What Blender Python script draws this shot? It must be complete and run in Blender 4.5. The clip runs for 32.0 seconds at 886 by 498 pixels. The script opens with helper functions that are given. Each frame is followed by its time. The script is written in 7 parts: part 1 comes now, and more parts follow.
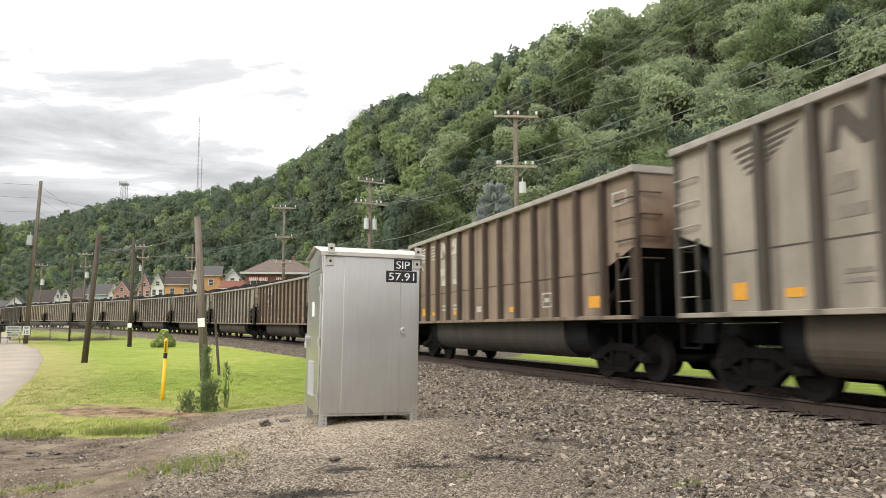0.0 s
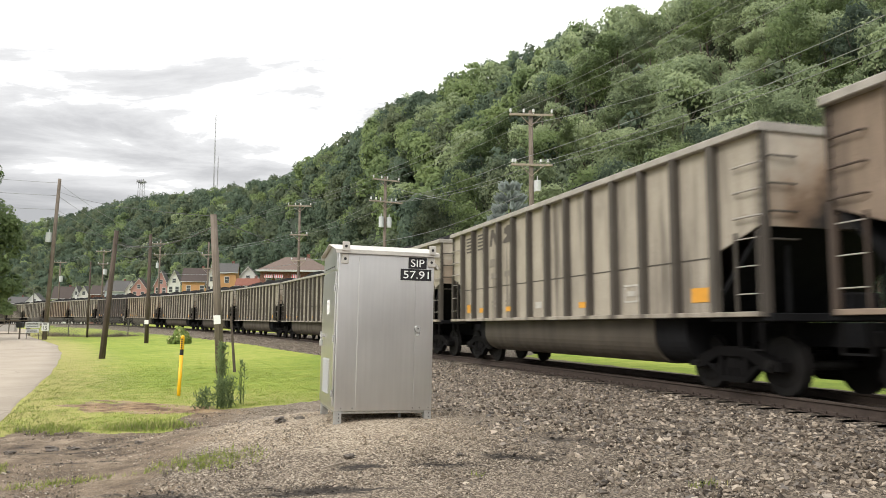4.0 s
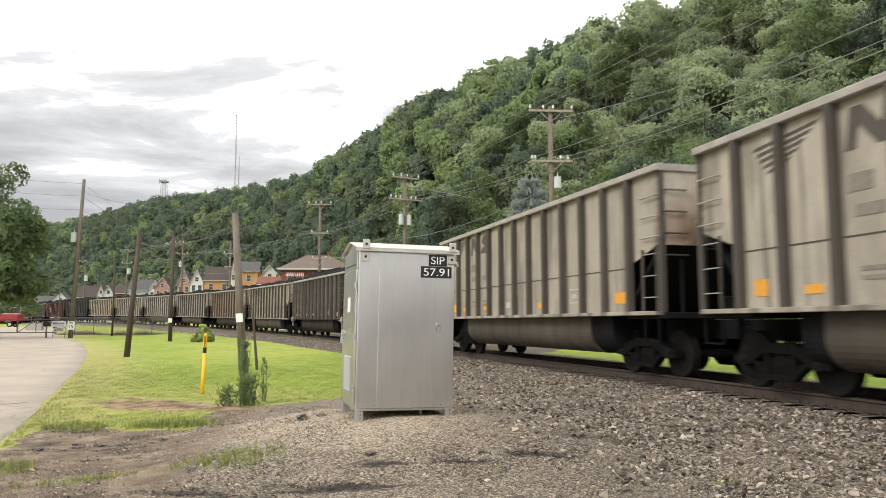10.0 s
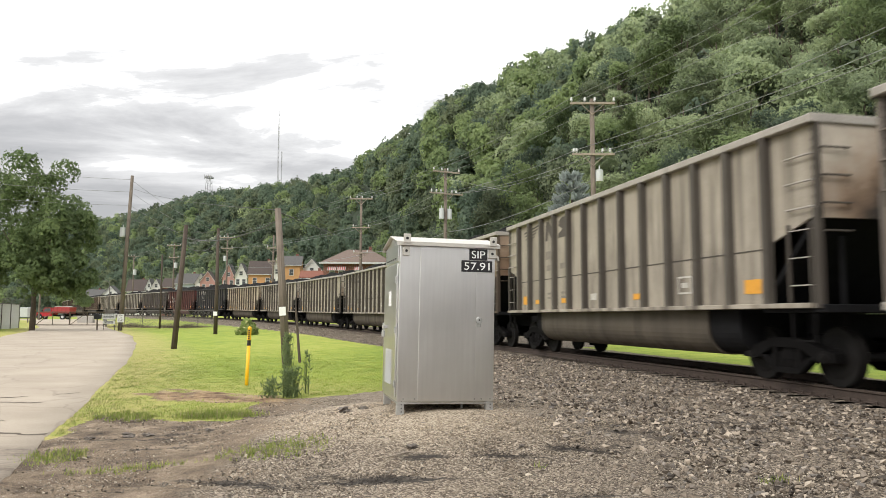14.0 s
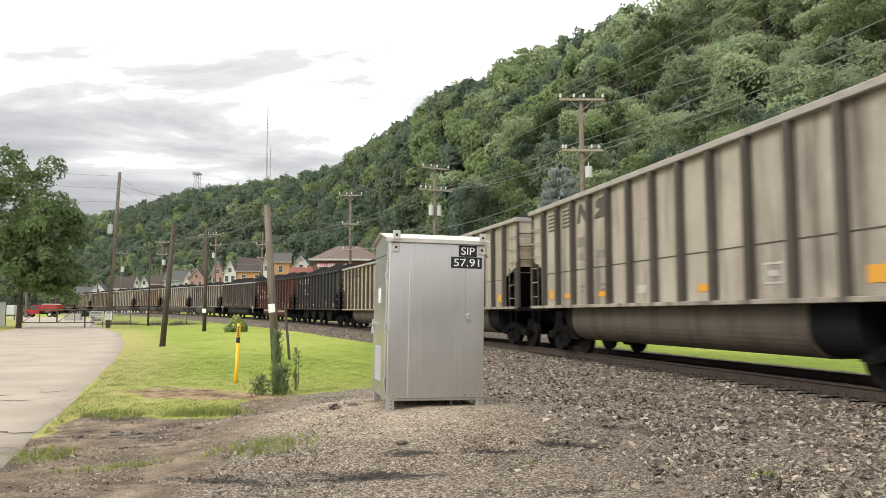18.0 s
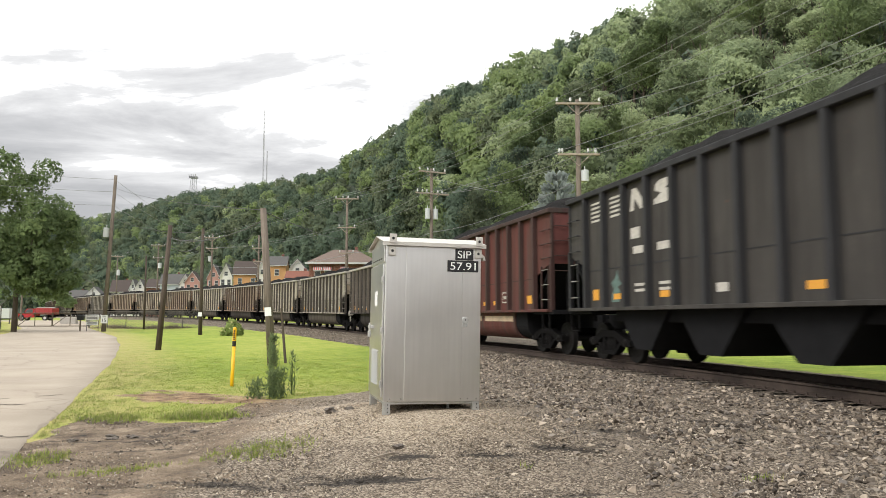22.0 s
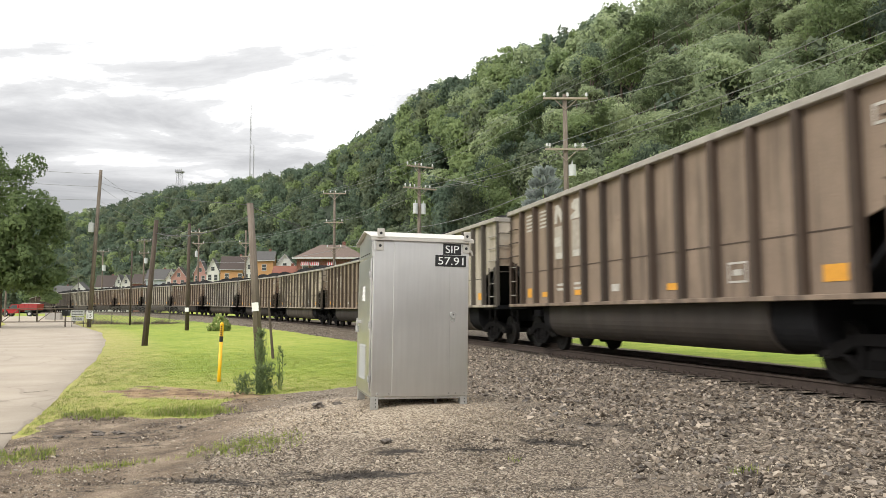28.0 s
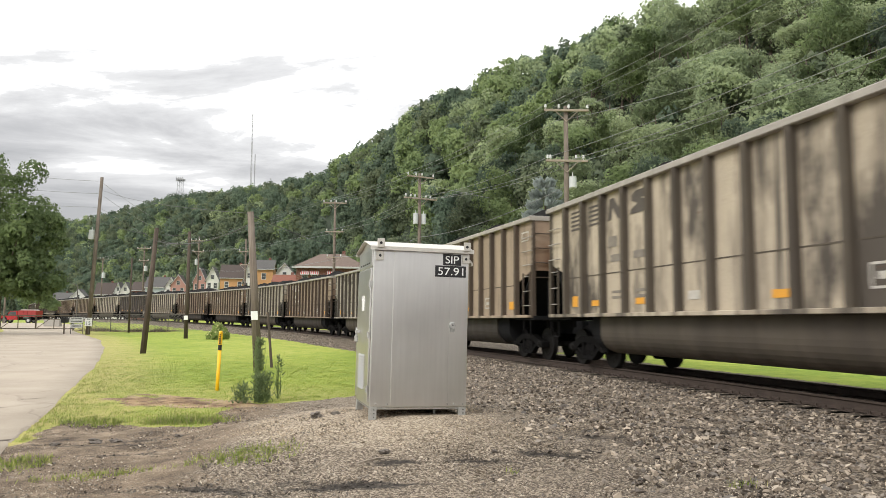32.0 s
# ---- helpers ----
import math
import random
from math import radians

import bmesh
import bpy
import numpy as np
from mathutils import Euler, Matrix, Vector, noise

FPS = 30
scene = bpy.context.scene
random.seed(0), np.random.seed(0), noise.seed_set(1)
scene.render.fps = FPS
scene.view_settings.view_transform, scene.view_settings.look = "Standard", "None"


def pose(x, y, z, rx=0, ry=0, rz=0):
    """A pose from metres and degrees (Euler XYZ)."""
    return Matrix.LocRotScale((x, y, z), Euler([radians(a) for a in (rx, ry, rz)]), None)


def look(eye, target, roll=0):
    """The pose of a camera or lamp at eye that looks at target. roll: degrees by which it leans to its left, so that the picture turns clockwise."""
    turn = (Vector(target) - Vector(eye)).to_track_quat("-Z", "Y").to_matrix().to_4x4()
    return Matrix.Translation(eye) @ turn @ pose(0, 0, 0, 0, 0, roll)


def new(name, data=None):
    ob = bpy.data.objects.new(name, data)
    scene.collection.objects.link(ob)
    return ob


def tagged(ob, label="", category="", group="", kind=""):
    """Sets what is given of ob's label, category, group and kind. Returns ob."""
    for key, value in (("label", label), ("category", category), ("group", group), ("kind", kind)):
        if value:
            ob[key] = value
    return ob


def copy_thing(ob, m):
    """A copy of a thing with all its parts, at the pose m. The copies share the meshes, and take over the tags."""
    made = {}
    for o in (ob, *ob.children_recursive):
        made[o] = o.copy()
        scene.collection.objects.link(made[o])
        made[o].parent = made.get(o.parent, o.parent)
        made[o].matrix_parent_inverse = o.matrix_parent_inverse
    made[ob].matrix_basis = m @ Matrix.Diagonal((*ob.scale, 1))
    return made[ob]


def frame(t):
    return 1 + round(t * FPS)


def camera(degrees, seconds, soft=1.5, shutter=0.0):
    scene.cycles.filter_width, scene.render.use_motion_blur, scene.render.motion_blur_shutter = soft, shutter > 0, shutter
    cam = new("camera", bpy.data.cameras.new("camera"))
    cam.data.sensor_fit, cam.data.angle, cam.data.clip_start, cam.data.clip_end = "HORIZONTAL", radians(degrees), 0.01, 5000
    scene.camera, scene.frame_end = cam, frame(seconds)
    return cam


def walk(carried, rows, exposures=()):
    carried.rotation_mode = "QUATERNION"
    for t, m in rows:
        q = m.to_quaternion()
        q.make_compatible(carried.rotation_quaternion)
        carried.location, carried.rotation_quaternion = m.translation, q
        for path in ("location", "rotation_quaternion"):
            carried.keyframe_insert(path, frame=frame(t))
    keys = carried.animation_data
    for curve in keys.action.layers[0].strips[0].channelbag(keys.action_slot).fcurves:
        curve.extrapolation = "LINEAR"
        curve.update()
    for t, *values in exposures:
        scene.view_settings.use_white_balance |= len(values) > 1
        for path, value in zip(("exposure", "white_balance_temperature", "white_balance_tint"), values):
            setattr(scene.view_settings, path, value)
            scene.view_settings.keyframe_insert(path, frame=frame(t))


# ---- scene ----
# camera: hand-held, standing still and turning
EYE = (0.0, 0.0, 1.5)
LENS = 61.0
cam = camera(LENS, 32.0, soft=0.8, shutter=0.32)
# seconds, yaw, pitch, roll
TURNS = [
    (0, -0.57, 5.97, 0.17),
    (0.5, 0.02, 6.03, -0.03),
    (1, 0.83, 6.17, -0.15),
    (1.5, 1.07, 6.29, -0.33),
    (2, 0.76, 6.23, -0.18),
    (2.5, 0.47, 6.10, -0.10),
    (4.5, 0.59, 5.82, -0.18),
    (5, 0.94, 5.85, -0.29),
    (5.5, 1.33, 5.84, -0.31),
    (6, 1.76, 5.73, -0.24),
    (6.5, 2.02, 5.81, -0.13),
    (7, 2.39, 6.04, -0.07),
    (7.5, 2.87, 6.17, -0.06),
    (8, 2.99, 6.12, -0.18),
    (8.5, 2.59, 5.88, -0.20),
    (9, 2.01, 5.74, -0.13),
    (9.5, 1.69, 5.67, -0.06),
    (10, 2.08, 5.63, 0.09),
    (10.5, 2.81, 5.57, 0.07),
    (11, 3.54, 5.53, -0.12),
    (11.5, 4.07, 5.46, -0.25),
    (12, 4.43, 5.46, -0.24),
    (12.5, 4.59, 5.44, -0.20),
    (13, 4.82, 5.39, -0.13),
    (13.5, 4.99, 5.30, -0.06),
    (14, 5.16, 5.18, -0.12),
    (14.5, 5.49, 5.24, -0.12),
    (16.5, 4.72, 4.91, -0.05),
    (17, 4.20, 4.89, -0.02),
    (17.5, 3.96, 4.84, -0.08),
    (18, 4.38, 4.91, 0.05),
    (18.5, 5.01, 5.03, 0.00),
    (19, 5.30, 5.04, -0.10),
    (19.5, 5.26, 5.04, -0.08),
    (20, 5.10, 5.03, -0.07),
    (20.5, 4.82, 5.04, 0.02),
    (21, 4.43, 5.09, 0.12),
    (21.5, 4.15, 5.11, 0.12),
    (22, 4.11, 5.18, 0.04),
    (22.5, 4.12, 5.05, 0.04),
    (23, 4.11, 4.97, -0.03),
    (23.5, 4.06, 5.07, 0.04),
    (24, 3.87, 5.11, 0.07),
    (24.5, 3.55, 5.04, 0.16),
    (25, 3.04, 4.81, -0.01),
    (25.5, 2.44, 4.71, -0.14),
    (27.5, 2.68, 4.63, 0.16),
    (28, 3.19, 4.78, 0.19),
    (28.5, 3.46, 4.76, 0.19),
    (29, 3.43, 4.77, 0.06),
    (29.5, 3.36, 5.00, -0.01),
    (30, 3.27, 5.32, 0.03),
    (30.5, 3.16, 5.49, 0.07),
    (31, 3.33, 5.51, -0.04),
    (31.5, 3.22, 5.49, -0.21),
    (32, 3.14, 5.57, -0.34),
]
walk(cam, [(t, pose(*EYE, 90 + p, r, y)) for t, y, p, r in TURNS])

# ---- sky and light: a bright overcast afternoon ----
world = bpy.data.worlds.new("overcast_sky")
scene.world = world
world.use_nodes = True


def wire(tree, made, ins):
    for key, value in ins.items():
        sock = made.inputs[key]
        if isinstance(value, bpy.types.NodeSocket):
            tree.links.new(value, sock)
        elif value is not None:
            sock.default_value = value
    return made


class Nodes:
    """Short hand for node trees."""

    def __init__(self, tree):
        self.tree = tree
        tree.nodes.clear()

    def add(self, kind, ins=None, **props):
        made = self.tree.nodes.new(kind)
        for key, value in props.items():
            setattr(made, key, value)
        return wire(self.tree, made, ins or {})

    def noise(self, scale, detail=4.0, rough=0.55, vector=None, distortion=0.0):
        return self.add("ShaderNodeTexNoise", {"Scale": scale, "Detail": detail, "Roughness": rough,
                                               "Vector": vector, "Distortion": distortion}).outputs["Fac"]

    def ramp(self, fac, stops):
        made = self.add("ShaderNodeValToRGB", {"Fac": fac})
        els = made.color_ramp.elements
        while len(els) < len(stops):
            els.new(0.5)
        for el, (pos, col) in zip(els, stops):
            el.position = pos
            el.color = (*col, 1) if len(col) == 3 else col
        return made.outputs["Color"]

    def grey(self, fac, a, b, lo=0.0, hi=1.0):
        return self.add("ShaderNodeMapRange", {"Value": fac, "From Min": a, "From Max": b, "To Min": lo, "To Max": hi}).outputs["Result"]

    def mix(self, fac, a, b, mode="MIX"):
        made = self.add("ShaderNodeMix", data_type="RGBA", blend_type=mode)
        for key, value in ((0, fac), (6, a), (7, b)):
            if isinstance(value, bpy.types.NodeSocket):
                self.tree.links.new(value, made.inputs[key])
            else:
                made.inputs[key].default_value = (*value, 1) if isinstance(value, tuple) and len(value) == 3 else value
        return made.outputs[2]

    def math(self, op, a, b=0.0, clamp=False):
        made = self.add("ShaderNodeMath", operation=op, use_clamp=clamp)
        for key, value in ((0, a), (1, b)):
            if isinstance(value, bpy.types.NodeSocket):
                self.tree.links.new(value, made.inputs[key])
            else:
                made.inputs[key].default_value = value
        return made.outputs[0]

    def scaled(self, vector, scale, loc=(0, 0, 0), rot=(0, 0, 0)):
        return self.add("ShaderNodeMapping", {"Vector": vector, "Scale": scale, "Location": loc, "Rotation": rot}).outputs["Vector"]


SUN_ELEVATION, SUN_BEARING = 40.0, 222.0   # degrees; bearing clockwise from +y
wn = Nodes(world.node_tree)
sky = wn.add("ShaderNodeTexSky", sky_type="NISHITA", sun_disc=False, sun_elevation=radians(SUN_ELEVATION),
             sun_rotation=radians(SUN_BEARING), air_density=1.0, dust_density=4.0)
ray_dir = wn.add("ShaderNodeTexCoord").outputs["Generated"]
parts = wn.add("ShaderNodeSeparateXYZ", {"Vector": ray_dir})
# cloud layer: the ray is carried to a flat ceiling, so that the clouds crowd towards the horizon
up = wn.math("MAXIMUM", wn.math("ADD", parts.outputs["Z"], 0.10), 0.05)
flat = wn.add("ShaderNodeCombineXYZ", {"X": wn.math("DIVIDE", parts.outputs["X"], up), "Y": wn.math("DIVIDE", parts.outputs["Y"], up), "Z": 3.7}).outputs["Vector"]
clouds = wn.noise(1.25, 9.0, 0.60, wn.scaled(flat, (0.9, 1.35, 1.0)), 0.3)
broad = wn.noise(0.32, 3.0, 0.5, wn.scaled(flat, (1.0, 1.0, 1.0), (4.2, 1.3, 0)))
thick = wn.math("SUBTRACT", wn.math("ADD", wn.math("MULTIPLY", clouds, 0.92), wn.math("MULTIPLY", broad, 0.45)), 0.095)
low = wn.grey(parts.outputs["Z"], 0.265, 0.15, -0.105, 0.070)
cover = wn.math("ADD", thick, low)
cloud_colour = wn.ramp(cover, [(0.0, (2.2, 2.2, 2.2)), (0.50, (1.7, 1.7, 1.7)), (0.575, (0.93, 0.93, 0.935)), (0.68, (0.70, 0.70, 0.712)), (0.80, (0.54, 0.545, 0.56))])
lit = wn.mix(0.94, wn.mix(1.0, sky.outputs["Color"], (0.12, 0.12, 0.12, 1), "MULTIPLY"), cloud_colour)
wn.add("ShaderNodeOutputWorld", {"Surface": wn.add("ShaderNodeBackground", {"Color": lit, "Strength": 1.0}).outputs[0]})

sun_data = bpy.data.lights.new("sun", "SUN")
sun_data.energy, sun_data.angle, sun_data.color = 1.9, radians(18), (1.0, 0.96, 0.9)
sun = new("sun", sun_data)
b, e = radians(SUN_BEARING), radians(SUN_ELEVATION)
sun.matrix_world = look((math.sin(b) * math.cos(e) * 80, math.cos(b) * math.cos(e) * 80, math.sin(e) * 80), (0, 0, 0))
scene.view_settings.exposure = 0.0


# ---- materials ----
def material(name, build):
    made = bpy.data.materials.new(name)
    made.use_nodes = True
    n = Nodes(made.node_tree)
    shader = n.add("ShaderNodeBsdfPrincipled")
    final = n.add("ShaderNodeOutputMaterial", {"Surface": shader.outputs[0]})
    n.where = n.add("ShaderNodeTexCoord").outputs["Object"]
    n.place = n.add("ShaderNodeNewGeometry").outputs["Position"]
    n.island = n.add("ShaderNodeNewGeometry").outputs["Random Per Island"]
    n.own = n.add("ShaderNodeObjectInfo").outputs["Random"]
    ins = build(n)
    relief, glow_through = ins.pop("relief", None), ins.pop("glow_through", None)
    if glow_through:
        thin = n.add("ShaderNodeBsdfTranslucent", {"Color": glow_through[0]})
        n.tree.links.new(n.add("ShaderNodeMixShader", {0: glow_through[1], 1: shader.outputs[0], 2: thin.outputs[0]}).outputs[0], final.inputs["Surface"])
    if relief:
        height, distance, strength = relief
        ins["Normal"] = n.add("ShaderNodeBump", {"Height": height, "Distance": distance, "Strength": strength}).outputs["Normal"]
    wire(made.node_tree, shader, {k: ((*v, 1) if isinstance(v, tuple) and len(v) == 3 else v) for k, v in ins.items()})
    return made


def plain(name, colour, rough=0.6, metal=0.0, spread=0.25, scale=6.0, bump=0.004, shine=0.5):
    """A painted or raw surface with blotches at two scales."""
    def build(n):
        v = n.math("ADD", n.math("MULTIPLY", n.noise(scale, 5, 0.6, n.where), 0.6), n.math("MULTIPLY", n.noise(scale * 9, 3, 0.6, n.where), 0.4))
        dark = tuple(c * (1 - spread) for c in colour)
        light = tuple(min(1, c * (1 + spread)) for c in colour)
        return {"Base Color": n.ramp(v, [(0.3, dark), (0.7, light)]), "Metallic": metal, "Specular IOR Level": shine,
                "Roughness": n.grey(v, 0.3, 0.7, rough - 0.08, rough + 0.08), "relief": (v, bump, 0.4)}
    return material(name, build)


def car_paint(name, colour, dust, grime, streak=0.5, panel=True, stain=0.25):
    """Weathered car paint: dust low down in patches, soot streaks running down, rust freckles."""
    def build(n):
        base_v = n.noise(0.7, 6, 0.6, n.where)
        tone = n.grey(n.own, 0, 1, 0.86, 1.12)
        col = n.ramp(base_v, [(0.25, tuple(c * 0.8 for c in colour)), (0.55, colour), (0.8, dust)])
        col = n.mix(1.0, col, n.add("ShaderNodeCombineColor", {"Red": tone, "Green": tone, "Blue": tone}).outputs[0], "MULTIPLY")
        runs = n.noise(1.0, 5, 0.6, n.scaled(n.where, (2.4, 2.4, 0.20), n.add("ShaderNodeCombineXYZ", {"X": n.math("MULTIPLY", n.own, 57.0), "Y": 0.0, "Z": 0.0}).outputs[0]))
        soot = n.grey(runs, 0.50, 0.74, 0.0, min(1.0, streak * 1.5))
        col = n.mix(soot, col, grime)
        # darker towards the ribs, broken into patches
        x = n.add("ShaderNodeSeparateXYZ", {"Vector": n.where}).outputs["X"]
        bay = n.math("ABSOLUTE", n.math("SUBTRACT", n.math("FRACT", n.math("ADD", n.math("DIVIDE", x, 1.05), 0.0)), 0.5))
        rib_edges = n.math("MULTIPLY", n.grey(bay, 0.30, 0.48), n.grey(n.noise(1.2, 4, 0.6, n.scaled(n.where, (1.5, 1.5, 0.5))), 0.36, 0.68, 0.12, 0.75))
        col = n.mix(rib_edges if panel else 0.0, col, grime)
        drips = n.grey(n.noise(1.0, 3, 0.55, n.scaled(n.where, (1.7, 1.7, 0.10), n.add("ShaderNodeCombineXYZ", {"X": n.math("MULTIPLY", n.own, 91.0), "Y": 3.0, "Z": 0.0}).outputs[0])), 0.63, 0.70, 0.0, min(1.0, streak * 1.1))
        col = n.mix(drips, col, grime)
        # broad soot stains, longer than wide
        blotch = n.noise(1.0, 6, 0.68, n.scaled(n.where, (0.8, 0.8, 0.26), n.add("ShaderNodeCombineXYZ", {"X": n.math("MULTIPLY", n.own, 37.0), "Y": 11.0, "Z": 0.0}).outputs[0]))
        col = n.mix(n.grey(blotch, 0.50, 0.62, 0.0, stain), col, grime)
        spots = n.grey(n.noise(7.0, 4, 0.7, n.where), 0.66, 0.74, 0.0, 0.7)
        col = n.mix(spots, col, (0.12, 0.055, 0.03))
        fine = n.noise(40.0, 3, 0.6, n.where)
        col = n.mix(n.grey(fine, 0.35, 0.7, 0.0, 0.22), col, grime)
        return {"Base Color": col, "Roughness": n.grey(runs, 0.3, 0.7, 0.6, 0.9), "Metallic": 0.0, "Specular IOR Level": 0.3, "relief": (fine, 0.006, 0.35)}
    return material(name, build)


GRIME = (0.055, 0.045, 0.038)
PAINTS = {
    "grey": car_paint("grey_car_paint", (0.42, 0.373, 0.302), (0.50, 0.45, 0.37), GRIME, 0.56),
    "beige": car_paint("beige_car_paint", (0.455, 0.378, 0.282), (0.53, 0.447, 0.34), GRIME, 0.62),
    "soiled": car_paint("soiled_car_paint", (0.44, 0.375, 0.285), (0.51, 0.44, 0.34), (0.05, 0.042, 0.036), 0.9, True, 0.92),
    "sooty": car_paint("sooty_grey_car_paint", (0.375, 0.335, 0.28), (0.45, 0.405, 0.34), (0.05, 0.043, 0.038), 0.8, True, 0.62),
    "tan": car_paint("tan_car_paint", (0.345, 0.268, 0.197), (0.41, 0.325, 0.243), GRIME, 0.5),
    "brown": car_paint("brown_car_paint", (0.27, 0.203, 0.150), (0.36, 0.278, 0.208), GRIME, 0.5),
    "dark": car_paint("dark_car_paint", (0.023, 0.018, 0.0155), (0.036, 0.028, 0.024), (0.03, 0.025, 0.022), 0.5),
    "black": car_paint("black_car_paint", (0.054, 0.049, 0.044), (0.078, 0.070, 0.061), (0.025, 0.023, 0.021), 0.5),
    "red": car_paint("red_car_paint", (0.105, 0.027, 0.022), (0.135, 0.04, 0.032), GRIME, 0.6),
}
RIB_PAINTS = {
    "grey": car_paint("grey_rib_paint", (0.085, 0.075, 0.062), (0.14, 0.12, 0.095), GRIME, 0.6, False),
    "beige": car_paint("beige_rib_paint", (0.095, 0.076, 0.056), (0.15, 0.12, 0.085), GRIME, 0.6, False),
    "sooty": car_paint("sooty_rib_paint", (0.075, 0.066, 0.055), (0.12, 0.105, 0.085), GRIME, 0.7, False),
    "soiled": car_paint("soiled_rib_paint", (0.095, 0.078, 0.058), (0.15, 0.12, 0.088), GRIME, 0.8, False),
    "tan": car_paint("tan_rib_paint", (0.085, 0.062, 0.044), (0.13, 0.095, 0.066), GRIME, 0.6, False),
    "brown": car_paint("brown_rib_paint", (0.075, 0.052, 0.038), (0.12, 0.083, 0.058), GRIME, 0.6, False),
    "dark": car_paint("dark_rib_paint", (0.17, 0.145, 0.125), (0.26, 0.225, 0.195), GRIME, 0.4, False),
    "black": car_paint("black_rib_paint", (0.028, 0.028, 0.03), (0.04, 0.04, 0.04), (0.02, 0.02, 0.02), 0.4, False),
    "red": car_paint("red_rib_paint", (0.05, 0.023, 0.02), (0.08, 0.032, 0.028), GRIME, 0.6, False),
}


def stained_end(name, colour):
    """End sheet with a ragged scorch of soot over its middle, browner round the rim."""
    def build(n):
        d = n.add("ShaderNodeVectorMath", {0: n.scaled(n.where, (0.0, 0.60, 0.72), (0, -0.28, -1.80))}, operation="LENGTH").outputs["Value"]
        d = n.math("ADD", d, n.math("MULTIPLY", n.math("SUBTRACT", n.noise(1.8, 5, 0.65, n.where), 0.5), 0.9))
        v = n.noise(3.0, 5, 0.6, n.where)
        clean = n.ramp(v, [(0.3, tuple(c * 0.75 for c in colour)), (0.7, colour)])
        col = n.mix(n.grey(d, 1.30, 0.80), clean, tuple(c * k for c, k in zip(colour, (0.55, 0.42, 0.34))))
        col = n.mix(n.grey(d, 0.92, 0.50), col, (0.026, 0.021, 0.019))
        return {"Base Color": col, "Roughness": 0.85, "relief": (v, 0.01, 0.3)}
    return material(name, build)


END_PAINTS = {
    "grey": stained_end("grey_end_sheet", (0.50, 0.44, 0.36)), "beige": stained_end("beige_end_sheet", (0.44, 0.36, 0.27)), "soiled": stained_end("soiled_end_sheet", (0.42, 0.35, 0.27)), "sooty": stained_end("sooty_end_sheet", (0.45, 0.40, 0.33)), "tan": stained_end("tan_end_sheet", (0.32, 0.23, 0.16)),
    "brown": stained_end("brown_end_sheet", (0.29, 0.215, 0.16)), "dark": stained_end("dark_end_sheet", (0.065, 0.05, 0.043)), "black": stained_end("black_end_sheet", (0.05, 0.05, 0.05)),
    "red": stained_end("red_end_sheet", (0.13, 0.038, 0.032)),
}
# dusty belly coat, darkened to carry the shade below the sill
TUB_PAINT = car_paint("dusty_shaded_tub_paint", (0.085, 0.071, 0.054), (0.128, 0.107, 0.082), GRIME, 0.6, False, 0.5)
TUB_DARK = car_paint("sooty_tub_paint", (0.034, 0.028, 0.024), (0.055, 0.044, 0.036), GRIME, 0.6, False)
# soot black that also holds the shade under and inside the car ends
SOOT_AND_SHADE = plain("sooty_shade_steel", (0.012, 0.012, 0.013), 0.9, 0.0, 0.4, 4.0, shine=0.1)
# running gear and wheels: underbody shade is in the near-black base
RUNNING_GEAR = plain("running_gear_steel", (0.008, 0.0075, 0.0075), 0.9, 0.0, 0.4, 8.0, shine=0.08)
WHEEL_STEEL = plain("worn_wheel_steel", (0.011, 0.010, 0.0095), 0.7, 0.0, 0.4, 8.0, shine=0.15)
COAL = plain("coal_heap", (0.012, 0.0115, 0.011), 0.95, 0.0, 0.6, 14.0, 0.05, shine=0.12)
CHORD = plain("dusty_top_chord_paint", (0.32, 0.295, 0.26), 0.8, 0.0, 0.35, 2.5)
STENCIL_DARK = plain("faded_black_stencil", (0.078, 0.066, 0.055), 0.8, 0.0, 0.3, 9.0)
STENCIL_FAINT = plain("worn_stencil", (0.20, 0.175, 0.145), 0.8, 0.0, 0.3, 9.0)
FADED_PATCH = plain("faded_repaint_patch", (0.36, 0.32, 0.27), 0.8, 0.0, 0.3, 6.0)
CREAM = plain("cream_stripe_paint", (0.50, 0.38, 0.27), 0.7, 0.0, 0.4, 2.0)
STENCIL_WHITE = plain("chalky_white_stencil", (0.46, 0.435, 0.39), 0.8, 0.0, 0.3, 9.0)
TEAL_SPRAY = plain("faded_teal_spray", (0.10, 0.16, 0.14), 0.85, 0.0, 0.5, 7.0)
ORANGE = plain("orange_reflector_sheet", (0.66, 0.31, 0.035), 0.5, 0.0, 0.2, 12.0)
RAIL_RUST = plain("rusty_rail_steel", (0.06, 0.045, 0.037), 0.8, 0.0, 0.35, 5.0, shine=0.25)
TIE_WOOD = plain("creosoted_tie_wood", (0.055, 0.042, 0.034), 0.9, 0.0, 0.4, 6.0)


# ---- mesh helpers ----
def mesh_of(bm, name, mat, smooth=False):
    me = bpy.data.meshes.new(name)
    bm.to_mesh(me)
    bm.free()
    me.materials.append(mat)
    if smooth:
        me.shade_smooth()
    return me


def part(name, bm, mat, parent, label="", at=None, smooth=False):
    """Links a bmesh (or a mesh) as one object under a thing or a part."""
    me = mesh_of(bm, name, mat, smooth) if isinstance(bm, bmesh.types.BMesh) else bm
    ob = new(name, me)
    ob.parent = parent
    if at is not None:
        ob.matrix_basis = at
    if label:
        ob["label"] = label
    return ob


def thing(name, at, label, category, group="", kind=""):
    ob = new(name)
    ob.empty_display_size = 0.2
    ob.matrix_basis = at
    return tagged(ob, label, category, group, kind)


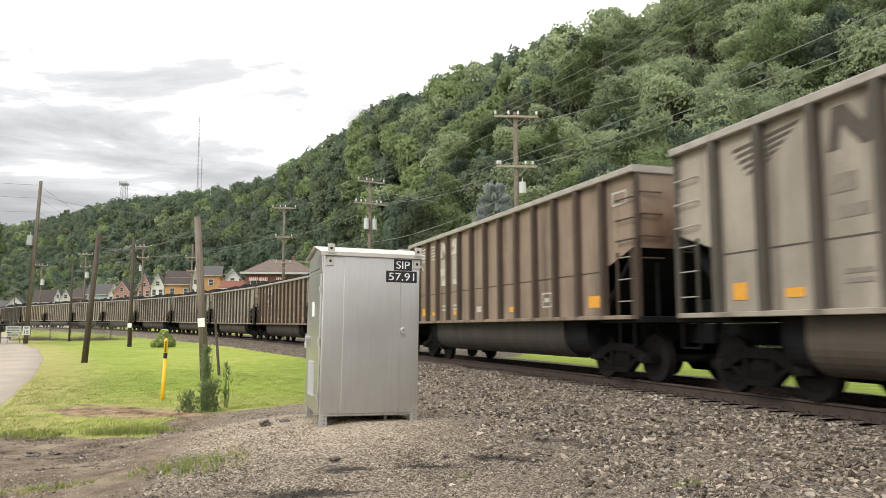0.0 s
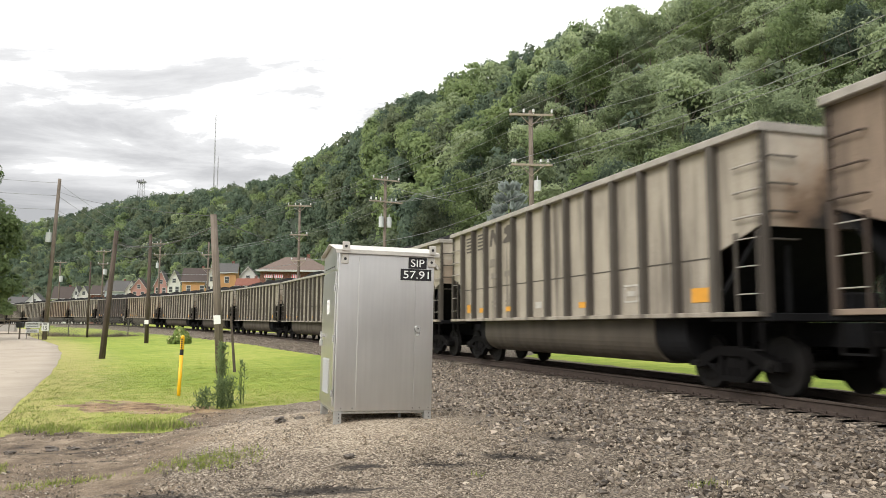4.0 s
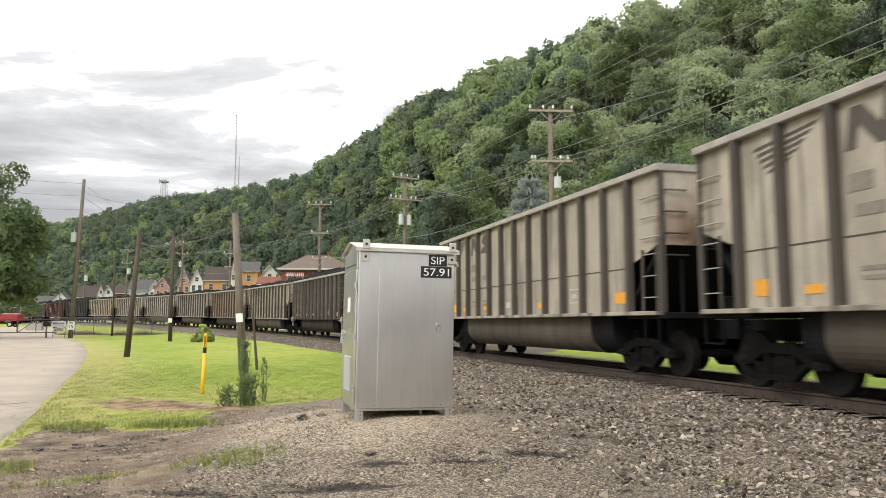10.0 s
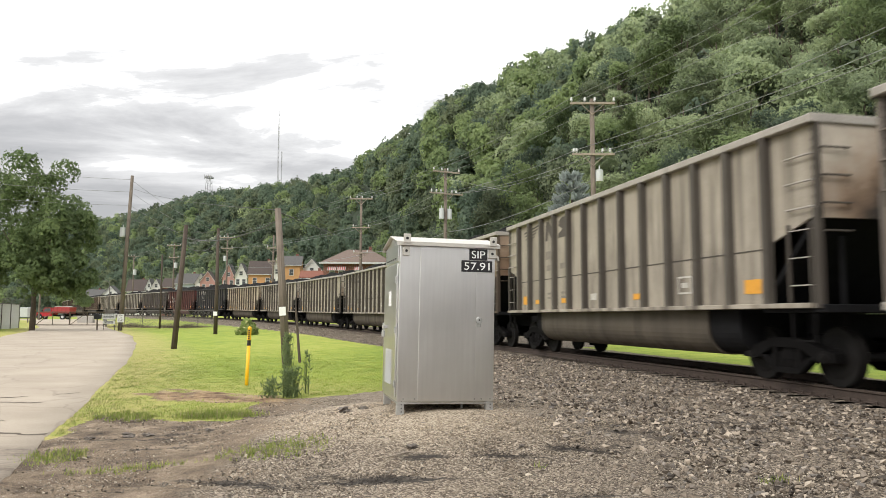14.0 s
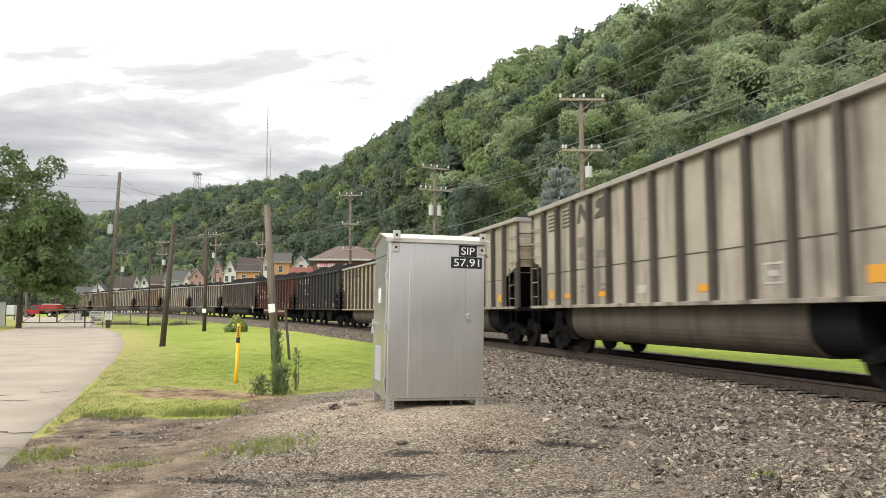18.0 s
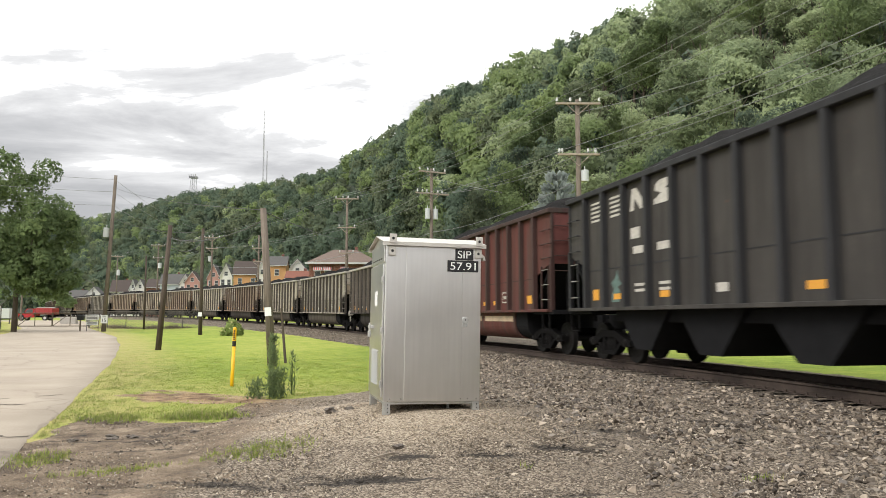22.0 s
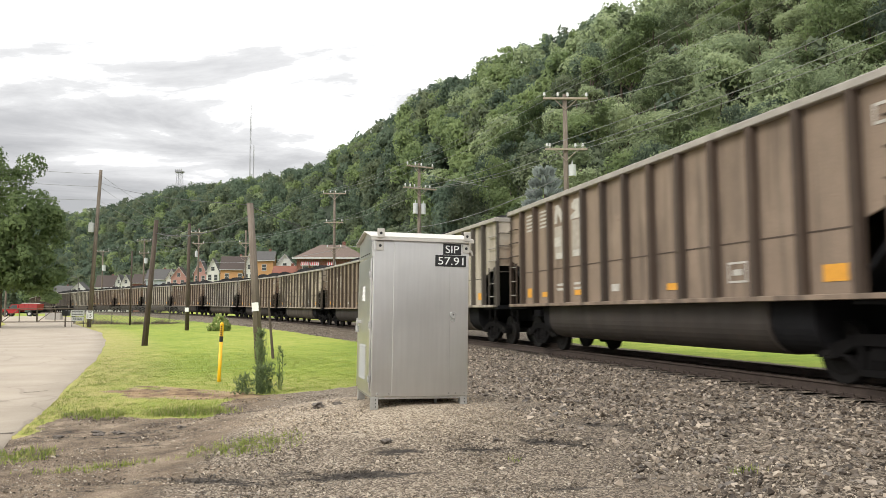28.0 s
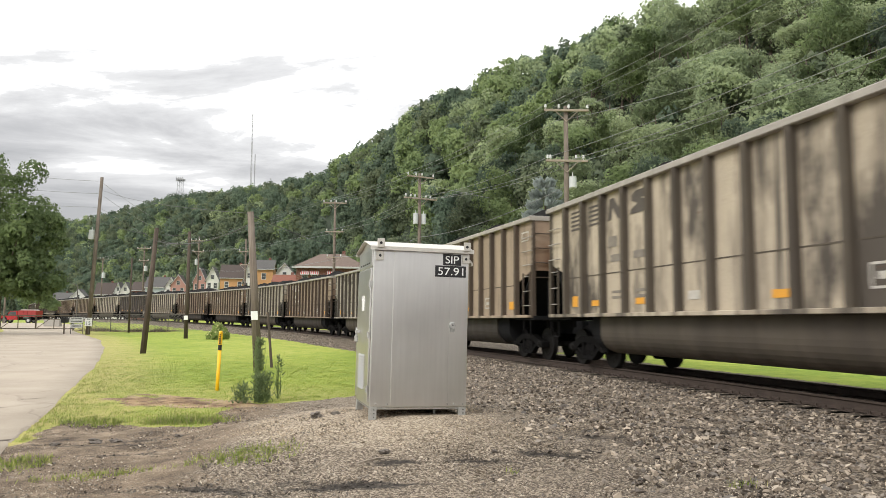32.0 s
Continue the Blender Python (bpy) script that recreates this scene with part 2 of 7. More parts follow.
def solid(name, bm, mat, label, category="", group="", kind="", at=None, smooth=False):
    ob = new(name, mesh_of(bm, name, mat, smooth) if isinstance(bm, bmesh.types.BMesh) else bm)
    if at is not None:
        ob.matrix_basis = at
    return tagged(ob, label, category, group, kind)


def box(x0, x1, y0, y1, z0, z1, bevel=0.0, bm=None):
    bm = bm or bmesh.new()
    made = bmesh.ops.create_cube(bm, size=1.0, matrix=Matrix.Translation(((x0 + x1) / 2, (y0 + y1) / 2, (z0 + z1) / 2)) @ Matrix.Diagonal((x1 - x0, y1 - y0, z1 - z0, 1)))
    if bevel:
        edges = list({ed for v in made["verts"] for ed in v.link_edges})
        bmesh.ops.bevel(bm, geom=edges, offset=bevel, segments=1, affect="EDGES")
    return bm


def rod(a, c, r0, r1=None, sides=8, bm=None, caps=True):
    """A round bar from a to c, tapering from r0 to r1."""
    bm = bm or bmesh.new()
    a, c = Vector(a), Vector(c)
    m = Matrix.Translation((a + c) / 2) @ (c - a).to_track_quat("Z", "Y").to_matrix().to_4x4()
    bmesh.ops.create_cone(bm, cap_ends=caps, segments=sides, radius1=r0, radius2=r0 if r1 is None else r1, depth=(c - a).length, matrix=m)
    return bm


def prism(outline, x0, x1, axis="x", bm=None):
    """A closed outline drawn in the other two axes, pushed from x0 to x1."""
    bm = bm or bmesh.new()
    def put(w, u, v):
        return {"x": (w, u, v), "y": (u, w, v), "z": (u, v, w)}[axis]
    lo = [bm.verts.new(put(x0, u, v)) for u, v in outline]
    hi = [bm.verts.new(put(x1, u, v)) for u, v in outline]
    k = len(outline)
    for i in range(k):
        bm.faces.new((lo[i], lo[(i + 1) % k], hi[(i + 1) % k], hi[i]))
    bm.faces.new(lo[::-1])
    bm.faces.new(hi)
    bmesh.ops.recalc_face_normals(bm, faces=bm.faces)
    return bm


# ---- the railway's line ----
RAIL_TOP = 0.44
GAUGE_HALF = 0.755
LINE_START, LINE_HEADING = (6.05, 11.53), 0.288
_step = 0.5
_ss = np.arange(-260.0, 700.0, _step)
_u = np.clip(_ss, -25, 190) / 100
_kappa = np.where((_ss > -40) & (_ss < 420), 0.00295 + 0.0031 * _u - 0.00305 * _u ** 2, 0.0)
_head = np.cumsum(_kappa) * _step
_zero = int(np.argmin(abs(_ss)))
_head = _head - _head[_zero] + LINE_HEADING
_xs = np.cumsum(-np.sin(_head)) * _step
_ys = np.cumsum(np.cos(_head)) * _step
_xs = _xs - _xs[_zero] + LINE_START[0]
_ys = _ys - _ys[_zero] + LINE_START[1]


def line(s):
    """Place and heading of the track's centre at s metres along it."""
    return float(np.interp(s, _ss, _xs)), float(np.interp(s, _ss, _ys)), float(np.interp(s, _ss, _head))


def rise(s):
    """The track climbs a little on its way to the town."""
    t = np.clip((np.asarray(s, float) - 20) / 145, 0, 1)
    return 1.35 * t * t * (3 - 2 * t)


def beside(s, off):
    """A point off metres to the town side (minus: the camera's side) of the centre line."""
    x, y, h = line(s)
    return x + math.cos(h) * off, y + math.sin(h) * off


def sweep(profile, s0, s1, step, z=0.0):
    """Carries an open or closed profile (offset, height) along the line."""
    bm = bmesh.new()
    rows = []
    for s in np.arange(s0, s1 + 0.01, step):
        rows.append([bm.verts.new((*beside(s, o), z + h + float(rise(s)))) for o, h in profile])
    for p, q in zip(rows, rows[1:]):
        for i in range(len(profile) - 1):
            bm.faces.new((p[i], p[i + 1], q[i + 1], q[i]))
    bmesh.ops.recalc_face_normals(bm, faces=bm.faces)
    return bm


def line_distance(x, y):
    """Signed distance of points (arrays) from the line, town side positive, and s."""
    keep = slice(None, None, 4)
    lx, ly, lh, ls = _xs[keep], _ys[keep], _head[keep], _ss[keep]
    x, y = np.asarray(x, float).ravel(), np.asarray(y, float).ravel()
    off, along = np.empty_like(x), np.empty_like(x)
    for i in range(0, len(x), 4000):
        d2 = (x[i:i + 4000, None] - lx) ** 2 + (y[i:i + 4000, None] - ly) ** 2
        j = d2.argmin(1)
        off[i:i + 4000] = (x[i:i + 4000] - lx[j]) * np.cos(lh[j]) + (y[i:i + 4000] - ly[j]) * np.sin(lh[j])
        along[i:i + 4000] = ls[j]
    return off, along

# ---- plan of the place ----
def smooth(a, c, x):
    t = np.clip((x - a) / (c - a), 0, 1)
    return t * t * (3 - 2 * t)


CABINET = (-0.81, 9.32)      # middle of the cabinet's front
CABINET_TURN = 18.0          # degrees


def ground_height(x, y):
    """Height of the ground: nearly flat, rising a little away, with the gravel pad and the bank of the railway."""
    x, y = np.asarray(x, float), np.asarray(y, float)
    shape = x.shape
    xr, yr = x.ravel(), y.ravel()
    d = np.hypot(xr, yr)
    z = 0.005 * np.clip(d - 15, 0, 90)
    off, along = line_distance(xr, yr)
    bank = 0.20 * smooth(-7.0, -2.0, off)
    bank = np.where(off > 2.0, 0.20 - 0.10 * smooth(2.0, 6.0, off), bank)
    far = smooth(60, 110, d)
    z = np.where(d < 400, np.maximum(z * far + z * (1 - far), 0) * (1 - smooth(-12, -3, off) * (off < 400)) + np.maximum(bank, 0) + smooth(-12, -3, off) * np.minimum(z, 0.12), z)
    z = z + 5.5 * smooth(16, 60, off) * smooth(25, 70, along) * smooth(900, 500, d)
    pad = np.exp(-(((xr - CABINET[0] - 0.1) / 2.6) ** 2 + ((yr - CABINET[1] - 0.6) / 2.2) ** 2) ** 1.5)
    z = np.maximum(z, 0) * (1 - pad) + np.maximum(z, 0.36) * pad
    z = z + rise(along) * smooth(-12, -4, off) * smooth(14, 5, off) + 0.55 * smooth(84, 106, d) * smooth(-4, -12, off) * smooth(300, 200, d)
    dip = 0.05 * np.exp(-(((xr + 5.5) / 2.5) ** 2 + ((yr - 9.5) / 2.5) ** 2))
    return (z - dip).reshape(shape)


def ground_at(x, y):
    return float(ground_height(np.array([x]), np.array([y]))[0])


def ahead(d, side):
    """A point d metres ahead and side metres to the right of the view's middle direction."""
    h = radians(5.3)
    return -math.sin(h) * d + math.cos(h) * side, math.cos(h) * d + math.sin(h) * side


# hill: bearing (degrees clockwise from +y), distance of foot, distance of ridge, height of ridge's ground
HILL = [
    (-75, 520, 1000, 45.6),
    (-60, 500, 950, 45.3),
    (-45, 430, 820, 54.1),
    (-36, 400, 740, 66.8),
    (-30.4, 330, 620, 65.4),
    (-26.6, 300, 530, 66.6),
    (-23.3, 275, 460, 66.9),
    (-18.6, 235, 395, 63.2),
    (-15.3, 210, 350, 59.4),
    (-12.8, 185, 315, 56.7),
    (-11, 168, 290, 60.2),
    (-9, 145, 262, 59.2),
    (-6.8, 120, 236, 56.7),
    (-5.9, 112, 222, 59.0),
    (-2.5, 95, 200, 58.6),
    (1.4, 80, 180, 55.8),
    (4.6, 72, 169, 54.6),
    (6.2, 68, 164, 55.4),
    (8, 64, 159, 55.6),
    (10.5, 61, 154, 55.2),
    (15, 56, 146, 55.0),
    (19.5, 52, 140, 55.6),
    (25, 48, 135, 52.9),
    (32, 45, 130, 48.4),
    (45, 43, 125, 43.0),
    (62, 43, 122, 43.1),
    (80, 43, 122, 43.1),
]
HILL = np.array(HILL, float)


def hill_point(bearing, u):
    """Plan and height of the hillside at a bearing, u from 0 at the foot to 1 at the ridge."""
    foot, ridge, top = (np.interp(bearing, HILL[:, 0], HILL[:, k]) for k in (1, 2, 3))
    d = foot + (ridge - foot) * u
    prof = np.where(u < 1, smooth(-0.35, 1.1, u) * 1.0, 1.0)
    z = (prof - smooth(-0.35, 1.1, np.zeros_like(u))) / (1 - smooth(-0.35, 1.1, np.zeros_like(u))) * top + 0.3
    z = z - np.clip(u - 1.05, 0, 1) * top * 0.5 + 5.0 * smooth(-4, -12, bearing) * np.clip(1 - u, 0, 1)
    br = np.radians(bearing)
    return np.sin(br) * d, np.cos(br) * d, z


# ---- ground, road, railway ----
def toward_polygon(x, y, poly):
    """Signed distance of points to a closed outline, inside positive."""
    poly = np.asarray(poly, float)
    best = np.full(x.shape, 1e9)
    inside = np.zeros(x.shape, bool)
    for (ax, ay), (cx, cy) in zip(poly, np.roll(poly, -1, 0)):
        ex, ey = cx - ax, cy - ay
        t = np.clip(((x - ax) * ex + (y - ay) * ey) / (ex * ex + ey * ey + 1e-9), 0, 1)
        best = np.minimum(best, np.hypot(x - ax - t * ex, y - ay - t * ey))
        cross = (ay > y) != (cy > y)
        inside ^= cross & (x < (cx - ax) * (y - ay) / (cy - ay + 1e-12) + ax)
    return np.where(inside, best, -best)


# outline of the bare gravel and dirt: yard, pad, and the strip along the track
BARE = ([(-30, -60), (-5.9, 6.6), (-6.2, 8.6), (-5.75, 9.3), (-6.1, 10.35), (-6.3, 11.3), (-5.13, 11.0), (-4.01, 10.8), (-4.33, 12.7), (-4.1, 13.5), (-3.7, 14.3), (-2.7, 15.05), (-2.0, 18.0), (-2.9, 23.0)]
        + [beside(s, -4.1 - 0.035 * (s - 20)) for s in (22, 30, 40, 55, 75, 100)] + [beside(s, -6.8) for s in (130, 180, 260, 400)]
        + [beside(s, 11.0) for s in (400, 260, 180, 130, 100, 75, 58)] + [beside(46, 11.0), beside(34, 10.0), beside(26, 8.0), beside(20, 3.4)] + [beside(s, 3.3) for s in (12, 4, -4, -12, -40, -120)])
ROAD = [(-4.4, 6.2), (-5.8, 9.1), (-7.75, 13.5), (-9.3, 16.95), (-11.9, 22.6), (-15.2, 29.5), (-19.0, 37.0), (-22.0, 42.5), (-25.2, 48.5), (-31.2, 58.0), (-40.1, 72.2), (-48.0, 86.0),
        (-75, 125), (-86, 120), (-56, 84), (-47.8, 72.9), (-38.0, 56.2), (-33.0, 46.7), (-30.6, 42.6), (-28, 36), (-26, 28), (-24, 18), (-20, 6), (-12, -20), (-2, -20)]


def tufts_here(x, y):
    """Grass that has crept into the bare ground."""
    def blot(cx, cy, rx, ry, turn):
        c, s = math.cos(turn), math.sin(turn)
        u, v = (x - cx) * c + (y - cy) * s, -(x - cx) * s + (y - cy) * c
        return np.exp(-((u / rx) ** 2 + (v / ry) ** 2))
    return np.maximum.reduce([blot(-2.5, 8.05, 0.45, 0.32, 0.0), 0.5 * blot(-2.95, 7.75, 0.22, 0.12, 0.15), 0.8 * blot(-3.75, 7.3, 0.6, 0.13, 0.5), blot(-4.45, 11.3, 0.55, 0.30, -0.1), 0.85 * blot(-4.95, 7.9, 0.30, 0.45, 0.3),
                              0.7 * blot(-5.9, 11.2, 0.5, 0.4, 0), 0.8 * blot(2.3, 6.95, 0.14, 0.09, 0), 0.6 * blot(0.24, 7.4, 0.07, 0.06, 0)])


def scars_here(x, y):
    """Worn patch and two ruts across the grass."""
    u, v = (x + 6.0) * 0.94 - (y - 14.25) * 0.34, (x + 6.0) * 0.34 + (y - 14.25) * 0.94
    v = v + 0.10 * np.sin(u * 2.3 + 0.8)
    patch = np.exp(-(((u - 0.45) / 1.85) ** 2 + ((v + 0.25) / 0.78) ** 2) ** 1.5) * (0.75 + 0.3 * np.sin(u * 5.1 + 1.7 * np.sin(v * 6.0)))
    ruts = np.maximum(np.exp(-(((u + 0.2) / 1.3) ** 4 + ((v - 0.45) / 0.10) ** 2)), np.exp(-(((u + 0.5) / 0.8) ** 4 + ((v + 0.55) / 0.09) ** 2)))
    return np.clip(1.6 * np.maximum(patch, ruts), 0, 1)


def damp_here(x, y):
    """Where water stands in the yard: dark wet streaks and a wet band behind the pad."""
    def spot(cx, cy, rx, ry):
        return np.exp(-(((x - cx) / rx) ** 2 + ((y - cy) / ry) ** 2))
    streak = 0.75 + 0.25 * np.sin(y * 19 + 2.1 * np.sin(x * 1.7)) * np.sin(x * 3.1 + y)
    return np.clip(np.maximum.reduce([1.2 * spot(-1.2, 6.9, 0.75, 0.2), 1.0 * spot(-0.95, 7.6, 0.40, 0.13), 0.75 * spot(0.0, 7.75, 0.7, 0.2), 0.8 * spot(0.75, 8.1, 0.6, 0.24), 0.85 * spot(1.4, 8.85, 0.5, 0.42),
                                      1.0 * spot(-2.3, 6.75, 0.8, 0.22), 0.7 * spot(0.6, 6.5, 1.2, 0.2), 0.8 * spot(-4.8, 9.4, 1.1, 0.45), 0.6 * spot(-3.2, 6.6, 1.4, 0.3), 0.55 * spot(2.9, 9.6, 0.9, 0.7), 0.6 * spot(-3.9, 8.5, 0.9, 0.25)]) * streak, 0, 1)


def pad_here(x, y):
    """The heap of fresh sandy gravel that the cabinet stands on."""
    return np.exp(-(((x - CABINET[0] + 0.25) / 2.75) ** 2 + ((y - CABINET[1] - 0.35) / 1.75) ** 2) ** 2)


def bare_share(x, y):
    d = toward_polygon(x, y, BARE)
    wob = np.sin(x * 2.1 + y * 1.3) * 0.10 + np.sin(x * 5.3 - y * 4.1) * 0.06
    return np.clip(smooth(-0.22, 0.22, d + wob) - 0.42 * tufts_here(x, y) + 0.95 * scars_here(x, y), 0, 1)


def ground_look(n):
    def mask(name):
        return n.add("ShaderNodeAttribute", attribute_name=name).outputs["Fac"]
    big = n.noise(0.35, 4, 0.6, n.place)
    mid = n.noise(1.7, 5, 0.65, n.place)
    fine = n.noise(22.0, 4, 0.7, n.place)
    tiny = n.noise(90.0, 3, 0.7, n.place)
    lawn = n.math("ADD", n.math("MULTIPLY", n.noise(0.12, 3, 0.6, n.scaled(n.place, (1, 0.6, 1))), 0.4), n.math("ADD", n.math("MULTIPLY", mid, 0.4), n.math("SUBTRACT", n.math("MULTIPLY", fine, 0.4), 0.1)))
    grass = n.ramp(lawn, [(0.33, (0.10, 0.155, 0.02)), (0.45, (0.20, 0.275, 0.032)), (0.55, (0.30, 0.34, 0.055)), (0.66, (0.43, 0.385, 0.13))])
    grass = n.mix(n.math("MULTIPLY", mask("dry"), n.grey(mid, 0.35, 0.62, 0.35, 0.95)), grass, n.ramp(fine, [(0.35, (0.30, 0.27, 0.085)), (0.65, (0.46, 0.39, 0.16))]))
    stones = n.add("ShaderNodeTexVoronoi", {"Vector": n.place, "Scale": 58.0, "Randomness": 1.0})
    tone = n.add("ShaderNodeSeparateColor", {"Color": stones.outputs["Color"]}).outputs[0]
    gravel = n.ramp(n.math("ADD", n.math("MULTIPLY", tone, 0.55), n.math("MULTIPLY", tiny, 0.45)),
                    [(0.25, (0.066, 0.050, 0.036)), (0.5, (0.18, 0.143, 0.104)), (0.75, (0.39, 0.33, 0.255))])
    sandy = n.ramp(n.math("ADD", n.math("MULTIPLY", tone, 0.5), n.math("MULTIPLY", tiny, 0.5)), [(0.28, (0.15, 0.115, 0.08)), (0.5, (0.33, 0.268, 0.195)), (0.75, (0.54, 0.465, 0.36))])
    gravel = n.mix(n.grey(n.math("ADD", mask("pad"), n.math("MULTIPLY", n.math("SUBTRACT", mid, 0.5), 1.1)), 0.30, 0.75), gravel, sandy)
    dirt = n.ramp(n.math("ADD", n.math("MULTIPLY", mid, 0.45), n.math("MULTIPLY", tiny, 0.55)),
                  [(0.38, (0.036, 0.026, 0.018)), (0.5, (0.165, 0.122, 0.083)), (0.63, (0.42, 0.335, 0.24))])
    gravel = n.mix(mask("coarse"), gravel, n.ramp(n.math("ADD", n.math("MULTIPLY", tone, 0.55), n.math("MULTIPLY", tiny, 0.45)), [(0.25, (0.04, 0.031, 0.023)), (0.5, (0.13, 0.104, 0.078)), (0.75, (0.30, 0.25, 0.19))]))
    soil = n.mix(n.grey(n.math("ADD", mask("dirt"), n.math("MULTIPLY", n.math("SUBTRACT", mid, 0.5), 1.4)), 0.35, 0.65), gravel, dirt)
    soil = n.mix(mask("scar"), soil, n.ramp(mid, [(0.38, (0.11, 0.062, 0.036)), (0.55, (0.34, 0.235, 0.13)), (0.7, (0.44, 0.36, 0.19))]))
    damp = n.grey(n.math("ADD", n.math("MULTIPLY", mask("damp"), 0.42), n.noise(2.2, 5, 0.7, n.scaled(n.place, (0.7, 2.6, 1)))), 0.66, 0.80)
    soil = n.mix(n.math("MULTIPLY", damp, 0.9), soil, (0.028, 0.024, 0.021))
    edge = n.grey(n.math("ADD", mask("bare"), n.math("MULTIPLY", n.math("SUBTRACT", n.noise(5.0, 5, 0.75, n.place), 0.5), 1.1)), 0.42, 0.58)
    col = n.mix(edge, grass, soil)
    height = n.math("ADD", n.math("MULTIPLY", n.math("SUBTRACT", 1.0, stones.outputs["Distance"]), edge), n.math("MULTIPLY", fine, 1.4))
    return {"Base Color": col, "Roughness": 0.92, "Specular IOR Level": 0.3, "relief": (height, 0.022, 0.7)}


GROUND = material("grass_and_gravel", ground_look)


def build_ground():
    radii = np.concatenate([np.linspace(0.4, 17, 150), np.geomspace(17.2, 130, 120), np.geomspace(135, 4500, 30)])
    angles = np.concatenate([np.radians(np.arange(-45, 45, 0.5)), np.radians(np.arange(45, 315, 3.0))])
    rr, aa = np.meshgrid(radii, angles, indexing="ij")
    x, y = rr * np.sin(aa), rr * np.cos(aa)
    z = ground_height(x, y)
    bare = bare_share(x, y)
    rng = np.random.default_rng(3)
    rough = np.sin(x * 3.1 + 1.3 * np.sin(y * 2.3)) * np.sin(y * 2.7 + 1.1 * np.sin(x * 1.9)) * 0.018
    z = z + (rng.normal(0, 0.006, z.shape) + rough * bare) * (rr < 30)
    verts = np.stack([x, y, z], -1).reshape(-1, 3)
    k = len(angles)
    i, j = np.meshgrid(np.arange(len(radii) - 1), np.arange(k), indexing="ij")
    j2 = (j + 1) % k
    faces = np.stack([i * k + j, i * k + j2, (i + 1) * k + j2, (i + 1) * k + j], -1).reshape(-1, 4).tolist()
    faces.append(list(range(k))[::-1])
    me = bpy.data.meshes.new("ground")
    me.from_pydata(verts.tolist(), [], faces)
    road = toward_polygon(x, y, ROAD)
    fields = {
        "bare": bare,
        "coarse": smooth(-7.4, -5.6, line_distance(x, y)[0].reshape(x.shape)),
        "dirt": smooth(-2.0, -3.9, x + 0.15 * (y - 9)) * smooth(16, 12, y),
        "scar": scars_here(x, y) * smooth(12.2, 12.8, y),
        "dry": np.maximum(smooth(-3.0, -0.4, road) * 1.0, smooth(17.5, 14.5, y + 0.2 * x) * 0.6) * (x < 0),
        "damp": damp_here(x, y),
        "pad": pad_here(x, y),
    }
    for name, values in fields.items():
        me.attributes.new(name, "FLOAT", "POINT").data.foreach_set("value", values.ravel().astype(np.float32))
    me.materials.append(GROUND)
    me.shade_smooth()
    tagged(new("ground", me), "mown green grass with a bare gravel yard", "ground", kind="structure")


build_ground()


def road_look(n):
    v = n.math("ADD", n.math("MULTIPLY", n.noise(0.5, 5, 0.6, n.place), 0.6), n.math("MULTIPLY", n.noise(40, 3, 0.7, n.place), 0.4))
    col = n.ramp(v, [(0.32, (0.285, 0.238, 0.182)), (0.55, (0.385, 0.328, 0.258)), (0.75, (0.445, 0.385, 0.31))])
    cracks = n.add("ShaderNodeTexVoronoi", {"Vector": n.add("ShaderNodeVectorMath", {0: n.place, 1: n.add("ShaderNodeTexNoise", {"Vector": n.place, "Scale": 0.9, "Detail": 3.0}).outputs["Color"]}, operation="ADD").outputs[0], "Scale": 0.28}, feature="DISTANCE_TO_EDGE")
    line_ = n.grey(cracks.outputs["Distance"], 0.012, 0.004)
    col = n.mix(n.math("MULTIPLY", line_, 0.3), col, (0.16, 0.13, 0.10))
    stain = n.grey(n.noise(0.35, 5, 0.65, n.scaled(n.place, (0.5, 2.0, 1))), 0.60, 0.70)
    col = n.mix(n.math("MULTIPLY", stain, 0.2), col, (0.25, 0.17, 0.12))
    # earth carried onto the near end from the yard
    sep = n.add("ShaderNodeSeparateXYZ", {"Vector": n.place})
    reach = n.math("ADD", sep.outputs["Y"], n.math("MULTIPLY", n.math("SUBTRACT", n.noise(1.1, 5, 0.7, n.scaled(n.place, (0.6, 1.8, 1))), 0.5), 9.0))
    col = n.mix(n.grey(reach, 8.6, 6.6, 0.0, 0.85), col, n.ramp(n.noise(14, 4, 0.7, n.place), [(0.35, (0.10, 0.078, 0.058)), (0.65, (0.25, 0.20, 0.155))]))
    return {"Base Color": col, "Roughness": 0.9, "relief": (v, 0.006, 0.5)}


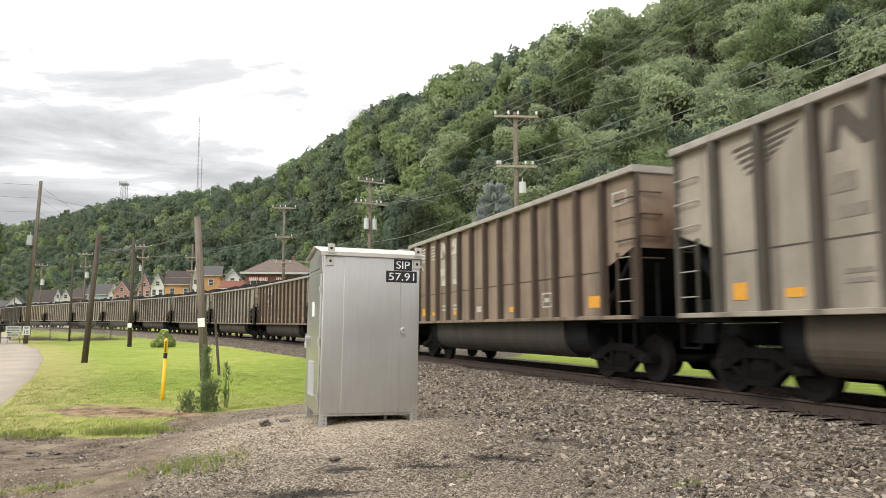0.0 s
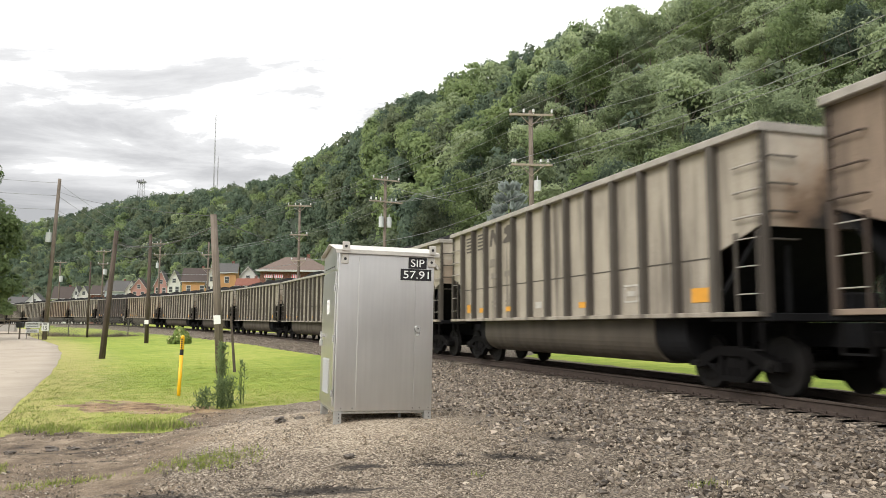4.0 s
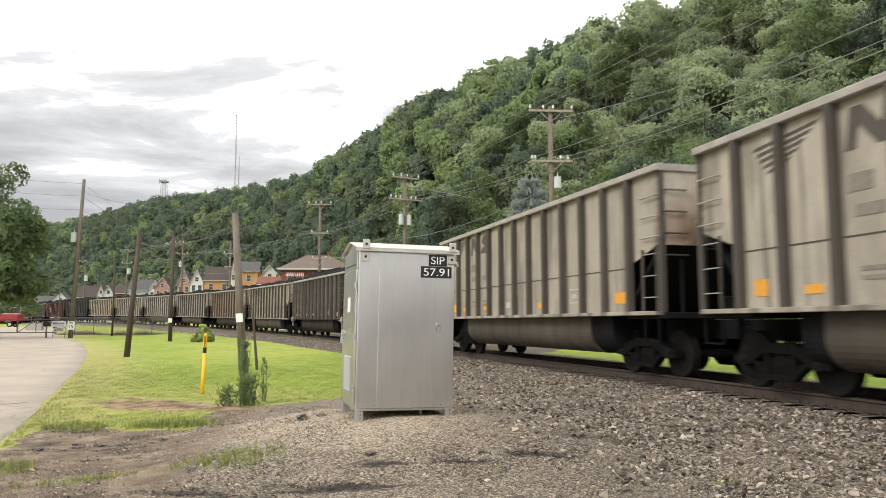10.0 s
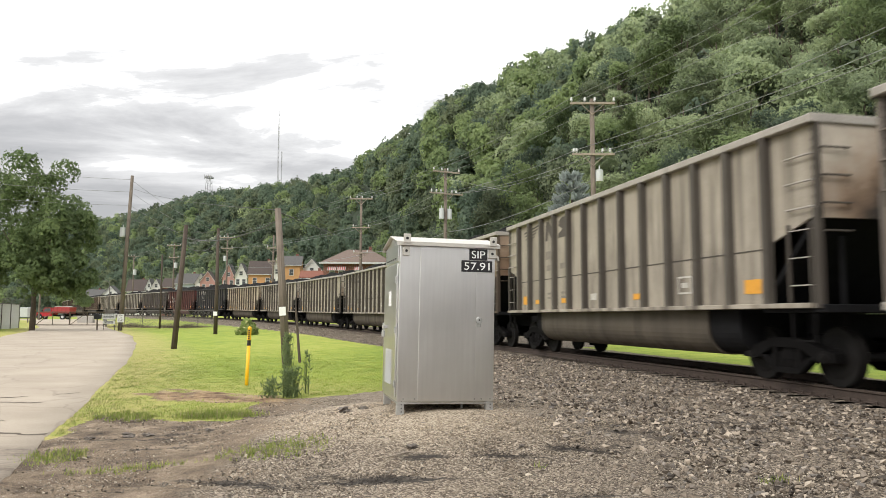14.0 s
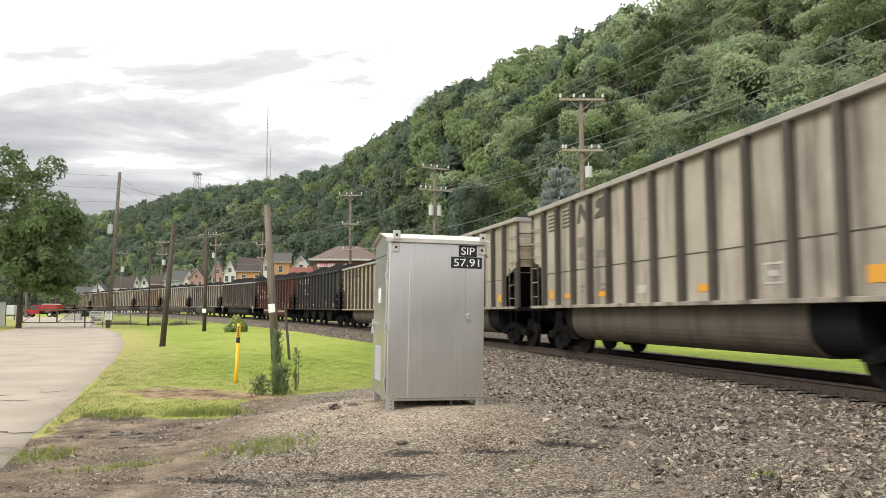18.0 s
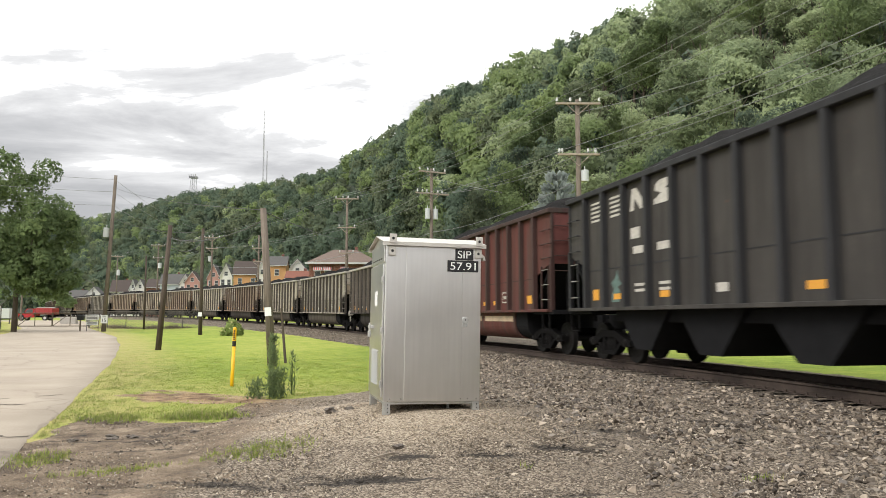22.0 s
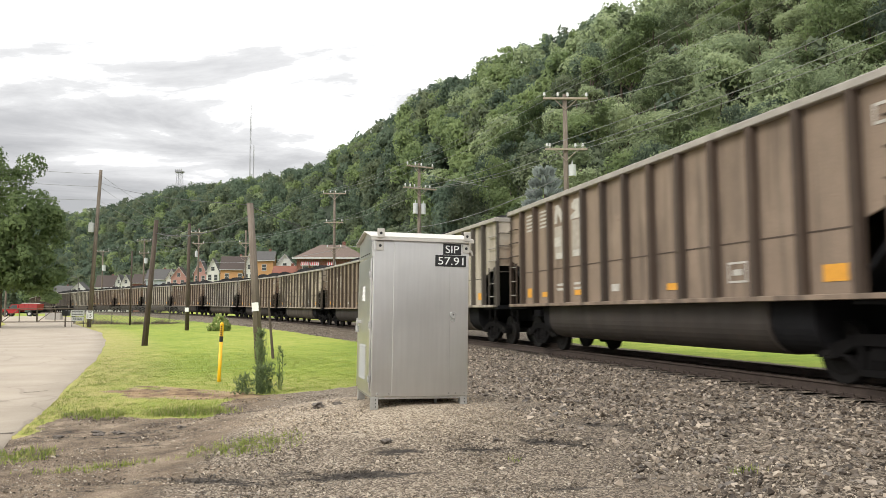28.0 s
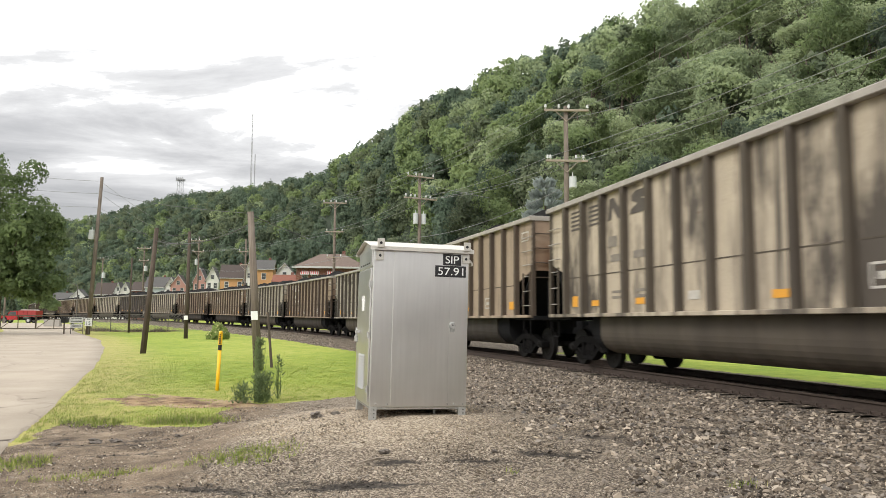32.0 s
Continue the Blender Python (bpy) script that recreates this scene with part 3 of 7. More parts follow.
def build_road():
    """A strip of bleached asphalt from the yard to the gate and past it."""
    from_right = np.array(ROAD[:13], float)
    from_left = np.array(ROAD[:12:-1], float)
    def spread(p, k):
        step = np.concatenate([[0], np.cumsum(np.hypot(*np.diff(p, axis=0).T))])
        return np.stack([np.interp(np.linspace(0, step[-1], k), step, p[:, q]) for q in (0, 1)], 1)
    r, l = spread(from_right, 260), spread(from_left, 260)
    rng = np.random.default_rng(8)
    bm, rows = bmesh.new(), []
    for (rx, ry), (lx, ly) in zip(r, l):
        rx += rng.uniform(-0.012, 0.012) + 0.05 * math.sin(ry * 0.9) * math.sin(ry * 0.37)
        us = np.concatenate([[0, 0.003], np.linspace(0.05, 0.95, 21), [0.997, 1]])
        xx, yy = rx + (lx - rx) * us, ry + (ly - ry) * us
        zz = ground_height(xx, yy) + 0.022
        zz[0] -= 0.06
        zz[-1] -= 0.06
        rows.append([bm.verts.new(p) for p in zip(xx, yy, zz)])
    for p, q in zip(rows, rows[1:]):
        for i in range(24):
            bm.faces.new((p[i], q[i], q[i + 1], p[i + 1]))
    bmesh.ops.recalc_face_normals(bm, faces=bm.faces)
    if sum(f.normal.z for f in bm.faces) < 0:
        bmesh.ops.reverse_faces(bm, faces=bm.faces)
    solid("road", bm, material("bleached_asphalt", road_look), "bleached cracked asphalt road leading to a gate", "road", kind="structure", smooth=True)


build_road()


def road_crack(points, width, seed):
    """A jagged line of dark dirt caught in a crack of the road."""
    rng = random.Random(seed)
    bm, rows = bmesh.new(), []
    pts = [Vector(p) for p in points]
    for a, c in zip(pts, pts[1:]):
        k = max(3, int((c - a).length / 0.12))
        for i in range(k):
            p = a.lerp(c, i / k) + Vector((rng.uniform(-0.05, 0.05), rng.uniform(-0.05, 0.05)))
            d = (c - a).normalized()
            w = width * rng.uniform(0.25, 1.0) * (0.4 + 0.6 * math.sin(math.pi * (i + 0.5) / k))
            row = []
            for q in (-1, 1):
                x, y = p.x - d.y * w * q, p.y + d.x * w * q
                row.append(bm.verts.new((x, y, ground_at(x, y) + 0.027)))
            rows.append(row)
    for p, q in zip(rows, rows[1:]):
        bm.faces.new((p[0], q[0], q[1], p[1]))
    bmesh.ops.recalc_face_normals(bm, faces=bm.faces)
    solid("road_crack", bm, ROAD_DIRT, "dark dirt caught in a crack of the road", "crack", kind="structure")


ROAD_DIRT = plain("dirt_in_road_crack", (0.10, 0.078, 0.058), 0.95, 0.0, 0.4, 9.0)
road_crack([(-10.6, 11.9), (-9.4, 12.9), (-8.75, 13.35)], 0.055, 1)
road_crack([(-8.6, 13.6), (-8.25, 14.2)], 0.04, 2)
road_crack([(-9.6, 12.0), (-8.6, 12.4), (-7.9, 12.5)], 0.03, 3)
road_crack([(-6.75, 9.5), (-6.3, 9.35), (-5.95, 9.45)], 0.09, 4)
road_crack([(-9.5, 10.2), (-8.0, 10.6), (-7.1, 10.35)], 0.025, 5)


def ballast_look(n):
    stones = n.add("ShaderNodeTexVoronoi", {"Vector": n.place, "Scale": 17.0, "Randomness": 1.0})
    tone = n.add("ShaderNodeSeparateColor", {"Color": stones.outputs["Color"]}).outputs[0]
    v = n.math("ADD", n.math("MULTIPLY", tone, 0.65), n.math("MULTIPLY", n.noise(60, 3, 0.6, n.place), 0.35))
    col = n.ramp(v, [(0.2, (0.04, 0.03, 0.023)), (0.5, (0.125, 0.098, 0.073)), (0.85, (0.30, 0.245, 0.185))])
    return {"Base Color": col, "Roughness": 0.9, "relief": (n.math("SUBTRACT", 1.0, stones.outputs["Distance"]), 0.05, 0.9)}


BALLAST = material("crushed_ballast", ballast_look)
BED_TOP = RAIL_TOP - 0.21
solid("ballast_bed", sweep([(-4.6, -0.12), (-3.6, 0.10), (-2.0, BED_TOP), (-1.2, BED_TOP + 0.02), (1.2, BED_TOP + 0.02), (1.9, BED_TOP), (2.9, 0.02), (3.6, -0.16)], -120, 420, 2.0),
      BALLAST, "crushed grey stone ballast bed under the track", "ballast", kind="structure")


def build_track():
    rail = [(-0.07, 0.0), (-0.07, 0.012), (-0.012, 0.035), (-0.012, 0.125), (-0.036, 0.14), (-0.036, 0.165), (-0.026, 0.172),
            (0.026, 0.172), (0.036, 0.165), (0.036, 0.14), (0.012, 0.125), (0.012, 0.035), (0.07, 0.012), (0.07, 0.0), (-0.07, 0.0)]
    track = thing("railway_track", Matrix(), "rusty steel rails on creosoted wooden ties", "railway track", kind="structure")
    for side in (-GAUGE_HALF, GAUGE_HALF):
        part("rail", sweep([(o + side, h) for o, h in rail], -120, 420, 1.0, RAIL_TOP - 0.172), RAIL_RUST, track)
    tie = mesh_of(box(-1.3, 1.3, -0.115, 0.115, -0.18, 0.0, 0.012), "tie", TIE_WOOD)
    plate = mesh_of(box(-0.12, 0.12, -0.18, 0.18, 0.0, 0.018, 0.004), "tie_plate", RAIL_RUST)
    spike = mesh_of(box(-0.012, 0.012, -0.012, 0.012, 0.0, 0.05, 0.003), "spike", RAIL_RUST)
    rng = random.Random(5)
    for i in range(270):
        s = -36 + i * 0.53
        x, y, h = line(s)
        m = pose(x, y, RAIL_TOP - 0.19 + float(rise(s)), 0, 0, math.degrees(h) + rng.uniform(-1.2, 1.2))
        part("tie", tie, TIE_WOOD, track, at=m @ pose(rng.uniform(-0.04, 0.04), 0, 0))
        if i < 90:
            part("tie_plate", plate, RAIL_RUST, track, at=m @ pose(-GAUGE_HALF, 0, 0))
            for dy in (-0.1, 0.1):
                part("spike", spike, RAIL_RUST, track, at=m @ pose(-GAUGE_HALF - 0.095, dy, 0.012))
    rest = bmesh.new()
    for i in range(430):
        s = 107.5 + i * 0.56
        x, y, h = line(s)
        bmesh.ops.create_cube(rest, size=1, matrix=pose(x, y, RAIL_TOP - 0.27 + float(rise(s)), 0, 0, math.degrees(h)) @ Matrix.Diagonal((2.6, 0.23, 0.17, 1)))
    tagged(part("far_ties", rest, TIE_WOOD, track), kind="stuff")


build_track()

# ---- coal train ----
CAR_LENGTH, SPEED = 16.2, 12.915
BODY = 7.43       # half the body's length
TOP, SILL = 4.11, 1.14
RIBS = [-6.3 + 1.05 * i for i in range(13)]


def wheelset_mesh():
    bm = rod((0, -0.9, 0), (0, 0.9, 0), 0.075, sides=10)
    for side in (-1, 1):
        y = side * GAUGE_HALF
        rod((0, y - side * 0.02, 0), (0, y + side * 0.075, 0), 0.457, sides=20, bm=bm)
        rod((0, y - side * 0.05, 0), (0, y - side * 0.02, 0), 0.485, sides=20, bm=bm)
        rod((0, y + side * 0.07, 0), (0, y + side * 0.09, 0), 0.36, 0.30, sides=14, bm=bm)
        rod((0, y + side * 0.08, 0), (0, y + side * 0.12, 0), 0.14, sides=12, bm=bm)
    return mesh_of(bm, "wheelset", WHEEL_STEEL)


def side_frame_mesh():
    """Cast truck side: arched top chord, tension chord, two pedestals and a spring nest."""
    bm = prism([(-1.12, 0.52), (-0.75, 0.60), (-0.35, 0.74), (0.35, 0.74), (0.75, 0.60), (1.12, 0.52), (1.12, 0.38), (0.72, 0.38), (0.62, 0.44), (0.34, 0.58),
                (-0.34, 0.58), (-0.62, 0.44), (-0.72, 0.38), (-1.12, 0.38)], -0.09, 0.09, "y")
    prism([(-0.66, 0.44), (-0.30, 0.16), (0.30, 0.16), (0.66, 0.44), (0.52, 0.44), (0.26, 0.25), (-0.26, 0.25), (-0.52, 0.44)], -0.08, 0.08, "y", bm)
    for x in (-0.30, 0.30):
        box(x - 0.05, x + 0.05, -0.08, 0.08, 0.24, 0.6, 0.01, bm)
    for x in (-0.16, 0.0, 0.16):
        rod((x, 0, 0.25), (x, 0, 0.5), 0.062, sides=10, bm=bm)
    return mesh_of(bm, "side_frame", RUNNING_GEAR)


WHEELSET, SIDE_FRAME = wheelset_mesh(), side_frame_mesh()
BEARING = mesh_of(rod((0, -0.06, 0), (0, 0.10, 0), 0.12, 0.10, 14, rod((0, 0.1, 0), (0, 0.13, 0), 0.05, sides=8)), "bearing_cap", WHEEL_STEEL)
BOLSTER = mesh_of(box(-0.17, 0.17, -1.05, 1.05, 0.36, 0.66, 0.03, box(-0.3, 0.3, -0.4, 0.4, 0.6, 0.8, 0.03)), "bolster", RUNNING_GEAR)
ALL_WHEELS = []


def truck(parent, x):
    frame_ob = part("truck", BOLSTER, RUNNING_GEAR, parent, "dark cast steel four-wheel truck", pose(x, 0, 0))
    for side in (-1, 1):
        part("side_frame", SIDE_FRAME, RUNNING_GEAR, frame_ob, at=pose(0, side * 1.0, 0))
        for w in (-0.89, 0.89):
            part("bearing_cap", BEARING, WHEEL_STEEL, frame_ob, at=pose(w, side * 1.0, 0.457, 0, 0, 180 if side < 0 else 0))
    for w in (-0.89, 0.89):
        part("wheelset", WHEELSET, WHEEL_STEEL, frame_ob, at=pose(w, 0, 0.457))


def body_bm():
    """Side sheets with cut-off lower corners, end sheets, slope sheets and floor."""
    bm = bmesh.new()
    side = [(-BODY, 2.62), (-6.22, 2.22), (-6.22, 1.28), (6.22, 1.28), (6.22, 2.22), (BODY, 2.62), (BODY, TOP - 0.12), (-BODY, TOP - 0.12)]
    for y in (-1, 1):
        prism(side, y * 1.47, y * 1.44, "y", bm)
    return bm


def coal_bm(seed, heap=0.52):
    rng = np.random.default_rng(seed)
    bm = bmesh.new()
    nx, ny = 44, 9
    phase = rng.uniform(0, 6, 3)
    grid = []
    for i in range(nx):
        row = []
        for j in range(ny):
            x = -7.3 + 14.6 * i / (nx - 1)
            v = -1 + 2 * j / (ny - 1)
            edge = min(1, (7.3 - abs(x)) / 1.6)
            z = TOP - 0.16 + (heap + 0.09 * math.sin(x * 1.3 + phase[0]) + 0.05 * math.sin(x * 3.1 + phase[1])) * (1 - abs(v) ** 1.8) * edge ** 0.7 + rng.normal(0, 0.03) * (abs(v) < 0.95)
            row.append(bm.verts.new((x, v * 1.42, z)))
        grid.append(row)
    for p, q in zip(grid, grid[1:]):
        for j in range(ny - 1):
            bm.faces.new((p[j], q[j], q[j + 1], p[j + 1]))
    return bm


def slanted_bars(x0, z0, w, h, k, lean, y=-1.4755, bm=None):
    """A stack of slanting bars, a plain mark in the shape of a flowing mane."""
    bm = bm or bmesh.new()
    for i in range(k):
        za = z0 + h * i / k
        zb = za + h / k * 0.55
        xa = x0 + w * 0.25 * (1 - i / k)
        prism([(xa, za), (x0 + w * (0.55 + 0.45 * i / k), za + lean), (x0 + w * (0.6 + 0.45 * i / k), zb + lean), (xa + 0.03, zb)], y, y - 0.003, "y", bm)
    return bm


def block_marks(x0, x1, w, z0, h, y=-1.4755):
    """Two bold leaning blocks, one notched by a falling slash, one pinched at its waist."""
    first = ((0, 0), (0.25, 0), (0.25, 0.55), (0.70, 0), (1, 0), (1, 1), (0.75, 1), (0.75, 0.45), (0.30, 1), (0, 1))
    second = ((0, 0), (0.78, 0), (1, 0.18), (1, 0.45), (0.62, 0.60), (1, 0.80), (1, 1), (0.22, 1), (0, 0.84), (0, 0.60), (0.38, 0.42), (0, 0.20))
    return [prism([(x + u * w + 0.10 * v, z0 + v * h) for u, v in shape], y, y - 0.003, "y") for x, shape in ((x0, first), (x1, second))]


def gondola(paint, marks="dark", tubs=True, rib=0.13, seed=0):
    """One coal car, x ahead, on the rails' top, with its camera side in separate parts."""
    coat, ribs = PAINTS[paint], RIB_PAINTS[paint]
    words = {"grey": "dusty grey", "beige": "dusty beige", "soiled": "heavily soot-streaked beige", "sooty": "soot-stained grey", "tan": "dusty tan", "brown": "rust-brown", "dark": "dark brown", "black": "black", "red": "faded dark red"}[paint]
    kind = "coal gondola" if tubs else "coal hopper"
    car = thing("coal_car", Matrix(), f"{words} ribbed steel {kind} car heaped with coal", "rail car", "coal cars of the train")
    part("body", body_bm(), coat, car)
    far = bmesh.new()
    for x in RIBS:
        box(x - rib / 2, x + rib / 2, 1.47, 1.57, 1.28, TOP - 0.1, 0.015, far)
    part("far_ribs", far, ribs, car)
    part("panel_seam", box(-6.2, 6.2, -1.476, -1.47, 2.165, 2.19, 0), ribs, car)
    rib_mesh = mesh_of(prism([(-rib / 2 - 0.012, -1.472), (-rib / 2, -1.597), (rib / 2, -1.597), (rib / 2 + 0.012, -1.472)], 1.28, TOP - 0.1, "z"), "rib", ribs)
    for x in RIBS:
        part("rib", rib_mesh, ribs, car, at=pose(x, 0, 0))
    for y in (-1, 1):
        part("top_chord", box(-BODY - 0.02, BODY + 0.02, min(y * 1.42, y * 1.60), max(y * 1.42, y * 1.60), TOP - 0.13, TOP, 0.015), CHORD if paint not in ("black", "red") else ribs, car)
        part("side_sill", box(-BODY + 0.1, BODY - 0.1, min(y * 1.36, y * 1.60), max(y * 1.36, y * 1.60), 1.205, 1.285, 0.008), coat, car)
    for e in (-1, 1):
        part("end_sheet", prism([(e * BODY, TOP - 0.12), (e * BODY, 2.55), (e * (BODY - 0.04), 2.55), (e * (BODY - 0.04), TOP - 0.12)], -1.44, 1.44, "y"), END_PAINTS[paint], car, "end sheet stained with soot and rust")
        x0, x1 = sorted((e * (BODY - 0.10), e * (BODY + 0.04)))
        part("end_chord", box(x0, x1, -1.58, 1.58, TOP - 0.13, TOP + 0.012, 0.012), CHORD if paint not in ("black", "red") else ribs, car)
        # slope sheet coloured black for the shadow inside the car end
        part("slope_sheet", prism([(e * (BODY - 0.03), 2.62), (e * 6.05, 1.25), (e * 5.95, 1.25), (e * (BODY - 0.12), 2.62)], -1.43, 1.43, "y"), SOOT_AND_SHADE, car)
        part("end_platform", box(min(e * 6.1, e * (BODY + 0.1)), max(e * 6.1, e * (BODY + 0.1)), -1.5, 1.5, 1.14, 1.26, 0.01, box(min(e * 5.5, e * 7.9), max(e * 5.5, e * 7.9), -0.2, 0.2, 0.75, 1.12, 0.01)), SOOT_AND_SHADE, car)
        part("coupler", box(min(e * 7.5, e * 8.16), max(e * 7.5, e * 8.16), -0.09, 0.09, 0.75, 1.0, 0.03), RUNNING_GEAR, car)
        for y in (-1.47, 1.47):
            part("corner_post", box(e * (BODY - 0.02) - 0.05, e * (BODY - 0.02) + 0.05, y - 0.06, y + 0.06, 1.2, 2.7, 0.008), ribs, car)
        strip = box(e * (BODY - 0.01) - 0.045, e * (BODY - 0.01) + 0.045, -1.492, -1.43, 2.62, TOP - 0.12)
        for i in range(9):
            box(e * (BODY - 0.03) - 0.045, e * (BODY - 0.03) + 0.045, -1.497, -1.46, 2.70 + i * 0.145, 2.755 + i * 0.145, 0, strip)
        part("riveted_corner", strip, ribs, car)
        for x in (e * (BODY - 0.12), e * (BODY - 0.62)):
            part("ladder_rail", box(x - 0.02, x + 0.02, -1.55, -1.51, 1.27, 2.5), ribs, car)
        for z in (1.55, 1.97, 2.39):
            part("ladder_rung", rod((e * (BODY - 0.10), -1.53, z), (e * (BODY - 0.64), -1.53, z), 0.011, sides=6), CHORD, car)
        part("step", prism([(e * (BODY - 0.10), 1.14), (e * (BODY - 0.10), 0.70), (e * (BODY - 0.62), 0.70), (e * (BODY - 0.62), 1.14), (e * (BODY - 0.59), 1.14), (e * (BODY - 0.59), 0.73), (e * (BODY - 0.13), 0.73), (e * (BODY - 0.13), 1.14)], -1.53, -1.49, "y"), RUNNING_GEAR, car)
        for z in (2.72, 3.12, 3.52):
            iron = rod((e * (BODY - 0.06), -1.55, z), (e * (BODY - 0.62), -1.55, z), 0.016, sides=6)
            for x in (e * (BODY - 0.06), e * (BODY - 0.62)):
                rod((x, -1.565, z), (x, -1.465, z), 0.016, sides=6, bm=iron)
            part("grab_iron", iron, CHORD if paint in ("grey", "beige", "soiled", "sooty", "tan") else ribs, car)
        for i in range(4):
            iron = rod((e * (BODY + 0.06), -1.40, 2.35 + i * 0.42), (e * (BODY + 0.06), -0.95, 2.35 + i * 0.42), 0.016, sides=6)
            for yy in (-1.40, -0.95):
                rod((e * (BODY + 0.07), yy, 2.35 + i * 0.42), (e * (BODY - 0.02), yy, 2.35 + i * 0.42), 0.014, sides=6, bm=iron)
            part("grab_iron", iron, ribs, car)
        part("brake_pipe", rod((e * 7.2, -0.9, 0.95), (e * 7.2, -0.9, 2.3), 0.04, sides=8), SOOT_AND_SHADE, car)
        part("brake_valve", box(min(e * 6.7, e * 7.2), max(e * 6.7, e * 7.2), 0.3, 0.9, 1.25, 1.6, 0.03), SOOT_AND_SHADE, car)
    if tubs:
        half = [(1.36 - 0.5 * (1 - math.cos(q * 0.19635)), 0.85 - 0.48 * math.sin(q * 0.19635)) for q in range(9)]
        out = [(-1.36, 1.2)] + [(-u, v) for u, v in half] + half[::-1] + [(1.36, 1.2)]
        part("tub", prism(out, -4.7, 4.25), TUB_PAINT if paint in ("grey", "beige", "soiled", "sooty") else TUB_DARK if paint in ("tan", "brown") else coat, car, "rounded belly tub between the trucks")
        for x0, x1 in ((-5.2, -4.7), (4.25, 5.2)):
            part("tub_end", prism([(u * 0.97, v if v > 1 else v + 0.03) for u, v in out], x0, x1), SOOT_AND_SHADE, car)
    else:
        part("underframe", box(-5.4, 5.4, -1.2, 1.2, 0.95, 1.2, 0.02), SOOT_AND_SHADE, car)
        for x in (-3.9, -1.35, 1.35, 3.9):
            part("hopper_chute", prism([(x - 1.1, 1.2), (x - 0.35, 0.36), (x + 0.35, 0.36), (x + 1.1, 1.2)], -1.3, 1.3, "y"), SOOT_AND_SHADE, car)
    part("coal_load", coal_bm(seed, 0.76 if paint in ("dark", "black", "red") else 0.57), COAL, car, "heaped black coal")
    for x in (-6.05, 6.05):
        truck(car, x)
    # stencils on the camera side
    ink = STENCIL_WHITE if paint in ("black", "red", "dark", "brown") else STENCIL_DARK
    y = -1.4755
    if marks == "mane":
        part("mane_mark", slanted_bars(-6.0, 3.3, 1.6, 0.5, 5, 0.12), ink, car)
        for b2 in block_marks(-4.02, -2.98, 0.76, 3.30, 0.56):
            part("block_mark", b2, ink, car)
    elif marks == "blocks":
        for x0, w, z0, h in ((-7.36, 0.95, 3.82, 0.07), (-5.0, 0.26, 2.92, 0.36), (-4.68, 0.22, 2.92, 0.36), (-6.08, 0.24, 2.22, 0.34), (-5.76, 0.2, 2.22, 0.34), (-5.02, 0.12, 2.22, 0.34), (-4.82, 0.26, 2.22, 0.34), (-3.96, 0.24, 2.22, 0.34), (-3.62, 0.26, 2.22, 0.34),
                             (-4.9, 0.34, 1.60, 0.06), (-4.9, 0.34, 1.48, 0.06), (-3.8, 0.36, 1.60, 0.06), (-3.8, 0.36, 1.48, 0.06), (0.72, 0.30, 1.45, 0.46)):
            part("painted_block", box(x0, x0 + w, y - 0.003, y, z0, z0 + h), ink, car)
        for x0, w in ((-2.72, 0.5), (-1.65, 0.5), (-0.55, 0.5), (2.55, 0.55)):
            part("painted_block", box(x0, x0 + w, y - 0.003, y, 1.46, 1.60), ORANGE, car)
        ring = bmesh.new()
        turn = [i * math.pi / 9 for i in range(15)]
        prism([(-6.95 + 0.36 * math.cos(a), 3.33 + 0.33 * math.sin(a)) for a in turn] + [(-6.95 + 0.19 * math.cos(a), 3.33 + 0.17 * math.sin(a)) for a in turn[::-1]], y, y - 0.003, "y", ring)
        box(-7.36, -6.62, y - 0.003, y, 2.92, 3.03, 0, ring)
        part("ring_mark", ring, ink, car)
        panel = bmesh.new()
        for z0, h in ((3.28, 0.09), (3.42, 0.05), (3.52, 0.05), (3.62, 0.21)):
            box(0.22, 0.94, y - 0.003, y, z0, z0 + h, 0, panel)
        part("pale_panel", panel, FADED_PATCH, car)
        part("scorched_patch", prism([(1.72, 1.46), (2.0, 1.4), (2.03, 2.4), (1.98, 2.74), (1.85, 2.76), (1.74, 2.45)], y, y - 0.003, "y"), SOOT_AND_SHADE, car)
        for x0, x1 in ((-4.6, -0.55), (-0.35, 1.0), (1.35, 4.1)):
            part("belly_stripe", box(x0, x1, -1.372, -1.362, 0.92, 1.10), CREAM, car, "cream stripe along the belly tub")
    elif marks == "bars":
        for x0 in (-6.05, -5.0):
            b2 = bmesh.new()
            for i in range(5):
                box(x0, x0 + 0.72, y - 0.003, y, 3.35 + i * 0.105, 3.40 + i * 0.105, 0, b2)
            part("bar_mark", b2, ink, car)
        for b2 in block_marks(-4.0, -2.95, 0.68, 3.36, 0.48):
            part("block_mark", b2, ink, car)
        if paint == "black":
            swirl = prism([(-5.0, 1.40), (-4.62, 1.40), (-4.56, 1.62), (-4.68, 1.74), (-4.5, 1.80), (-4.62, 1.90), (-4.70, 2.12), (-4.80, 1.94), (-5.02, 1.84), (-4.88, 1.70), (-4.98, 1.58)], y, y - 0.003, "y")
            part("spray_mark", swirl, TEAL_SPRAY, car, "faded teal spray mark")
        if paint in ("brown", "tan"):
            for x0, z0 in ((-3.98, 2.42), (-2.88, 2.48)):
                part("repaint_patch", box(x0, x0 + 0.6, y - 0.0022, y, z0, z0 + 0.85), FADED_PATCH, car)
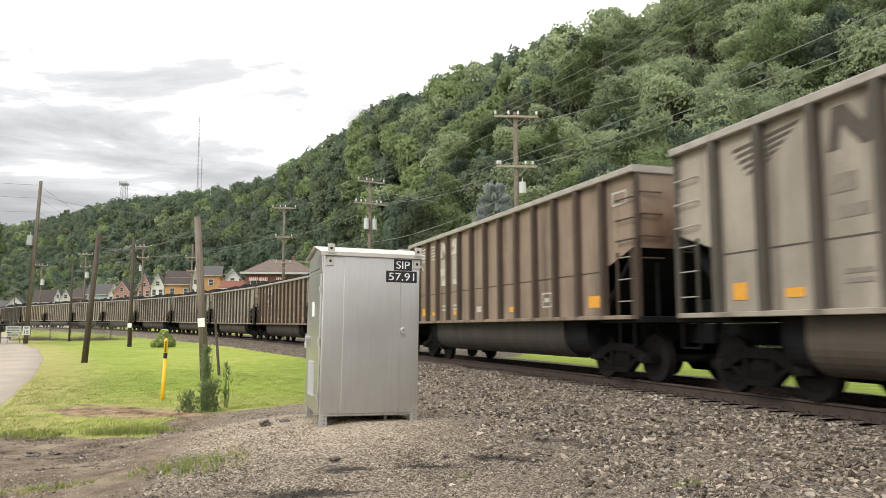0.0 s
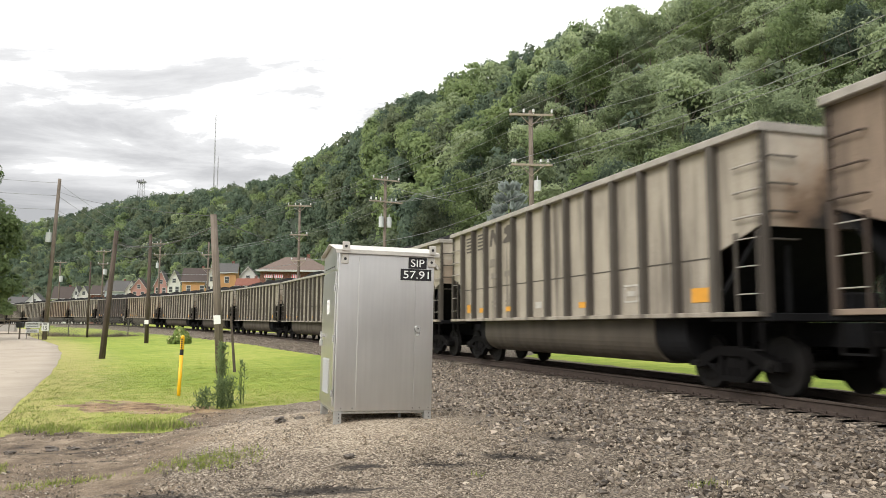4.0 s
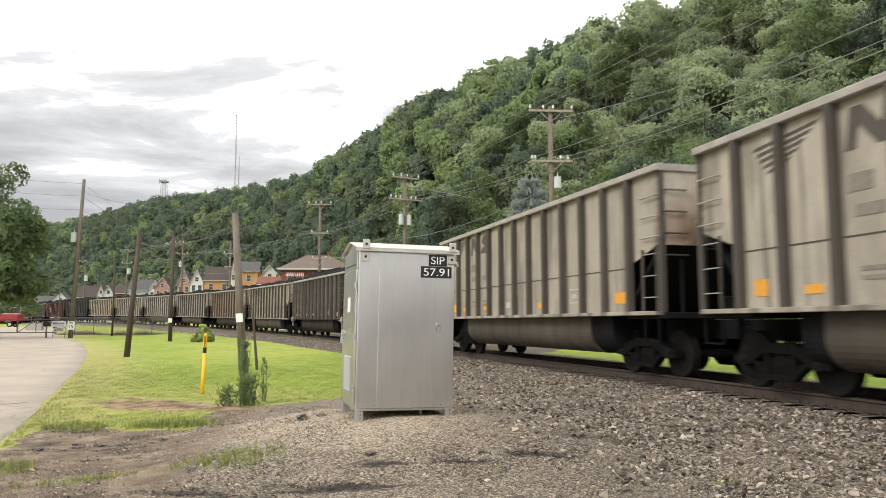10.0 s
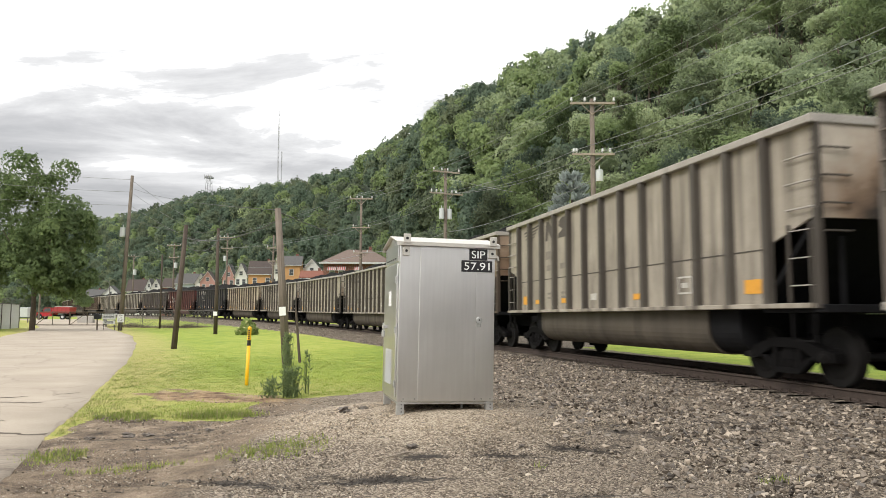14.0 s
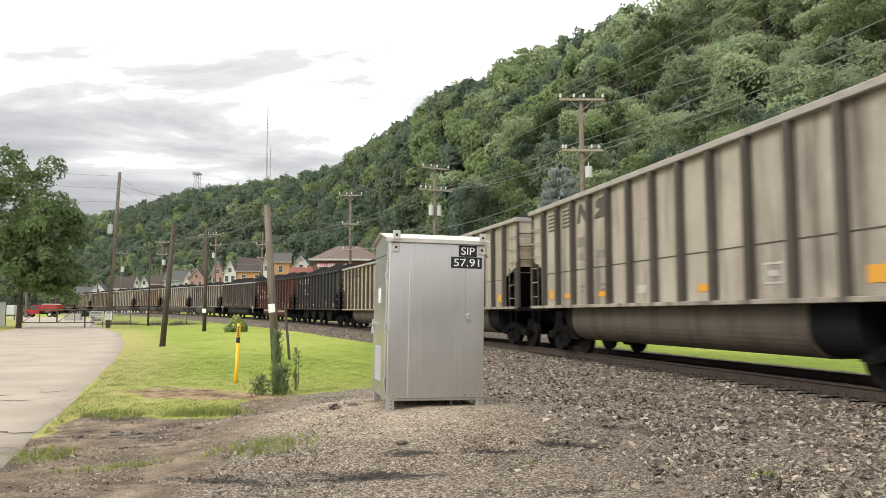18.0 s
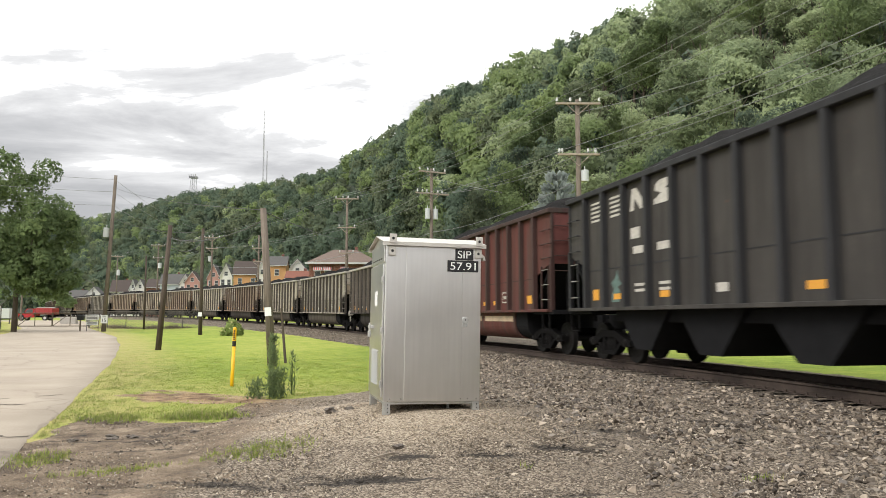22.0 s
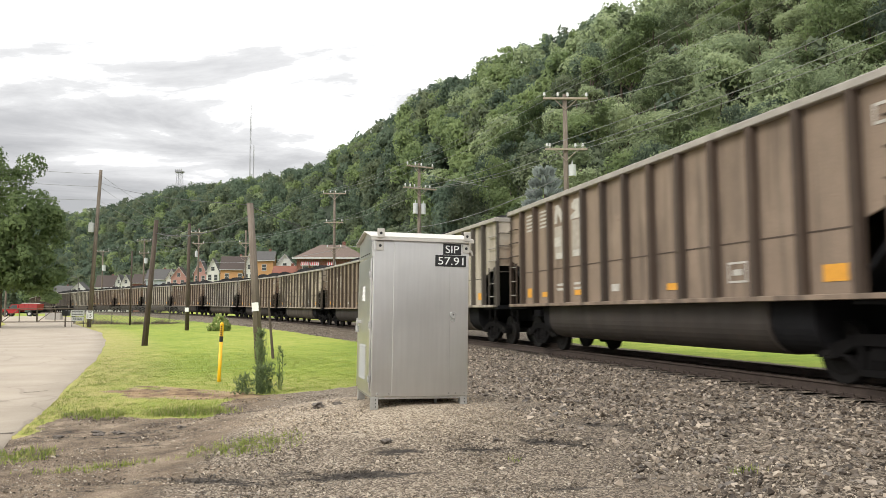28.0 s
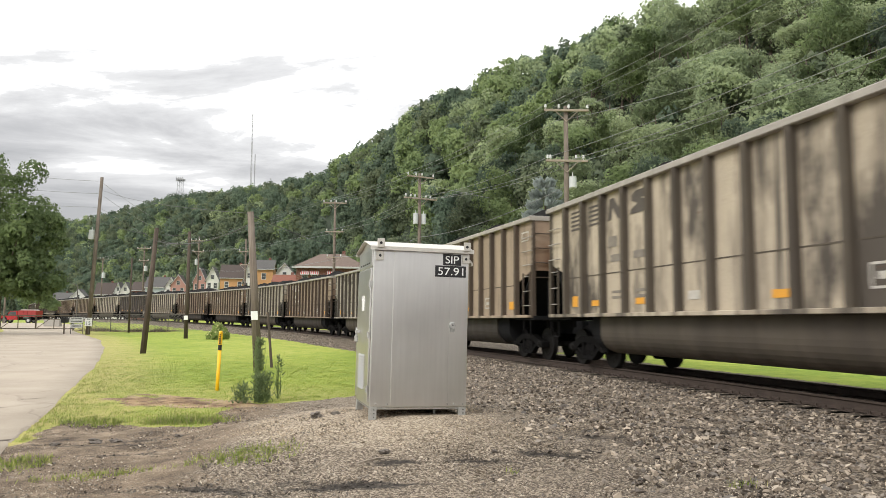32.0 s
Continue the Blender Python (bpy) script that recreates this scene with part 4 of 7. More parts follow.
    for x0, z0, w, h in ((-4.0, 2.75, 0.42, 0.24), (-3.9, 2.42, 0.5, 0.16), (-2.85, 2.42, 0.5, 0.16), (-3.85, 1.72, 0.45, 0.06), (-3.85, 1.6, 0.45, 0.06), (-2.8, 1.72, 0.5, 0.06), (-2.8, 1.6, 0.5, 0.06)):
        if paint == "dark" and z0 > 1.7:
            continue
        part("stencil_line", box(x0, x0 + w, y - 0.003, y, z0, z0 + h), ink if ink is STENCIL_WHITE else STENCIL_FAINT, car)
    b2 = bmesh.new()
    for x0, z0, w, h in ((3.42, 1.52, 0.50, 0.035), (3.42, 1.83, 0.50, 0.035), (3.42, 1.555, 0.035, 0.275), (3.885, 1.555, 0.035, 0.275), (3.55, 1.64, 0.24, 0.10)):
        box(x0, x0 + w, y - 0.003, y, z0, z0 + h, 0, b2)
    part("data_panel", b2, STENCIL_WHITE, car)
    for x0, w, h in ((-6.02, 0.32, 0.26), (-4.9, 0.36, 0.13), (-2.78, 0.36, 0.13), (1.5, 0.46, 0.13), (5.58, 0.46, 0.24)):
        part("reflector", box(x0, x0 + w, y - 0.004, y, 1.46, 1.46 + h), ORANGE, car)
    if paint in ("tan", "brown"):
        b2 = bmesh.new()
        for x0, x1, z0, z1 in ((6.58, 7.1, 3.44, 3.48), (6.58, 7.1, 3.68, 3.72), (6.58, 6.62, 3.48, 3.68), (7.06, 7.1, 3.48, 3.68)):
            box(x0, x1, y - 0.003, y, z0, z1, 0, b2)
        part("test_panel", b2, STENCIL_WHITE, car)
    if paint == "dark":
        for e in (-1, 1):
            rig = part("hand_brake", box(min(e * 6.25, e * 7.45), max(e * 6.25, e * 7.45), -1.58, -1.42, 1.15, 1.27, 0.02, rod((e * 7.1, -1.62, 1.24), (e * 7.1, -1.40, 1.24), 0.19, 0.15, 12)), CHORD, car, "dusty pale brake housing on the end platform")
            part("lever", box(e * 7.07 - 0.05, e * 7.07 + 0.05, -1.56, -1.48, 0.70, 1.2, 0.02), CHORD, rig)
    part("placard", box(-0.8, -0.45, y - 0.004, y, 1.5, 1.66), STENCIL_WHITE, car)
    return car


# colours of the cars, from the one that leads at the clip's start
ORDER = ["grey", "grey2", "grey", "brown2", "grey", "brown", "grey2", "grey2", "sooty", "grey2", "grey", "grey", "beige", "dark", "grey", "tan",
         "sooty", "grey2", "grey", "beige", "black", "red", "dark", "sooty", "grey", "brown2", "grey", "tan2", "soiled", "tan", "sooty", "brown", "grey", "tan2", "brown2", "grey", "dark", "grey2",
         "tan", "brown", "grey", "tan2", "grey2", "brown2", "grey", "tan", "grey"]
FIRST = -2        # number of the first car in ORDER


def build_train():
    templates = {
        "grey": lambda: gondola("grey", "mane", seed=1), "grey2": lambda: gondola("grey", "bars", seed=2), "beige": lambda: gondola("beige", "bars", seed=3),
        "soiled": lambda: gondola("soiled", "bars", seed=13), "sooty": lambda: gondola("sooty", "mane", seed=14), "tan": lambda: gondola("tan", "mane", seed=4), "tan2": lambda: gondola("tan", "bars", seed=5), "brown": lambda: gondola("brown", "mane", seed=6),
        "brown2": lambda: gondola("brown", "bars", seed=7), "dark": lambda: gondola("dark", "none", rib=0.11, seed=8), "black": lambda: gondola("black", "bars", False, seed=9),
        "red": lambda: gondola("red", "blocks", seed=10)}
    made, cars = {}, []
    for i, name in enumerate(ORDER):
        if name not in made:
            made[name] = templates[name]()
            cars.append((FIRST + i, made[name]))
        else:
            cars.append((FIRST + i, copy_thing(made[name], Matrix())))
    return cars


TRAIN = build_train()


def car_pose(number, t):
    """Where a car stands at t seconds: number 16 leads with its front coupling at the line's zero at 19 s."""
    s = (number - 16) * CAR_LENGTH + CAR_LENGTH / 2 - SPEED * (t - 19.0)
    xa, ya, _ = line(s - 6.05)
    xb, yb, _ = line(s + 6.05)
    turn = math.degrees(math.atan2(ya - yb, xa - xb))
    za, zb = float(rise(s - 6.05)), float(rise(s + 6.05))
    return pose((xa + xb) / 2, (ya + yb) / 2, RAIL_TOP + (za + zb) / 2, 0, math.degrees(math.atan2(zb - za, 12.1)), turn)

# ---- wooded hillside ----
def leaf_look(dark, mid, light):
    def build(n):
        v = n.math("ADD", n.math("MULTIPLY", n.island, 0.24), n.math("MULTIPLY", n.noise(0.11, 3, 0.6, n.place), 1.05))
        col = n.ramp(v, [(0.34, dark), (0.6, mid), (0.86, light)])
        soft = n.add("ShaderNodeAttribute", attribute_name="outward").outputs["Vector"]
        flat = n.add("ShaderNodeNewGeometry").outputs["Normal"]
        lean = n.add("ShaderNodeVectorMath", {0: n.add("ShaderNodeVectorMath", {0: soft, "Scale": 0.78}, operation="SCALE").outputs[0], 1: n.add("ShaderNodeVectorMath", {0: flat, "Scale": 0.22}, operation="SCALE").outputs[0]}, operation="ADD").outputs[0]
        return {"Base Color": col, "Roughness": 0.7, "Specular IOR Level": 0.3, "glow_through": (col, 0.55), "Normal": n.add("ShaderNodeVectorMath", {0: lean}, operation="NORMALIZE").outputs[0]}
    return build


# hillside haze is mixed into these greens: raised blue, palest on the right
LEAVES = [material("broad_leaves_deep", leaf_look((0.072, 0.110, 0.078), (0.128, 0.176, 0.120), (0.185, 0.240, 0.150))),
          material("broad_leaves_fresh", leaf_look((0.120, 0.172, 0.082), (0.215, 0.284, 0.124), (0.310, 0.385, 0.162))),
          material("broad_leaves_olive", leaf_look((0.085, 0.114, 0.076), (0.148, 0.184, 0.110), (0.208, 0.242, 0.134))),
          material("broad_leaves_haze_pale", leaf_look((0.210, 0.270, 0.160), (0.335, 0.405, 0.225), (0.450, 0.520, 0.280)))]
MAPLE_LEAVES = material("maple_leaves", leaf_look((0.075, 0.118, 0.052), (0.150, 0.208, 0.086), (0.245, 0.315, 0.125)))
SPRUCE = material("blue_spruce_needles", leaf_look((0.32, 0.37, 0.34), (0.48, 0.54, 0.50), (0.62, 0.67, 0.63)))
# floor coloured dark so that gaps between crowns read as shade
FOREST_FLOOR = plain("shade_dark_forest_floor", (0.030, 0.044, 0.024), 0.95, 0.0, 0.5, 0.2)
BARK = plain("furrowed_bark", (0.09, 0.07, 0.055), 0.95, 0.0, 0.4, 5.0)


def crown_arrays(seed, leaves, size=0.62, radius=4.6, squash=1.1, lobes=16, lobe=(0.26, 0.44), reach=(0.30, 0.70)):
    """Leaf triangles of one crown: several lobes, leaves lying over their surfaces with gaps. Returns corners (n, 3, 3) and outward directions."""
    rng = np.random.default_rng(seed)
    c = rng.normal(0, 1, (lobes, 3))
    c /= np.linalg.norm(c, axis=1)[:, None]
    c *= radius * rng.uniform(*reach, (lobes, 1))
    c[:, 2] *= squash
    c[0] = (0, 0, radius * 0.55)
    r = radius * rng.uniform(*lobe, lobes)
    which = rng.choice(lobes, leaves, p=r ** 2 / (r ** 2).sum())
    d = rng.normal(0, 1, (leaves, 3))
    d /= np.linalg.norm(d, axis=1)[:, None]
    d[:, 2] = np.where(d[:, 2] < -0.55, -d[:, 2], d[:, 2])
    lump = 1 + 0.20 * np.sin(d[:, 0] * 7 + which) * np.sin(d[:, 1] * 6 + 2 * which) + 0.12 * np.sin(d[:, 2] * 13 + which) * np.sin(d[:, 0] * 15)
    p = c[which] + d * (r[which] * lump * (1.06 - 0.30 * rng.uniform(0, 1, leaves) ** 2))[:, None]
    p[:, 2] += radius * squash
    facing = d + rng.normal(0, 0.36, (leaves, 3))
    facing /= np.linalg.norm(facing, axis=1)[:, None]
    a = np.cross(facing, rng.normal(0, 1, (leaves, 3)))
    a /= np.linalg.norm(a, axis=1)[:, None]
    bb = np.cross(facing, a)
    s = size * rng.uniform(0.55, 1.35, (leaves, 1))
    tri = np.stack([p - a * s * 0.55 - bb * s * 0.4, p + a * s * 0.55 - bb * s * 0.4, p + bb * s * 0.75 + a * s * rng.uniform(-0.3, 0.3, (leaves, 1))], 1)
    out = d * 0.75 + (p - np.array([0, 0, radius * squash])) / radius * 0.5
    out[:, 2] += 0.55
    out /= np.linalg.norm(out, axis=1)[:, None]
    return tri, np.repeat(out[:, None], 3, 1)


def triangles_mesh(name, tris, outs, mat):
    tris = np.asarray(tris, np.float32).reshape(-1, 3)
    me = bpy.data.meshes.new(name)
    k = len(tris) // 3
    me.vertices.add(len(tris))
    me.vertices.foreach_set("co", tris.ravel())
    me.loops.add(len(tris))
    me.loops.foreach_set("vertex_index", np.arange(len(tris), dtype=np.int32))
    me.polygons.add(k)
    me.polygons.foreach_set("loop_start", np.arange(0, len(tris), 3, dtype=np.int32))
    me.update(calc_edges=True)
    if outs is not None:
        me.attributes.new("outward", "FLOAT_VECTOR", "POINT").data.foreach_set("vector", np.asarray(outs, np.float32).ravel())
    me.materials.append(mat)
    return me


def trunk_bm(height, r, seed, limbs=5, spread=2.2):
    rng = random.Random(seed)
    bm = rod((0, 0, -0.5), (0.05, 0.02, height * 0.45), r, r * 0.7, 10)
    top = (rng.uniform(-0.3, 0.3), rng.uniform(-0.3, 0.3), height * 0.85)
    rod((0.05, 0.02, height * 0.43), top, r * 0.68, r * 0.25, 9, bm)
    for i in range(limbs):
        a = i * 6.28 / limbs + rng.uniform(-0.4, 0.4)
        z = height * rng.uniform(0.35, 0.55)
        elbow = (math.cos(a) * spread * 0.5, math.sin(a) * spread * 0.5, z + height * 0.12)
        rod((0.05, 0, z), elbow, r * 0.4, r * 0.28, 7, bm)
        rod(elbow, (math.cos(a) * spread, math.sin(a) * spread, z + height * 0.30), r * 0.28, r * 0.1, 6, bm)
    return bm


def build_hill():
    bearings = np.arange(-75, 80.1, 0.5)
    us = np.linspace(-0.06, 1.5, 30)
    bb, uu = np.meshgrid(bearings, us, indexing="ij")
    x, y, z = hill_point(bb, uu)
    z = z - 1.2 + 1.2 * smooth(0.75, 1.0, uu)
    verts = np.stack([x, y, z], -1).reshape(-1, 3)
    k = len(us)
    i, j = np.meshgrid(np.arange(len(bearings) - 1), np.arange(k - 1), indexing="ij")
    faces = np.stack([i * k + j, (i + 1) * k + j, (i + 1) * k + j + 1, i * k + j + 1], -1).reshape(-1, 4)
    me = bpy.data.meshes.new("hillside")
    me.from_pydata(verts.tolist(), [], faces.tolist())
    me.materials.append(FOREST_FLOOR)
    me.shade_smooth()
    tagged(new("hillside", me), "steep hillside under dense summer woods", "hill", kind="structure")
    near = [crown_arrays(10 + q, 3000, 0.30, lobes=24, lobe=(0.20, 0.38), reach=(0.30, 0.80)) for q in range(8)]
    middle = [crown_arrays(50 + q, 980, 0.60, lobes=18, reach=(0.30, 0.78)) for q in range(8)]
    distant = [crown_arrays(30 + q, 345, 0.75, 4.0, 1.0, 9, (0.34, 0.5)) for q in range(8)]
    own = [[triangles_mesh("crown", t, o, mat) for t, o in near[q:q + 3]] for q, mat in zip((0, 3, 5, 2), LEAVES)]
    finest = [crown_arrays(100 + q, 9000, 0.19, lobes=30, lobe=(0.18, 0.36), reach=(0.3, 0.8)) for q in range(3)]
    close = [triangles_mesh("crown", *finest[q % 3], mat) for q, mat in enumerate(LEAVES)]
    trunks = [mesh_of(trunk_bm(7.5, 0.22, q), "trunk", BARK) for q in range(3)]
    rng = np.random.default_rng(11)
    tries = 70000
    bear = rng.uniform(-46, 44, tries)
    u = rng.uniform(0, 1.08, tries)
    foot, ridge = np.interp(bear, HILL[:, 0], HILL[:, 1]), np.interp(bear, HILL[:, 0], HILL[:, 2])
    dist = foot + (ridge - foot) * u
    keep = rng.uniform(0, 1, tries) < dist * (ridge - foot) / 62000
    px, py, pz = hill_point(bear, u)
    spots, cells = [], {}
    for q in np.nonzero(keep)[0]:
        gap = 3.7 if dist[q] < 118 else 3.9 if dist[q] < 215 else 4.7
        cx, cy = int(px[q] // 8), int(py[q] // 8)
        if all(math.hypot(px[q] - a, py[q] - c) > gap for ix in (-1, 0, 1) for iy in (-1, 0, 1) for a, c in cells.get((cx + ix, cy + iy), ())):
            cells.setdefault((cx, cy), []).append((px[q], py[q]))
            spots.append(q)
    groups = [[], [], [], []]
    for q in spots:
        # stands of like trees, greens drifting; more pale to the right for haze
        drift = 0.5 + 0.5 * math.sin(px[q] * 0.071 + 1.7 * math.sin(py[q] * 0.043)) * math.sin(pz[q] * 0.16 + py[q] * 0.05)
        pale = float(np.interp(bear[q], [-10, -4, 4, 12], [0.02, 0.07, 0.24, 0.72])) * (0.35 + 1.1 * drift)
        # paler still uphill on the right: haze put into the leaf colour
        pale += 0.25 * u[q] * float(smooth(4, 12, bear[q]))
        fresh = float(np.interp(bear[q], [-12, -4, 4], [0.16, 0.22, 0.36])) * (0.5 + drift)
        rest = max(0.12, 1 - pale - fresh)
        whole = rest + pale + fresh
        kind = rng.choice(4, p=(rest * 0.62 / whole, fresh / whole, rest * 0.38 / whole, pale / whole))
        sc = rng.uniform(0.50, 0.98) if dist[q] < 118 else rng.uniform(0.62, 0.98) if dist[q] < 215 else rng.uniform(0.78, 1.10)
        a = rng.uniform(0, 6.28)
        tall = rng.uniform(0.85, 1.25)
        if dist[q] < 118:
            tree = thing("hill_tree", pose(px[q], py[q], pz[q] - 0.6), f"leafy broad-leaved tree on the hillside with {('deep', 'fresh', 'olive', 'pale')[kind]} green crown", "tree", "trees at the foot of the hill")
            part("trunk", trunks[int(rng.integers(3))], BARK, tree)
            crown = part("crown", close[kind] if dist[q] < 72 else own[kind][int(rng.integers(len(own[kind])))], LEAVES[kind], tree)
            crown.matrix_basis = pose(0, 0, 0.6, 0, 0, math.degrees(a)) @ Matrix.Diagonal((sc, sc, sc * tall, 1))
            continue
        src = middle if dist[q] < 215 else distant
        tri, out = src[rng.integers(len(src))]
        turn = np.array([[math.cos(a), -math.sin(a), 0], [math.sin(a), math.cos(a), 0], [0, 0, 1]])
        grow = np.array([1, 1, tall]) * sc
        groups[kind].append((tri * grow @ turn.T + (px[q], py[q], pz[q] - 1.6), out @ turn.T))
    # undergrowth between the stems
    low = [crown_arrays(140 + q, 150, 0.58, 2.2, 0.75, 7, (0.4, 0.6)) for q in range(4)]
    for q in range(0, len(spots)):
        k = spots[q]
        if dist[k] > 240:
            continue
        tri, out = low[q % 4]
        gx, gy = rng.uniform(-3.4, 3.4, 2)
        groups[(0, 2, 1)[q % 3]].append((tri * rng.uniform(0.7, 1.25) + (px[k] + gx, py[k] + gy, pz[k] - 0.9), out))
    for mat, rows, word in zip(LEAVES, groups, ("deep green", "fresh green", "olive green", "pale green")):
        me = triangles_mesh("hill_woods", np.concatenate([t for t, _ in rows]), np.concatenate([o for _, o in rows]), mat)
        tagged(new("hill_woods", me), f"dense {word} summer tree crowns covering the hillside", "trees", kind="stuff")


build_hill()


def build_yard_tree():
    """The full maple beside the fence, and a blue spruce behind the track."""
    x, y = ahead(64, -34.6)
    z = ground_at(x, y)
    tree = thing("yard_tree", pose(x, y, z), "large full-leaved maple tree behind the fence", "tree")
    part("trunk", trunk_bm(11, 0.24, 9, 7, 4.0), BARK, tree, smooth=True)
    for q, (ox, oy, oz, rad, count) in enumerate(((-0.8, 0, 4.9, 5.2, 15000), (2.6, -0.5, 4.4, 3.3, 9000), (-4.6, 0, 3.6, 4.2, 9000), (0.2, -1.5, 2.3, 3.1, 7500), (3.1, -1.0, 2.5, 2.6, 6000), (-4.0, -1.5, 1.9, 3.0, 6000))):
        tri, out = crown_arrays(80 + q, count, 0.19, rad, 1.0, 40, (0.13, 0.27), (0.35, 0.95))
        part("crown", triangles_mesh("crown", tri, out, MAPLE_LEAVES), MAPLE_LEAVES, tree, at=pose(ox, oy, oz))
    x, y = ahead(52, 9.1)
    spruce = thing("blue_spruce", pose(x, y, 2.0), "silvery blue spruce standing before the woods", "tree")
    part("trunk", rod((0, 0, -0.5), (0, 0, 9.6), 0.16, 0.03, 8), BARK, spruce)
    rng = np.random.default_rng(4)
    k = 5200
    h = rng.uniform(0, 1, k) ** 0.8
    a = rng.uniform(0, 6.28, k)
    tier = np.floor(h * 13) / 13
    branch = np.floor(a / 6.283 * 9 + tier * 31) * 6.283 / 9 - tier * 31 * 6.283 / 9
    a = a * 0.35 + branch * 0.65 + 0.35
    r = (1 - h * 0.97) ** 0.62 * 3.0 * rng.uniform(0.15, 1, k) ** 0.6 + 0.05
    p = np.stack([np.cos(a) * r, np.sin(a) * r, 0.8 + tier * 9.2 - r * 0.22 + rng.normal(0, 0.10, k)], 1)
    d = np.stack([np.cos(a), np.sin(a), rng.uniform(0.7, 1.6, k)], 1)
    d /= np.linalg.norm(d, axis=1)[:, None]
    s = np.cross(d, rng.normal(0, 1, (k, 3)))
    s /= np.linalg.norm(s, axis=1)[:, None]
    tri = np.stack([p - s * 0.13, p + s * 0.13, p + d * 0.40], 1)
    part("needles", triangles_mesh("needles", tri, np.repeat(d[:, None], 3, 1), SPRUCE), SPRUCE, spruce)


build_yard_tree()


def build_unseen_woods():
    """An added row of trees, never in view, to darken the cabinet's reflection."""
    rng = np.random.default_rng(41)
    crowns = [crown_arrays(60 + q, 700, 0.6) for q in range(4)]
    rows = []
    for i in range(110):
        a = radians(105 + 150 * i / 109 + rng.uniform(-1, 1))
        d = rng.uniform(115, 150)
        tri, out = crowns[i % 4]
        rows.append((tri * rng.uniform(0.5, 0.75) + (math.sin(a) * d, math.cos(a) * d, -0.5), out))
    me = triangles_mesh("back_woods", np.concatenate([t for t, _ in rows]), np.concatenate([o for _, o in rows]), LEAVES[0])
    tagged(new("back_woods", me), "added row of unseen green trees behind the camera", "trees", kind="stuff")


build_unseen_woods()

# ---- equipment cabinet ----
def brushed(n):
    streak = n.noise(3.0, 3, 0.5, n.scaled(n.where, (9, 9, 0.5)))
    blot = n.noise(1.3, 4, 0.55, n.where)
    v = n.math("ADD", n.math("MULTIPLY", streak, 0.3), n.math("MULTIPLY", blot, 0.7))
    return {"Base Color": n.ramp(v, [(0.3, (0.72, 0.712, 0.69)), (0.7, (0.84, 0.832, 0.81))]),
            "Metallic": 1.0, "Roughness": n.grey(blot, 0.3, 0.7, 0.30, 0.36)}


ALUMINIUM = material("brushed_aluminium", brushed)
ROOF_ALUMINIUM = plain("dull_roof_aluminium", (0.60, 0.575, 0.52), 0.55, 0.8, 0.12, 4.0)
ZINC = plain("galvanised_steel", (0.52, 0.52, 0.50), 0.5, 0.9, 0.2, 30.0)
BLACK_PLATE = plain("black_sign_plate", (0.012, 0.012, 0.013), 0.5, 0.0, 0.3, 20.0)
WHITE_PLATE = plain("white_sign_paint", (0.80, 0.80, 0.78), 0.5, 0.0, 0.06, 20.0)
# near-black for flat plates that show the dark inside holes and slots
DARK_GAP = plain("hole_shade", (0.02, 0.02, 0.02), 0.8, 0.0, 0.3, 10.0)


def lettering(text, height, mat, parent, at, width=None):
    """Raised letters in the built-in font."""
    data = bpy.data.curves.new("lettering", "FONT")
    data.body, data.size, data.align_x, data.align_y, data.extrude = text, height * 1.38, "CENTER", "CENTER", 0.0015
    tmp = bpy.data.objects.new("lettering", data)
    scene.collection.objects.link(tmp)
    me = bpy.data.meshes.new_from_object(tmp.evaluated_get(bpy.context.evaluated_depsgraph_get()))
    bpy.data.objects.remove(tmp)
    co = np.empty(len(me.vertices) * 3, np.float32)
    me.vertices.foreach_get("co", co)
    co = co.reshape(-1, 3)
    co[:, :2] -= (co[:, :2].max(0) + co[:, :2].min(0)) / 2
    span = co[:, :2].max(0) - co[:, :2].min(0)
    co[:, 1] *= height / span[1]
    co[:, 0] *= (width / span[0]) if width else height / span[1]
    me.vertices.foreach_set("co", co.ravel())
    me.materials.clear()
    me.materials.append(mat)
    return part("lettering", me, mat, parent, at=at)


